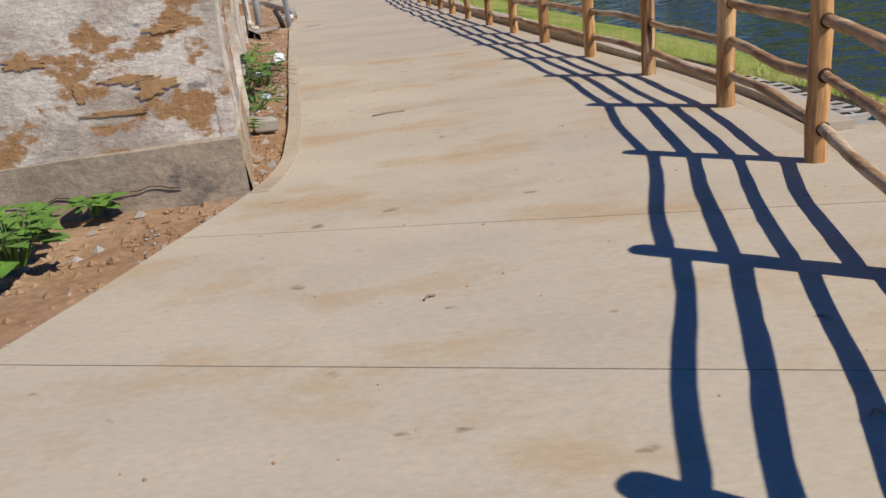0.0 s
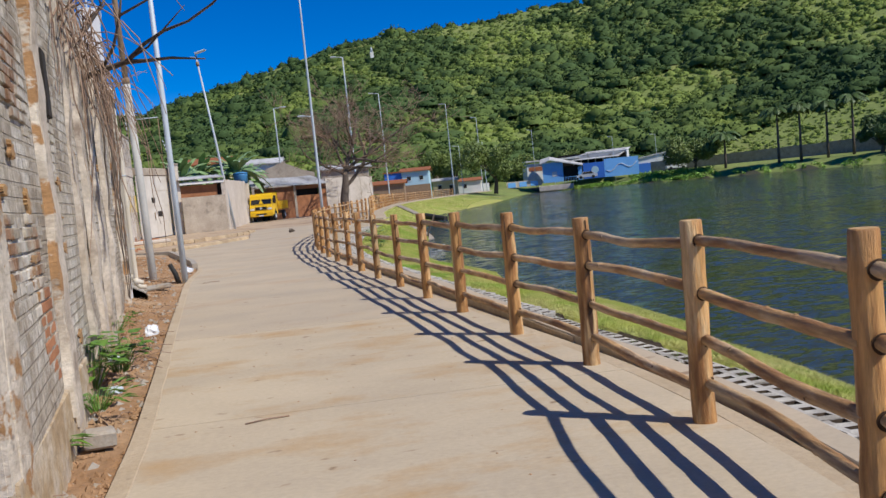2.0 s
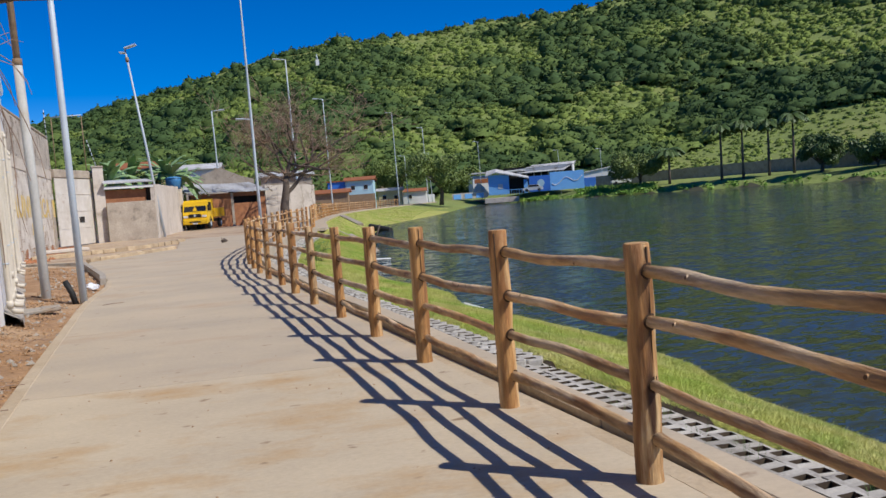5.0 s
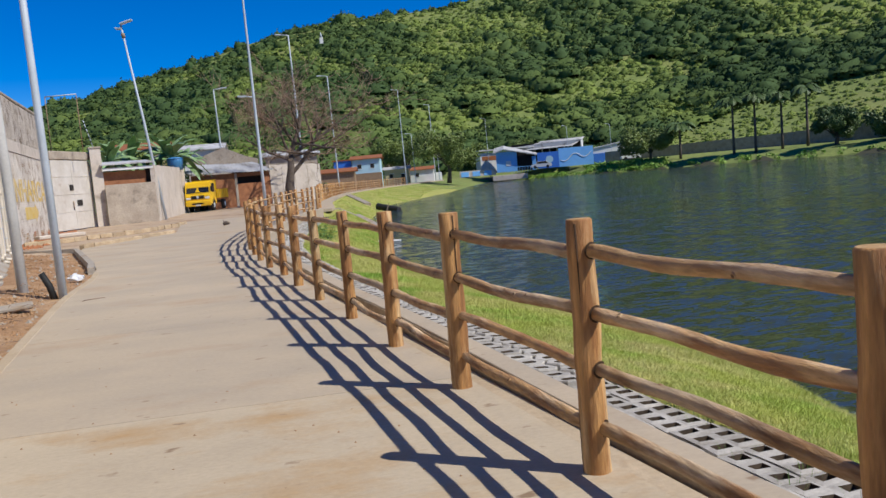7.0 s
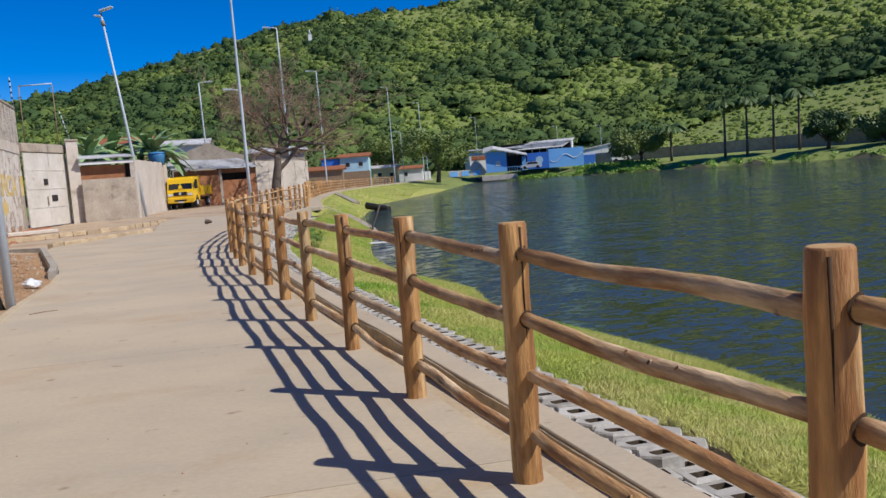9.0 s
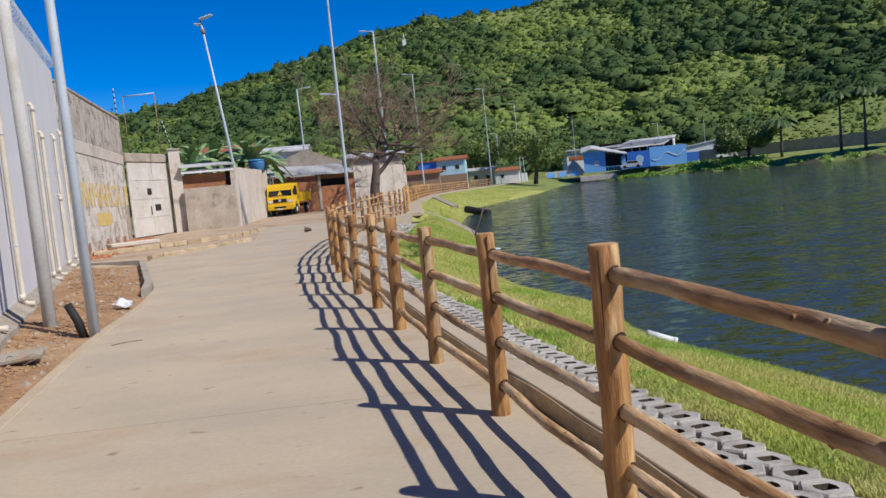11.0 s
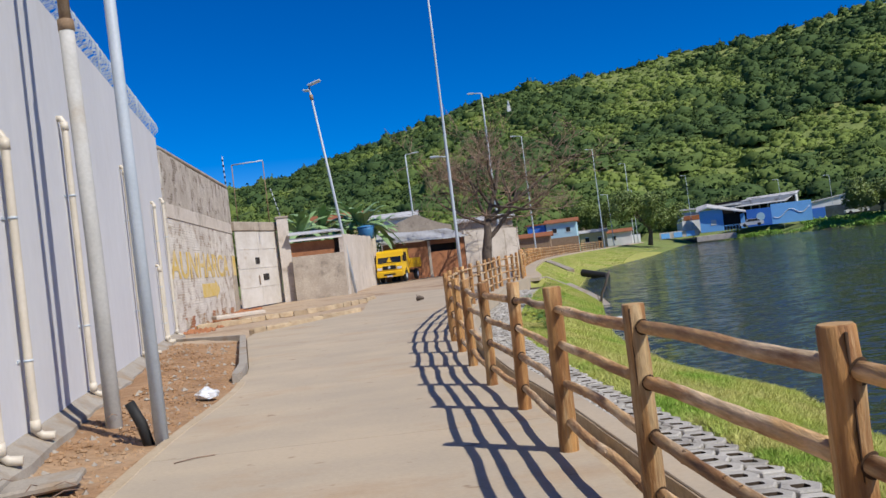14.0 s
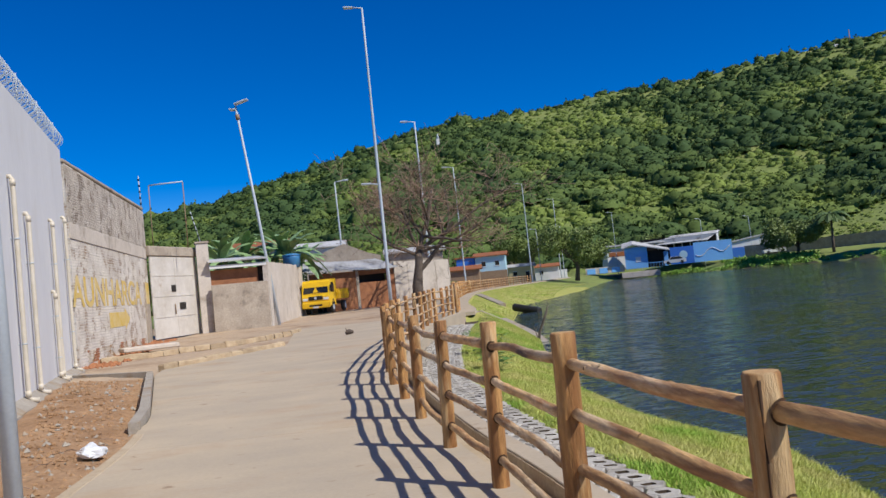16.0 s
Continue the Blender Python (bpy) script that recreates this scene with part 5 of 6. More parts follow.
# ---------------------------------------------------------------- trees
def leaf_cloud(rng, centres, radii, per, size, flat=0.9):
    """Small tilted leaf clumps scattered through several lumps of a crown."""
    out = []
    for c, r in zip(centres, radii):
        d = rng.normal(0, 1, (per, 3))
        d /= np.linalg.norm(d, axis=1)[:, None]
        p = np.asarray(c) + d * (r * rng.uniform(0.55, 1.08, (per, 1))) * (1, 1, flat)
        nrm = d + rng.normal(0, 0.6, (per, 3))
        nrm /= np.linalg.norm(nrm, axis=1)[:, None]
        u = np.cross(nrm, rng.normal(0, 1, (per, 3)))
        u /= np.linalg.norm(u, axis=1)[:, None]
        w = np.cross(nrm, u)
        k = size * rng.uniform(0.5, 1.3, (per, 1))
        out.append(np.stack([p - u * k, p - w * k * 0.55, p + u * k, p + w * k * 0.55], 1))
    v = np.concatenate(out).reshape(-1, 3)
    return v, np.arange(len(v)).reshape(-1, 4)


def leafy_tree(x, y, z, h, spread, seed, label, name="tree", per=170, size=0.22, mat=None, group="lakeside trees", stem=0.34):
    rng = np.random.default_rng(seed)
    t = thing(name, pose(x, y, z), label, "tree" if name == "tree" else "bush", group)
    lumps = 15
    a = rng.uniform(0, 6.28, lumps)
    r = np.sqrt(rng.uniform(0.03, 1, lumps)) * spread * 0.72
    c = np.stack([r * np.cos(a), r * np.sin(a), h * (stem + 0.22) + rng.uniform(-0.18, 0.30, lumps) * h * (1.15 - 0.5 * (r / spread) ** 2)], 1)
    rad = rng.uniform(0.26, 0.42, lumps) * spread * 0.85
    trunk = Shape().tube([(0, 0, -0.3), (0.03 * h, 0, h * stem * 0.6), (0, 0.02 * h, h * (stem + 0.15))], [0.045 * h, 0.034 * h, 0.022 * h], 9, wobble=0.2)
    part("trunk", trunk, BARK, t)
    for k in range(6):
        part("limb", Shape().tube([(0.02 * h, 0, h * stem * 0.75), tuple(c[k] * (0.5, 0.5, 0.72)), tuple(c[k])], [0.02 * h, 0.013 * h, 0.005 * h], 6), BARK, t)
    v, q = leaf_cloud(rng, c, rad, per, size)
    part("crown", arrays("crown", v, q, mat or LEAF), None, t, "dense green crown")
    return t


leafy_tree(29.6, 146.5, 0.2, 9.3, 6.2, 1, "dense round green tree where the far path bends", size=0.2, per=650)
leafy_tree(23.8, 155, 0.3, 9.0, 5.4, 2, "green tree beside the far houses", size=0.2, per=520)
leafy_tree(21.6, 162, 0.3, 8.0, 4.2, 3, "slender dark green tree beside the far houses", size=0.2, per=520)
leafy_tree(*at_az(25.9, 163), 0.7, 7.4, 6.2, 4, "broad green tree on the far shore", size=0.22, per=800, stem=0.22)
leafy_tree(*at_az(37.4, 150), 0.7, 8.0, 4.2, 5, "upright dark green tree before the far wall", size=0.22, per=600, stem=0.2, mat=DARK_LEAF)
leafy_tree(*at_az(40.6, 146), 0.7, 6.0, 4.6, 6, "low dark green tree before the far wall", size=0.22, per=600, stem=0.15, mat=DARK_LEAF)
leafy_tree(*at_az(42.6, 145), 0.7, 6.0, 4.0, 16, "low dark green tree before the far wall", size=0.22, per=600, stem=0.15, mat=DARK_LEAF)
leafy_tree(*at_az(17.6, 196), 1.0, 8.0, 4.2, 7, "round yellow-green tree behind the hall", size=0.22, per=260, stem=0.3)
leafy_tree(*at_az(14.2, 196), 1.0, 7.0, 5.0, 8, "leafy tree behind the annex", size=0.3)
leafy_tree(4.3, 80, 0.3, 1.9, 1.0, 9, "green shrub beside the street wall", "bush", 120, 0.16, None, "street shrubs", 0.05)
leafy_tree(6.2, 100, 0.3, 1.5, 1.3, 10, "low green shrub beside the far path", "bush", 120, 0.16, None, "street shrubs", 0.05)
for i, (x, y) in enumerate(((-14, 72), (-17, 80), (-10.5, 86), (-5, 92), (-1, 100), (-20, 66), (-24, 84))):
    leafy_tree(x, y, 0.2, 4.6 + (i % 3) * 0.6, 3.2, 30 + i, "leafy green tree in the yards behind the houses", size=0.18, per=210, group="yard trees")


def palm(x, y, z, h, seed, label):
    rnd = random.Random(seed)
    t = thing("palm_tree", pose(x, y, z), label, "palm tree", "royal palms")
    part("trunk", Shape().tube([(0, 0, -0.3), (0.03, 0, h * 0.3), (0.08, 0, h * 0.6), (0.1, 0, h)], [0.27, 0.22, 0.19, 0.13], 10), BARK, t)
    part("crownshaft", Shape().tube([(0.1, 0, h * 0.94), (0.1, 0, h + 0.6)], [0.17, 0.10], 8), LEAF, t, "smooth green crownshaft")
    for k in range(19):
        a = 2 * math.pi * k / 19 + rnd.uniform(-0.2, 0.2)
        rise = rnd.uniform(0.4, 2.2)
        ln = rnd.uniform(3.0, 3.9)
        s = Shape()
        spine = []
        for j in range(8):
            u = j / 7
            rr = ln * u * (1 - 0.12 * u)
            spine.append(Vector((0.1 + math.cos(a) * rr, math.sin(a) * rr, h + 0.5 + rise * u * 1.4 - (1.3 + 0.7 * rise) * u * u * 1.5)))
        s.tube(spine, [0.05 * (1 - 0.8 * j / 7) for j in range(8)], 4)
        side = Vector((-math.sin(a), math.cos(a), 0))
        for j in range(1, 7):
            d = (spine[j + 1] - spine[j - 1]).normalized()
            for f in (0.0, 0.34, 0.67):
                p = spine[j].lerp(spine[j + 1], f)
                w = 0.95 * math.sin(math.pi * min(1, (j + f) / 7 * 0.9 + 0.12))
                for sg in (-1, 1):
                    e = p + side * sg * w * 0.8 + d * w * 0.45 - Vector((0, 0, w * 0.55))
                    s.add([p - d * 0.15, p + d * 0.15, e + d * 0.09, e - d * 0.09], [(0, 1, 2, 3)])
        part("frond", s, DARK_LEAF, t)
    return t


for i, (az, d, h) in enumerate(((31.3, 155, 8.9), (32.65, 155, 9.0), (34.25, 155, 8.9), (35.75, 155, 9.7), (27.9, 160, 5.6))):
    palm(*at_az(az, d), 0.7, h, 50 + i, "tall royal palm with a bare grey trunk on the far shore")


def banana(x, y, z, h, seed):
    rnd = random.Random(seed)
    t = thing("banana_plant", pose(x, y, z), "banana plant with long arching torn leaves behind the shed", "banana plant", "banana plants")
    part("stem", Shape().tube([(0, 0, -0.2), (0.05, 0, h * 0.35), (0.08, 0, h * 0.62)], [0.16, 0.13, 0.08], 8), BANANA, t)
    for k in range(15):
        a = 2 * math.pi * k / 15 + rnd.uniform(-0.3, 0.3)
        up = rnd.uniform(0.25, 0.85)
        ln = h * rnd.uniform(0.42, 0.55)
        rows = []
        for j in range(9):
            u = j / 8
            rr = ln * u * (1.0 - 0.45 * up)
            c = Vector((0.08 + math.cos(a) * rr, math.sin(a) * rr, h * 0.58 + ln * up * u * 1.1 - ln * 0.75 * u * u * (1.4 - up)))
            w = 0.25 * math.sin(math.pi * (0.08 + 0.9 * u)) ** 0.7
            side = Vector((-math.sin(a), math.cos(a), 0)) * w
            drop = Vector((0, 0, -0.22 * w + rnd.uniform(-0.05, 0.05)))
            rows += [c - side + drop, c + Vector((0, 0, 0.04)), c + side + drop]
        f = []
        for j in range(8):
            b = 3 * j
            f += [(b, b + 3, b + 4, b + 1), (b + 1, b + 4, b + 5, b + 2)]
        part("leaf", Shape().add(rows, f, True), BANANA, t)


for i, (x, y, h) in enumerate(((-11.0, 66, 4.6), (-9.9, 64, 5.2), (-8.9, 66, 5.6), (-7.9, 65, 5.0), (-7.0, 67, 5.4), (-6.2, 66, 5.6), (-5.9, 69, 4.8), (-10.3, 69, 5.6))):
    banana(x, y, 0.3, h * 1.2, 70 + i)


# bare trees
def bare_tree(name, m, label, trunk, seed, depth, first, twig_r, splits=(2, 4), spread=0.75, pull=(0, 0, 0.25)):
    """A leafless tree: trunk polyline, then limbs that fork into finer and finer twigs."""
    rnd = random.Random(seed)
    t = thing(name, m, label, "tree")
    part("trunk", Shape().tube([p for p, r in trunk], [r for p, r in trunk], 10, wobble=0.25), BARK, t)
    fine = Shape()

    def grow(p, d, length, r, level_, s):
        pts, rad = [p], [r]
        q = Vector(p)
        dd = Vector(d).normalized()
        n = 4 if level_ > 1 else 3
        for k in range(n):
            dd = (dd + Vector((rnd.uniform(-1, 1), rnd.uniform(-1, 1), rnd.uniform(-0.8, 0.9))) * 0.20 + Vector(pull) * 0.12).normalized()
            q = q + dd * (length / n)
            pts.append(q.copy())
            rad.append(max(twig_r, r * (1 - 0.5 * (k + 1) / n)))
        s.tube(pts, rad, 7 if level_ > 2 else 4, caps=False)
        if level_ <= 0:
            return
        for _ in range(rnd.randint(*splits)):
            k = rnd.randint(1, n)
            side = Vector((rnd.uniform(-1, 1), rnd.uniform(-1, 1), rnd.uniform(-0.5, 0.9))).normalized()
            grow(pts[k], dd * (1 - spread * 0.5) + side * spread, length * rnd.uniform(0.58, 0.82), rad[k] * 0.7, level_ - 1, fine if level_ <= depth - 1 else s)

    for p, d, length, r in first:
        s = Shape()
        grow(Vector(p), Vector(d), length, r, depth, s)
        part("limb", s, BARK, t)
    tagged(part("twig_mass", fine, TWIG, t, "fine leafless brown twigs"), kind="stuff")
    return t


bare_tree("bare_tree", pose(1.55, 66, 0.35), "large leafless grey-brown tree beside the street wall",
          [((0, 0, -0.3), 0.36), ((0.05, 0, 1.2), 0.30), ((0.25, 0, 2.4), 0.27), ((0.35, 0, 3.4), 0.22)], 5, 4,
          [((0.3, 0, 3.2), (0.35, 0, 1), 4.3, 0.18), ((0.2, 0, 2.0), (0.9, -0.1, 0.85), 3.8, 0.16), ((0.3, 0, 3.0), (-0.85, 0.1, 0.65), 3.2, 0.12), ((0.3, 0, 3.3), (1.0, 0.2, 0.5), 4.3, 0.14), ((0.35, 0, 3.4), (-0.35, -0.3, 1), 3.4, 0.12), ((0.35, 0, 3.2), (1.0, -0.3, 0.35), 4.2, 0.11)], 0.013, (3, 5), 0.85)

vine_tree = bare_tree("overhanging_tree", pose(-2.75, 12.4, 0), "leafless branches reaching over the old wall",
                      [((-0.5, 0.3, -0.2), 0.16), ((-0.45, 0.2, 2.2), 0.13), ((0.0, 0.0, 3.2), 0.09)], 8, 2,
                      [((-0.3, 0, 2.8), (-0.2, 0.5, 1), 1.2, 0.05), ((-0.3, 0.1, 2.8), (0.6, 0.9, 0.7), 1.2, 0.04), ((-0.2, 0, 3.1), (0.3, -0.8, 0.6), 1.3, 0.04), ((-0.2, 0, 3.1), (0.5, 0.5, 0.9), 1.3, 0.04)], 0.004, (3, 5), 0.9)
# the long branch above the path
long_branch = Shape()
long_branch.tube([(0.0, 0.0, 3.15), (0.35, -0.3, 3.12), (0.65, -0.45, 3.17), (0.97, -0.63, 3.22), (1.25, -0.85, 3.18), (1.55, -1.15, 3.14), (1.95, -1.5, 3.04)], [0.05, 0.04, 0.034, 0.03, 0.022, 0.016, 0.006], 8, wobble=0.2)
long_branch.tube([(0.97, -0.63, 3.22), (1.25, -0.9, 3.36), (1.5, -1.1, 3.44), (1.8, -1.35, 3.47), (2.1, -1.6, 3.58), (2.35, -1.8, 3.75), (2.6, -1.9, 3.95)], [0.024, 0.022, 0.018, 0.015, 0.012, 0.009, 0.005], 7, wobble=0.2)
long_branch.tube([(0.97, -0.63, 3.22), (1.3, -1.0, 3.3), (1.6, -1.3, 3.48), (1.8, -1.5, 3.6)], [0.016, 0.013, 0.009, 0.004], 6)
long_branch.tube([(0.65, -0.45, 3.17), (0.85, -0.6, 3.4), (1.0, -0.8, 3.7), (1.1, -0.9, 4.1)], [0.024, 0.019, 0.015, 0.008], 6)
long_branch.tube([(1.0, -0.8, 3.7), (1.3, -1.0, 3.78), (1.7, -1.25, 3.9), (2.1, -1.4, 3.83), (2.5, -1.6, 3.86)], [0.015, 0.013, 0.011, 0.008, 0.004], 6)
part("long_branch", long_branch, BARK, vine_tree, "long bare branch over the path")

creeper = thing("dry_creeper", pose(0, 0, 0), "tangle of dry brown creeper stems hanging down the old wall", "creeper")
rnd = random.Random(14)
for g in range(8):
    u0 = 4.2 + g * 0.8
    for _ in range(20):
        u, out_, z = u0 + rnd.gauss(0, 0.35), rnd.uniform(0.03, 0.2), 3.5 + rnd.uniform(-0.3, 0.25)
        ln = abs(rnd.gauss(0.6, 0.8)) + 0.2
        du = rnd.uniform(-0.7, 0.7)
        pts = []
        q_ = Vector((u, -out_, z))
        heading = Vector((du, rnd.uniform(-0.25, 0.05), rnd.uniform(-0.6, 0.6))).normalized()
        for k in range(8):
            pts.append(OLDM @ q_)
            heading = (heading + Vector((rnd.uniform(-0.6, 0.6), rnd.uniform(-0.25, 0.25), rnd.uniform(-0.75, 0.1)))).normalized()
            q_ = q_ + heading * ln / 7
            q_.y = min(q_.y, -0.02)
        part("stem", Shape().tube(pts, [0.008 * (1 - 0.75 * k / 7) + 0.0015 for k in range(8)], 4, caps=False), TWIG, creeper)
for u, ln in ((9.4, 3.2), (9.9, 2.9), (10.4, 3.3), (8.7, 2.6), (7.6, 1.9), (10.8, 3.2)):
    pts = [OLDM @ Vector((u + 0.25 * noise.noise((u, k * 0.4, 3)) - 0.1 * k / 9, -0.10 - 0.12 * abs(noise.noise((u * 2, k * 0.5, 1))), 3.5 - ln * k / 9)) for k in range(10)]
    part("thick_stem", Shape().tube(pts, [0.018 - 0.0012 * k for k in range(10)], 5), BARK, creeper)


# ---------------------------------------------------------------- kerbs and stone edging
def kerb_run(name, pts, w, h, label, parent=None):
    s = Shape()
    for (x0, y0, z0), (x1, y1, z1) in zip(pts, pts[1:]):
        d = Vector((x1 - x0, y1 - y0, 0))
        n = Vector((-d.y, d.x, 0)).normalized() * w
        o = [(x0, y0), (x1, y1), (x1 + n.x, y1 + n.y), (x0 + n.x, y0 + n.y)]
        v = [(a, b, z - 0.25) for (a, b), z in zip(o, (z0, z1, z1, z0))] + [(a, b, z + h) for (a, b), z in zip(o, (z0, z1, z1, z0))]
        s.add(v, [(3, 2, 1, 0), (4, 5, 6, 7), (0, 1, 5, 4), (1, 2, 6, 5), (2, 3, 7, 6), (3, 0, 4, 7)])
    return tagged(new(name, s.mesh(name, KERB)), label, "kerb", kind="structure")


kerb_run("kerb_bed", [(-3.36, 25.2, 0.0), (-3.63, 26.6, 0.02), (-5.44, 33.3, 0.07)], 0.14, 0.10, "cast concrete kerb around the end of the soil bed")
kerb_run("kerb_bed_end", [(-5.5, 33.45, 0.07), (-7.9, 34.6, 0.1)], 0.14, 0.10, "cast concrete kerb across the soil bed")


def stone_kerb(points, label):
    k = thing("stone_kerb", pose(0, 0, 0), label, "kerb", "sandstone kerbs")
    rnd = random.Random(len(points))
    kinds = []
    for i in range(4):
        s = Shape().box(-0.24, 0.24, -0.08, 0.08, -0.1, 0.09, bevel=0.022)
        s.v = [(x + rnd.uniform(-0.015, 0.015), y + rnd.uniform(-0.012, 0.012), z + rnd.uniform(-0.012, 0.012)) for x, y, z in s.v]
        kinds.append(s.mesh("stone", STONE))
    for (x0, y0), (x1, y1) in zip(points, points[1:]):
        ln = math.hypot(x1 - x0, y1 - y0)
        n = max(1, round(ln / 0.51))
        for i in range(n):
            u = (i + 0.5) / n
            y = y0 + (y1 - y0) * u
            part("stone", kinds[rnd.randrange(4)], None, k, m=pose(x0 + (x1 - x0) * u, y, float(level(y)) + 0.03 + rnd.uniform(-0.01, 0.015), rnd.uniform(-3, 3), rnd.uniform(-3, 3), math.degrees(math.atan2(y1 - y0, x1 - x0)) + rnd.uniform(-3, 3)))


stone_kerb([(-5.65, 34.7), (-4.9, 36.0), (-4.0, 37.7), (-3.3, 38.9)], "row of worn sandstone kerb blocks beside the path")
stone_kerb([(-8.7, 39.6), (-7.2, 40.6), (-5.5, 41.7), (-4.5, 43.2), (-3.8, 44.8), (-3.6, 46.2)], "row of worn sandstone kerb blocks around the dirt verge")

pts = [(2.75, 48.2, 0.12), (3.05, 49.3, -0.05), (3.7, 50.2, -0.3), (4.5, 50.0, -0.6), (5.0, 48.6, -0.8), (5.25, 46.6, -0.9), (5.35, 44.0, -0.92)]
pts = [(x, y, float(ground_height(np.array([x]), np.array([y]))[0])) for x, y, z in pts]
kerb_run("kerb_inlet", pts, 0.3, 0.07, "pale concrete strip curving down to the water")
pts = [(x, y, float(ground_height(np.array([x]), np.array([y]))[0])) for x, y in ((6.9, 84), (7.1, 80), (7.3, 77), (7.6, 74.5))]
kerb_run("kerb_culvert", pts, 0.5, 0.1, "pale concrete strip running down the bank to the drain pipe")
culvert = thing("culvert_pipe", pose(8.35, 72.2, -0.6), "black corrugated drain pipe ending over the water", "pipe")
rib = [(1.5 * k / 24, -1.5 * k / 24, -0.4 * k / 24) for k in range(25)]
part("pipe", Shape().tube(rib, [0.25 + 0.02 * (k % 2) for k in range(25)], 14), BLACK_PIPE, culvert)
part("mouth", Shape().tube([(1.5, -1.5, -0.4), (1.505, -1.505, -0.401)], 0.22, 14), DARK, culvert)
stick = thing("stick", pose(5.25, 45.4, -1.15), "leaning dark branch standing in the shallow water", "stick")
part("stem", Shape().tube([(0, 0, -0.2), (0.1, 0, 0.5), (0.32, 0, 0.95), (0.52, 0, 1.45)], [0.05, 0.05, 0.045, 0.03], 7, wobble=0.2), BARK, stick)
part("twig", Shape().tube([(0.08, 0, 0.05), (-0.12, 0, 0.75)], [0.02, 0.012], 5), BARK, stick)
tagged(new("board", Shape().box(-0.5, 0.5, -0.1, 0.1, 0, 0.05, pose(4.75, 38.6, -0.98, 0, 3, 20), bevel=0.008).mesh("board", WHITE)), "pale board lying at the water's edge", "board")
wp = thing("white_pipe", pose(4.08, 20.3, float(ground_height(np.array([4.08]), np.array([20.3]))[0]) + 0.07), "short white PVC pipe lying on the grass bank", "pipe")
part("pipe", Shape().tube([(0, 0, 0), (0.36, -0.07, -0.14)], 0.05, 14), WHITE, wp)
part("rim", Shape().tube([(0.32, -0.062, -0.124), (0.365, -0.071, -0.142)], 0.058, 14), WHITE, wp)

# ---------------------------------------------------------------- small things on the ground
def crumpled(name, x, y, z, sx, sy, sz, mat, label, category, seed):
    s = Shape()
    n, m2 = 14, 9
    v = []
    for i in range(m2 + 1):
        for k in range(n):
            a, b = 2 * math.pi * k / n, math.pi * i / m2
            d = Vector((math.sin(b) * math.cos(a), math.sin(b) * math.sin(a), math.cos(b)))
            r = 1 + 0.3 * noise.noise(d * 2.1 + Vector((seed, 0, 0))) + 0.16 * noise.noise(d * 5 + Vector((0, seed, 0)))
            v.append((d.x * r * sx, d.y * r * sy, max(-0.4, d.z * r) * sz))
    f = [(i * n + k, (i + 1) * n + k, (i + 1) * n + (k + 1) % n, i * n + (k + 1) % n) for i in range(m2) for k in range(n)]
    s.add(v, f)
    ob = new(name, s.mesh(name, mat))
    ob.matrix_basis = pose(x, y, z, 0, 0, seed * 40)
    return tagged(ob, label, category)


crumpled("plastic_bag", -3.36, 23.5, 0.04, 0.14, 0.20, 0.09, PLASTIC_BAG, "crumpled white plastic bag on the path's edge", "bag", 1)
drain = thing("drain_box", pose(3.1, 5.75, -0.36, 0, 0, 12), "small pale concrete drain box beside the pavers", "drain box")
part("body", Shape().box(-0.24, 0.24, -0.16, 0.16, 0, 0.26, bevel=0.012), KERB, drain)
part("inlet", Shape().box(-0.19, 0.03, -0.166, -0.155, 0.12, 0.22), DARK, drain, "dark slot in the box")
crumpled("rubbish_scrap", 3.14, 5.74, -0.085, 0.05, 0.035, 0.025, TURQUOISE, "scrap of turquoise plastic on the drain box", "litter", 6)
crumpled("rubbish_scrap", -1.66, 9.3, 0.26, 0.05, 0.06, 0.03, PLASTIC_BAG, "scrap of white plastic among weeds", "litter", 2)
crumpled("rubbish_scrap", -1.52, 8.7, 0.10, 0.08, 0.06, 0.04, GALV, "crushed pale can among weeds", "litter", 3)
crumpled("rubbish_scrap", -1.75, 11.3, 0.2, 0.06, 0.10, 0.08, PLASTIC_BAG, "scrap of pale plastic on the soil", "litter", 4)
tagged(new("stone_block", Shape().box(-0.1, 0.1, -0.07, 0.07, -0.03, 0.09, pose(-1.33, 7.45, 0.02, 4, 3, 20), bevel=0.02).mesh("stone_block", KERB)), "broken concrete lump beside the path", "stone")
tagged(new("concrete_slab", Shape().box(-0.32, 0.32, -0.2, 0.2, -0.03, 0.04, pose(-3.25, 18.9, 0.07, 2, -3, 15), bevel=0.02).mesh("concrete_slab", KERB)), "broken concrete slab half sunk in soil", "slab")
tagged(new("concrete_slab", Shape().box(-0.9, 0.9, -0.4, 0.4, -0.05, 0.1, pose(-8.2, 42.8, 0.3, 0, 0, 30), bevel=0.03).mesh("concrete_slab", PALE_CEMENT)), "pale concrete slab before the lettered wall", "slab")
chunk = thing("wood_lump", pose(-1.44, 40.9, 0.17), "small dark lump of broken wood on the street", "debris")
part("lump", Shape().tube([(-0.14, 0, 0.05), (-0.02, 0.02, 0.1), (0.12, 0, 0.07)], [0.05, 0.085, 0.05], 8, wobble=0.5), BARK, chunk)
part("splinter", Shape().tube([(-0.08, 0, 0.1), (-0.12, 0.01, 0.22)], [0.03, 0.01], 6), BARK, chunk)


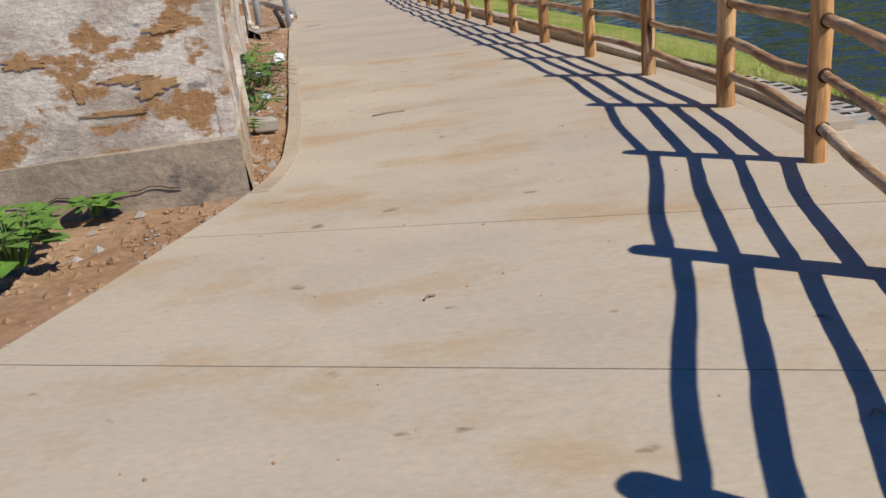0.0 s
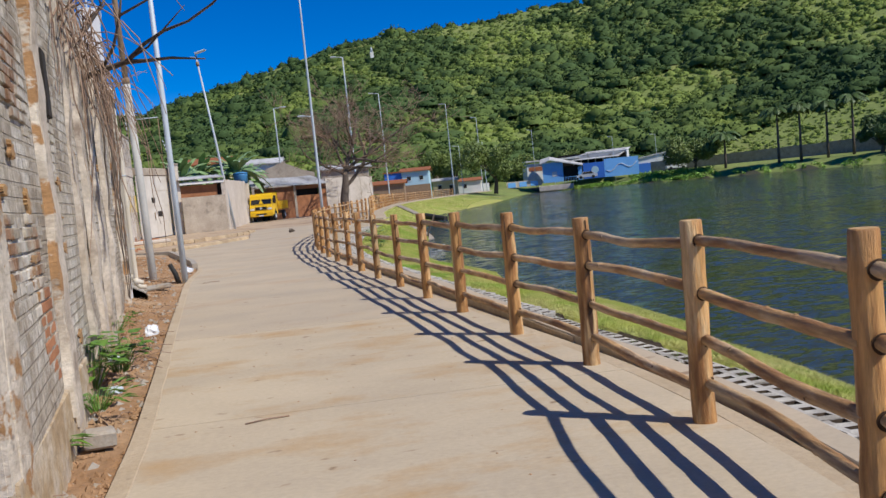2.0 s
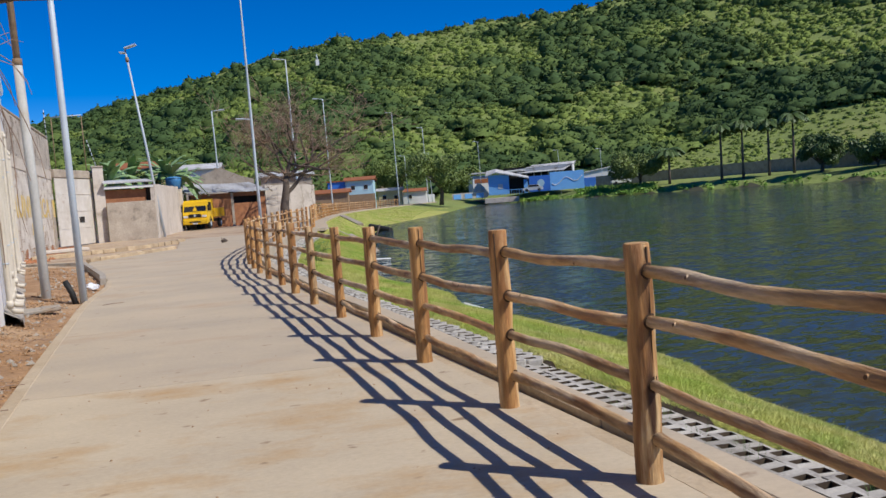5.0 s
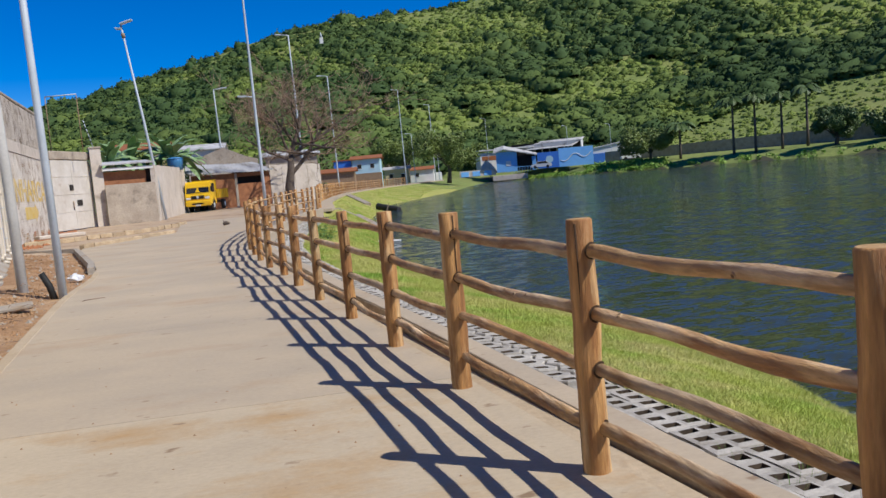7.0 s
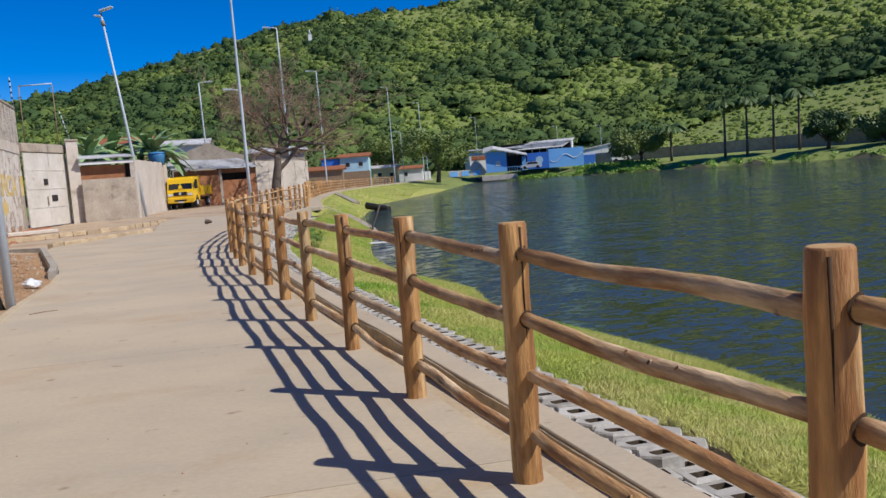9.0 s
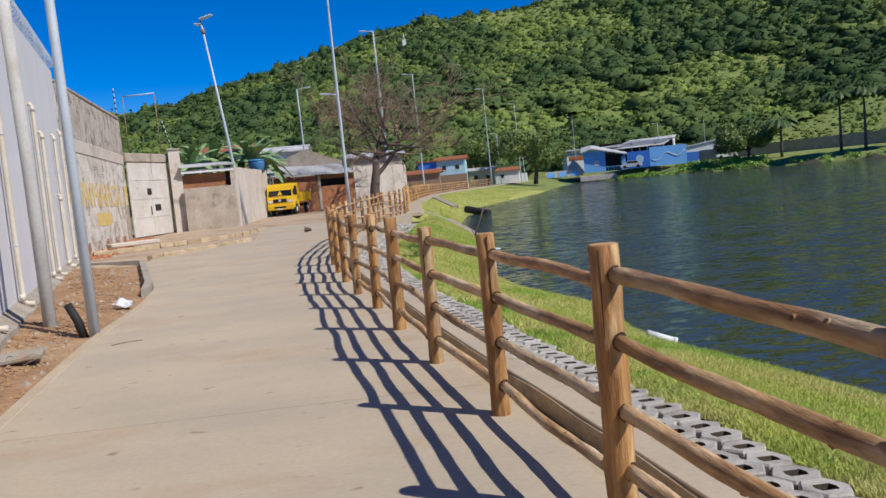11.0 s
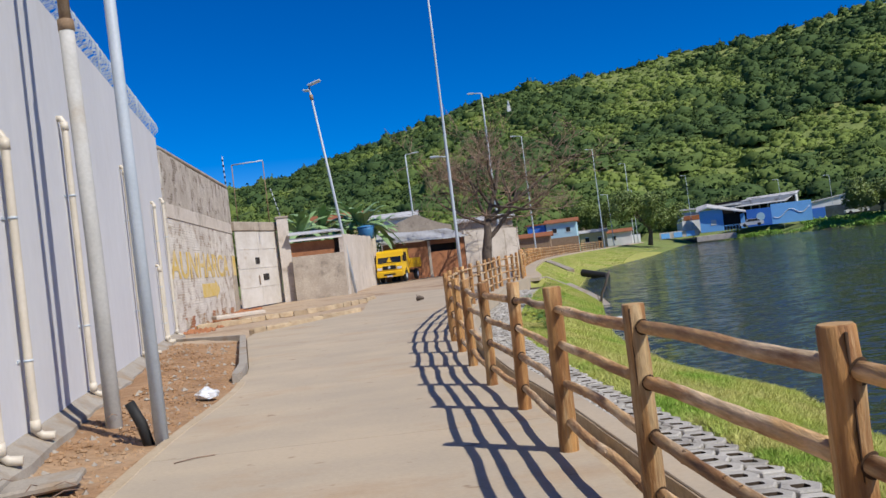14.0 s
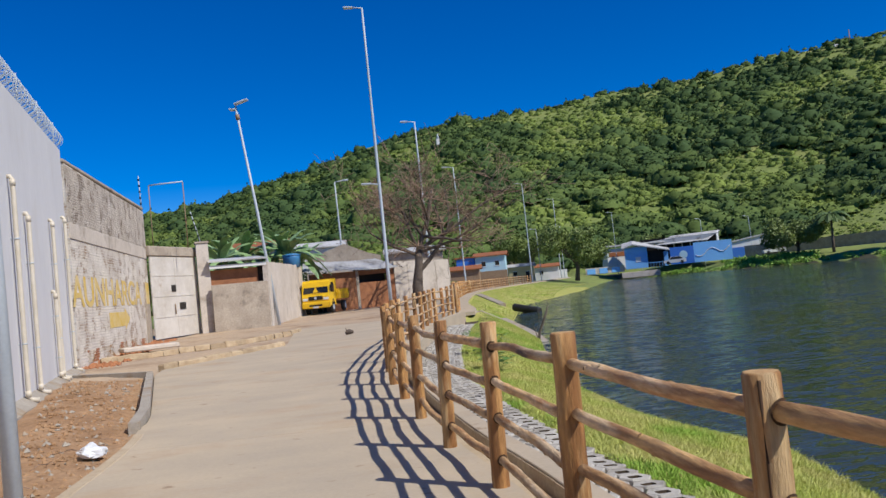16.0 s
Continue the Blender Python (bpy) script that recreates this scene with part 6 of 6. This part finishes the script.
def pebbles(name, count, seed, region, size, mats, label, category):
    rng = np.random.default_rng(seed)
    v, q = [], []
    base = np.array([(1, 0, 0), (0, 1, 0), (-1, 0, 0), (0, -1, 0), (0.2, 0.1, 0.8), (0, 0, -0.6)])
    tri = np.array([(0, 1, 4), (1, 2, 4), (2, 3, 4), (3, 0, 4), (1, 0, 5), (2, 1, 5), (3, 2, 5), (0, 3, 5)])
    x, y = region(rng, count)
    z = ground_height(x, y)
    for i in range(count):
        k = size * rng.uniform(0.4, 1.6) ** 2
        v.append(base * k * rng.uniform(0.6, 1.3, (6, 3)) @ np.array(Euler((0, 0, rng.uniform(0, 6))).to_matrix()) + (x[i], y[i], z[i] + k * 0.1))
        q.append(tri + 6 * i)
    return tagged(new(name, arrays(name, np.concatenate(v), np.concatenate(q), *mats)), label, category, kind="stuff")


def bed(rng, n):
    y = rng.uniform(3.2, 33, n)
    lx = left_x(np.clip(y, 0, 25.6)) - np.clip(y - 25.6, 0, 9) * 0.25
    wide = np.interp(y, [3, 5, 5.5, 8, 16, 18, 33], [1.2, 0.9, 0.12, 0.45, 0.95, 0.8, 2.0])
    return lx - 0.03 - rng.uniform(0, 1, n) * wide, y


pebbles("soil_crumbs", 5200, 1, bed, 0.016, (SOIL,), "crumbs and clods of red soil in the bed", "soil")
pebbles("gravel", 700, 2, bed, 0.022, (KERB,), "scattered pale gravel and rubble in the bed", "gravel")


def rubble(rng, n):
    u = rng.uniform(0, 12.5, n)
    o = rng.uniform(0.05, 1.0, n) ** 1.5
    d = Vector((SG1[0] - SG0[0], SG1[1] - SG0[1])).normalized()
    return SG0[0] + d.x * u + o * d.y, SG0[1] + d.y * u - o * d.x


pebbles("brick_rubble", 1100, 3, rubble, 0.045, (BRICK,), "broken brick rubble along the lettered wall", "rubble")


def grit(rng, n):
    y = rng.uniform(0.5, 14, n)
    return rng.uniform(0, 1, n) * (fence_x(y) - left_x(y)) + left_x(y), y


gr_rng = np.random.default_rng(9)
x, y = grit(gr_rng, 150)
v, q = [], []
for i in range(150):
    k = 0.006 * gr_rng.uniform(0.4, 1.7)
    v.append(np.array([(k, 0, 0), (0, k, 0), (-k, 0, 0), (0, -k, 0), (0, 0, k * 0.8)]) + (x[i], y[i], 0.0))
    q.append(np.array([(0, 1, 4), (1, 2, 4), (2, 3, 4), (3, 0, 4)]) + 5 * i)
tagged(new("path_grit", arrays("path_grit", np.concatenate(v), np.concatenate(q), SOIL)), "specks of grit and soil on the path", "grit", kind="stuff")
for i, (x, y, ln, a) in enumerate(((-0.4, 7.5, 0.3, 15), (0.0, 3.25, 0.06, 40), (1.2, 2.1, 0.05, 10), (-2.4, 19.5, 0.35, 30))):
    tw = Shape().tube([(0, 0, 0.006), (ln * 0.5, 0.01, 0.012), (ln, 0, 0.006)], 0.005, 5)
    ob = new("twig", tw.mesh("twig", TWIG))
    ob.matrix_basis = pose(x, y, 0, 0, 0, a)
    tagged(ob, "dry twig lying on the path", "twig", "loose twigs")


def weed(x, y, z, spread, h, leaves, seed, label, broad=True):
    rnd = random.Random(seed)
    w = thing("weed", pose(x, y, z), label, "weed", "weeds along the wall")
    for k in range(leaves):
        a = rnd.uniform(0, 6.28)
        r = spread * math.sqrt(rnd.random())
        top = Vector((math.cos(a) * r, math.sin(a) * r, h * rnd.uniform(0.3, 1.0)))
        s = Shape()
        s.tube([(top.x * 0.3, top.y * 0.3, -0.02), (top.x * 0.7, top.y * 0.7, top.z * 0.7), top], [0.004, 0.003, 0.002], 4, caps=False)
        size = rnd.uniform(0.05, 0.10) if broad else rnd.uniform(0.05, 0.11)
        d = Vector((math.cos(a), math.sin(a), rnd.uniform(-0.35, 0.2))).normalized()
        side = d.cross(Vector((0, 0, 1))).normalized() * (size * (0.8 if broad else 0.14))
        tip_ = top + d * size * 1.7
        mid = top + d * size * 0.8 + Vector((0, 0, 0.012))
        s.add([top, mid - side, tip_, mid + side, top + d * size * 0.25 - side * 0.75, top + d * size * 0.25 + side * 0.75], [(0, 4, 1, 2), (0, 2, 3, 5)])
        part("leaf_stalk", s, WEED, w)


weed(-1.80, 9.0, 0.10, 0.24, 0.42, 60, 1, "leafy green weed growing at the foot of the wall")
weed(-1.70, 9.6, 0.12, 0.22, 0.34, 46, 2, "leafy green weed growing at the foot of the wall")
weed(-1.55, 8.25, 0.08, 0.22, 0.16, 40, 3, "low ragged grass weed on the soil", False)
weed(-1.50, 7.2, 0.05, 0.12, 0.10, 22, 4, "low ragged grass weed on the soil", False)
weed(-2.15, 4.35, 0.02, 0.20, 0.24, 52, 5, "leafy green weed on the red soil")
weed(-2.30, 4.75, 0.02, 0.16, 0.2, 30, 6, "leafy green weed on the red soil")
weed(-2.0, 5.15, 0.03, 0.07, 0.09, 16, 7, "small green weed under the wall")
weed(-2.35, 5.05, 0.03, 0.07, 0.09, 12, 8, "small green weed under the wall")
weed(-2.35, 12.2, 0.15, 0.25, 0.2, 30, 9, "sparse green weed at the wall's foot", False)
weed(1.9, 30.5, -0.3, 0.3, 0.4, 40, 10, "green weed between the pavers and the lawn")
weed(2.1, 33.5, -0.3, 0.45, 0.5, 60, 11, "green weed between the pavers and the lawn")
weed(2.0, 36.5, -0.3, 0.4, 0.5, 50, 12, "green weed between the pavers and the lawn")
straw = Shape()
rnd = random.Random(3)
for k in range(130):
    y = rnd.choice((rnd.gauss(10.6, 0.7), rnd.uniform(6.2, 24)))
    x = float(left_x(y)) - 0.1 - abs(rnd.gauss(0, 0.3))
    zz = 0.06 + float(np.clip((float(left_x(y)) - x - 0.15) / 1.1, 0, 1)) * 0.22
    a, ln = rnd.uniform(0, 6.28), rnd.uniform(0.08, 0.4)
    straw.tube([(x, y, zz), (x + math.cos(a) * ln * 0.5, y + math.sin(a) * ln * 0.5, zz + 0.03), (x + math.cos(a) * ln, y + math.sin(a) * ln, zz)], 0.004, 4)
tagged(new("dry_sticks", straw.mesh("dry_sticks", TWIG)), "dry sticks and roots strewn on the soil", "sticks", kind="stuff")


# ---------------------------------------------------------------- grid pavers
def paver_mesh(seed):
    """One concrete block with three open slots through it."""
    rnd = random.Random(seed)
    s = Shape()
    W, L, T, e, n = 0.18, 0.165, 0.17, 0.005, 3
    for j in range(n):
        y0, y1 = j * L, j * L + L
        a, b, c, d = 0.037 + rnd.uniform(-0.006, 0.006), W - 0.037 + rnd.uniform(-0.006, 0.006), y0 + 0.044 + rnd.uniform(-0.006, 0.006), y1 - 0.044 + rnd.uniform(-0.006, 0.006)
        h = [rnd.uniform(-0.003, 0.003) for _ in range(4)]
        lo, hi = (-e if j == 0 else 0.0), (-e if j == n - 1 else 0.0)
        p = [(0, y0, lo - e), (W, y0, lo - e), (W, y1, hi - e), (0, y1, hi - e), (a, c, h[0]), (b, c, h[1]), (b, d, h[2]), (a, d, h[3])]
        s.add(p, [(0, 1, 5, 4), (1, 2, 6, 5), (2, 3, 7, 6), (3, 0, 4, 7)])
        # slot walls: soil-coated, with the slot's shade put into the colour
        p = p[4:] + [(a + 0.006, c + 0.006, -T), (b - 0.006, c + 0.006, -T), (b - 0.006, d - 0.006, -T), (a + 0.006, d - 0.006, -T)]
        s.add(p, [(0, 1, 5, 4), (1, 2, 6, 5), (2, 3, 7, 6), (3, 0, 4, 7)], slot=1)
    X, Y = W, n * L
    s.add([(0, 0, -2 * e), (X, 0, -2 * e), (X, Y, -2 * e), (0, Y, -2 * e), (0, 0, -T), (X, 0, -T), (X, Y, -T), (0, Y, -T)], [(0, 4, 5, 1), (1, 5, 6, 2), (2, 6, 7, 3), (3, 7, 4, 0)])
    return s


paving = thing("paver_strip", pose(0, 0, 0), "strip of grey concrete grid pavers with open slots", "paving", kind="structure")
kinds = [paver_mesh(k).mesh("paver", PAVER, SHADED_SOIL) for k in range(6)]
rnd = random.Random(22)
rest = Shape()
for k in range(5):
    y = 5.40 - 0.083 * (k % 2)
    while y < 11.9:
        f0, f1 = float(fence_x(y)), float(fence_x(y + 0.3))
        turn = -math.degrees(math.atan2(f1 - f0, 0.3))
        off = 0.475 + k * 0.186
        m = pose(f0 + off, y, float(level(y)) - 0.245 - 0.03 * off + rnd.uniform(-0.008, 0.008), rnd.uniform(-2, 2), rnd.uniform(-2, 2) + 1.5, turn + rnd.uniform(-1.5, 1.5))
        part("paver", kinds[rnd.randrange(6)], None, paving, m=m)
        y += 0.5 / math.sqrt(1 + ((f1 - f0) / 0.3) ** 2)
# six-sided blocks, each with one open slot, further along
def hex_paver(seed):
    r2 = random.Random(seed)
    s = Shape()
    out = [(0.155 * math.cos(radians(60 * k)) * 0.94, 0.118 * math.sin(radians(60 * k)) / 0.866 + 0.0) for k in range(6)]
    hole = [(0.062, 0.0), (0.05, 0.042), (-0.05, 0.042), (-0.062, 0.0), (-0.05, -0.042), (0.05, -0.042)]
    lift = [r2.uniform(-0.006, 0.006) for _ in range(6)]
    v = [(a, b, -0.16) for a, b in out] + [(a, b, -0.012 + h) for (a, b), h in zip(out, lift)] + [(a * 0.92, b * 0.92, h) for (a, b), h in zip(out, lift)] + [(a, b, -0.004) for a, b in hole] + [(a * 0.9, b * 0.9, -0.15) for a, b in hole]
    for k in range(4):
        f = [(6 * k + i, 6 * k + (i + 1) % 6, 6 * k + 6 + (i + 1) % 6, 6 * k + 6 + i) for i in range(6)]
        if k == 0:
            s.add(v, f)
        else:
            s.f += f
            s.s += [False] * 6
            s.m += [1 if k == 3 else 0] * 6
    return s


hexes = [hex_paver(k) for k in range(5)]
hex_meshes = [h.mesh("paver", PAVER, SHADED_SOIL) for h in hexes]
for k in range(4):
    y = 12.15 + 0.121 * (k % 2)
    while y < 44:
        f0, f1 = float(fence_x(y)), float(fence_x(y + 0.3))
        off = 0.60 + k * 0.232
        m = pose(f0 + off, y, float(level(y)) - 0.20 - 0.03 * off + rnd.uniform(-0.01, 0.01), rnd.uniform(-4, 1), rnd.uniform(-3, 3) + 2, -math.degrees(math.atan2(f1 - f0, 0.3)) + rnd.uniform(-3, 3))
        pick = rnd.randrange(5)
        if y < 27:
            part("paver", hex_meshes[pick], None, paving, m=m)
        else:
            rest.add([m @ Vector(p) for p in hexes[pick].v], hexes[pick].f)
            rest.m[-len(hexes[pick].m):] = hexes[pick].m
        y += 0.242
tagged(part("far_pavers", rest, (PAVER, SHADED_SOIL), paving), kind="stuff")


# ---------------------------------------------------------------- lawn
def blades(name, count, y0, y1, tall, wide, seed, label, inner=1.42, mat=None):
    rng = np.random.default_rng(seed)
    y = rng.uniform(y0, y1, count * 2)
    f = fence_x(y)
    x = f + inner - 0.05 + rng.uniform(0, 1, count * 2) * 7.0
    d = shore_distance(x, y)
    keep = (d > 0.02)
    x, y = x[keep][:count], y[keep][:count]
    z = ground_height(x, y)
    n = len(x)
    a = rng.uniform(0, 6.283, n)
    h = tall * rng.uniform(0.5, 1.3, n)
    lean = rng.normal(0, 0.55, (n, 2)) * h[:, None]
    w = wide * rng.uniform(0.7, 1.3, n)
    p = np.stack([x, y, z - 0.01], 1)
    e = np.stack([np.cos(a) * w, np.sin(a) * w, np.zeros(n)], 1)
    tip_ = p + np.stack([lean[:, 0], lean[:, 1], h], 1)
    v = np.stack([p - e, p + e, tip_], 1).reshape(-1, 3)
    return tagged(new(name, arrays(name, v, np.arange(3 * n).reshape(-1, 3), mat or GRASS)), label, "grass", kind="stuff")


blades("lawn_grass", 270000, 3, 14.5, 0.042, 0.0030, 1, "short yellow-green lawn grass on the lake bank")
blades("lawn_grass", 100000, 13.5, 19, 0.045, 0.0040, 7, "green and straw-coloured lawn grass on the lake bank", mat=FRESH_GRASS)
blades("lawn_grass", 120000, 18.5, 32, 0.06, 0.0055, 2, "green and straw-coloured lawn grass on the lake bank", mat=FRESH_GRASS)
blades("lawn_grass", 60000, 32, 47, 0.065, 0.009, 3, "green grass on the far bank by the inlet", mat=FRESH_GRASS)
blades("lawn_grass", 50000, 47, 64, 0.055, 0.012, 5, "green grass mound beyond the inlet", 0.95)
blades("lawn_grass", 50000, 64, 140, 0.06, 0.03, 4, "green grass on the far embankment", 1.0)


def tufts(count, seed):
    rng = np.random.default_rng(seed)
    v = []
    for _ in range(count):
        y = rng.uniform(6, 30)
        x = float(fence_x(y)) + rng.choice([rng.uniform(0.55, 1.4), rng.uniform(1.25, 1.5)])
        z = float(level(y)) - 0.40
        for _ in range(rng.integers(8, 26)):
            a, r = rng.uniform(0, 6.28), rng.uniform(0, 0.05)
            h = rng.uniform(0.08, 0.2)
            p = np.array([x + r * math.cos(a), y + r * math.sin(a), z])
            e = np.array([-math.sin(a), math.cos(a), 0]) * 0.004
            v += [p - e, p + e, p + np.array([math.cos(a) * h * 0.5, math.sin(a) * h * 0.5, h])]
    return tagged(new("grass_tufts", arrays("grass_tufts", np.array(v), np.arange(len(v)).reshape(-1, 3), WEED)), "green grass tufts growing through the pavers", "grass", kind="stuff")


tufts(150, 6)


def shore_weeds():
    rng = np.random.default_rng(12)
    n = 4200
    az = np.concatenate([rng.uniform(15, 27, n * 2 // 3), rng.uniform(27, 46, n // 3)])
    r = rng.uniform(120, 185, n)
    x, y = r * np.sin(np.radians(az)), 10 + r * np.cos(np.radians(az))
    d = shore_distance(x, y)
    keep = (d > 0) & (d < np.where(az < 27, 9, 3))
    x, y = x[keep], y[keep]
    z = ground_height(x, y)
    c = np.stack([x, y, z + 0.15], 1)
    v, q = leaf_cloud(rng, c, rng.uniform(0.3, 0.8, len(c)), 22, 0.2, 0.6)
    return tagged(new("shore_weeds", arrays("shore_weeds", v, q, SHORE_WEED)), "bright green weeds along the far shore", "weeds", kind="stuff")


shore_weeds()

# hilltop marks
tower = thing("hill_chapel", pose(*at_az(4.1, 400), 66), "tiny white tower on the hillside", "tower")
part("shaft", Shape().box(-0.8, 0.8, -0.8, 0.8, -4, 4.2), WHITE, tower)
part("spire", Shape().tube([(0, 0, 4.2), (0, 0, 6.8)], [0.75, 0.1], 6), GALV, tower)
mast = thing("radio_mast", pose(*at_az(30.6, 468), 98), "thin radio mast on the hilltop", "mast")
part("mast", Shape().tube([(0, 0, -2), (0, 0, 10)], [0.5, 0.2], 6), RUSTY, mast)
part("cabin", Shape().box(-8, -6, 0, 2, -1, 3.0), WHITE, mast)


# ---------------------------------------------------------------- woods on the hill
def crown_templates(count, leaves, seed, size, detail):
    """Unit crowns: an uneven lumpy dome and loose leaf clumps all over it."""
    rng = np.random.default_rng(seed)
    out = []
    for c in range(count):
        bm = bmesh.new()
        bmesh.ops.create_icosphere(bm, subdivisions=detail, radius=1)
        low = [v for v in bm.verts if v.co.z < -0.5]
        bmesh.ops.delete(bm, geom=low, context="VERTS")
        bm.verts.index_update()
        v = []
        for q in bm.verts:
            d = q.co.normalized()
            r = 0.82 + 0.52 * noise.noise(d * 1.5 + Vector((seed, c * 3.1, 0))) + 0.34 * noise.noise(d * 3.9 + Vector((c, 0, seed)))
            v.append((d.x * r, d.y * r, d.z * r * 0.6 + 0.40))
        tri = [[x.index for x in f.verts] for f in bm.faces]
        bm.free()
        v, tri = np.array(v, np.float32), np.array(tri, np.int32)
        k = rng.integers(0, len(v), leaves)
        d = rng.normal(0, 1, (leaves, 3))
        u = np.cross(d, rng.normal(0, 1, (leaves, 3)))
        u /= np.linalg.norm(u, axis=1)[:, None]
        p = v[k] + rng.normal(0, 0.09, (leaves, 3))
        w = np.cross(u, rng.normal(0, 1, (leaves, 3)))
        w /= np.linalg.norm(w, axis=1)[:, None]
        s = size * rng.uniform(0.6, 1.4, (leaves, 1))
        extra = np.stack([p - u * s, p + u * s * 0.6 + w * s * 0.5, p + u * s * 0.2 - w * s], 1).reshape(-1, 3)
        tri2 = np.arange(leaves * 3).reshape(-1, 3) + len(v)
        out.append((np.concatenate([v, extra]).astype(np.float32), np.concatenate([tri, tri2])))
    return out


def build_woods():
    rng = np.random.default_rng(3)
    near = crown_templates(9, 120, 4, 0.1, 2)
    far = crown_templates(9, 55, 5, 0.14, 1)
    verts, tones, faces, base = [], [], [], 0
    n = 17000
    az = rng.uniform(-28, 46, n)
    r = np.sqrt(rng.uniform(150**2, 490**2, n))
    x, y = r * np.sin(np.radians(az)), 10 + r * np.cos(np.radians(az))
    # extra low scrub on the meadow below the wall of trees
    low = rng.uniform(0, 1, n) < 0.2
    az = np.where(low, rng.uniform(25, 45, n), az)
    r = np.where(low, rng.uniform(180, 290, n), r)
    x, y = r * np.sin(np.radians(az)), 10 + r * np.cos(np.radians(az))
    h = hill_height(x, y)
    z = ground_height(x, y)
    for i in range(n):
        if h[i] < 0.8:
            continue
        patch = noise.noise((x[i] * 0.016, y[i] * 0.016, 7)) + 0.6 * noise.noise((x[i] * 0.045, y[i] * 0.045, 2))
        meadow = h[i] < np.interp(az[i], [24, 28, 34, 42], [0, 7, 15, 19])
        crest = r[i] > 452 and 12 < az[i] < 24 and noise.noise((az[i] * 0.9, 3, 1)) > 0
        if meadow and rng.random() < 0.45:
            continue
        shrub = meadow or crest or patch > 0.16 or rng.random() < 0.25
        k = rng.uniform(0.4, 1.3) if meadow else rng.uniform(1.6, 3.3) if shrub else rng.uniform(2.8, 4.8) * rng.choice([0.65, 0.9, 1.0, 1.5])
        if r[i] > 440:
            k *= 0.62
        if patch > 0.6 and rng.random() < 0.3:
            continue
        a = rng.uniform(0, 6.28)
        c, s = math.cos(a) * k, math.sin(a) * k
        t, tri = (near if r[i] < 330 and not shrub else far)[rng.integers(0, 9)]
        p = np.empty_like(t)
        p[..., 0], p[..., 1], p[..., 2] = t[..., 0] * c - t[..., 1] * s + x[i], t[..., 0] * s + t[..., 1] * c + y[i], t[..., 2] * k * rng.uniform(0.7, 1.05) * (1.7 if r[i] > 455 and not shrub and rng.random() < 0.3 else 1.0) + z[i] - 0.3 * k
        verts.append(p.reshape(-1, 3))
        faces.append(tri + base)
        base += len(p)
        tone = np.clip((0.50 if shrub else 0.16) + rng.normal(0, 0.11) + patch * 0.75 + np.clip(0.32 - h[i] / 70, 0, 0.32) + 0.5 * meadow, 0, 1.35)
        tones.append(np.full(len(verts[-1]), tone, np.float32))
    v = np.concatenate(verts)
    me = arrays("hill_woods", v, np.concatenate(faces), WOODS, smooth=True)
    me.attributes.new("species", "FLOAT", "POINT").data.foreach_set("value", np.concatenate(tones))
    return tagged(new("hill_woods", me), "dense green trees and scrub covering the hillside", "woods", kind="stuff")


build_woods()
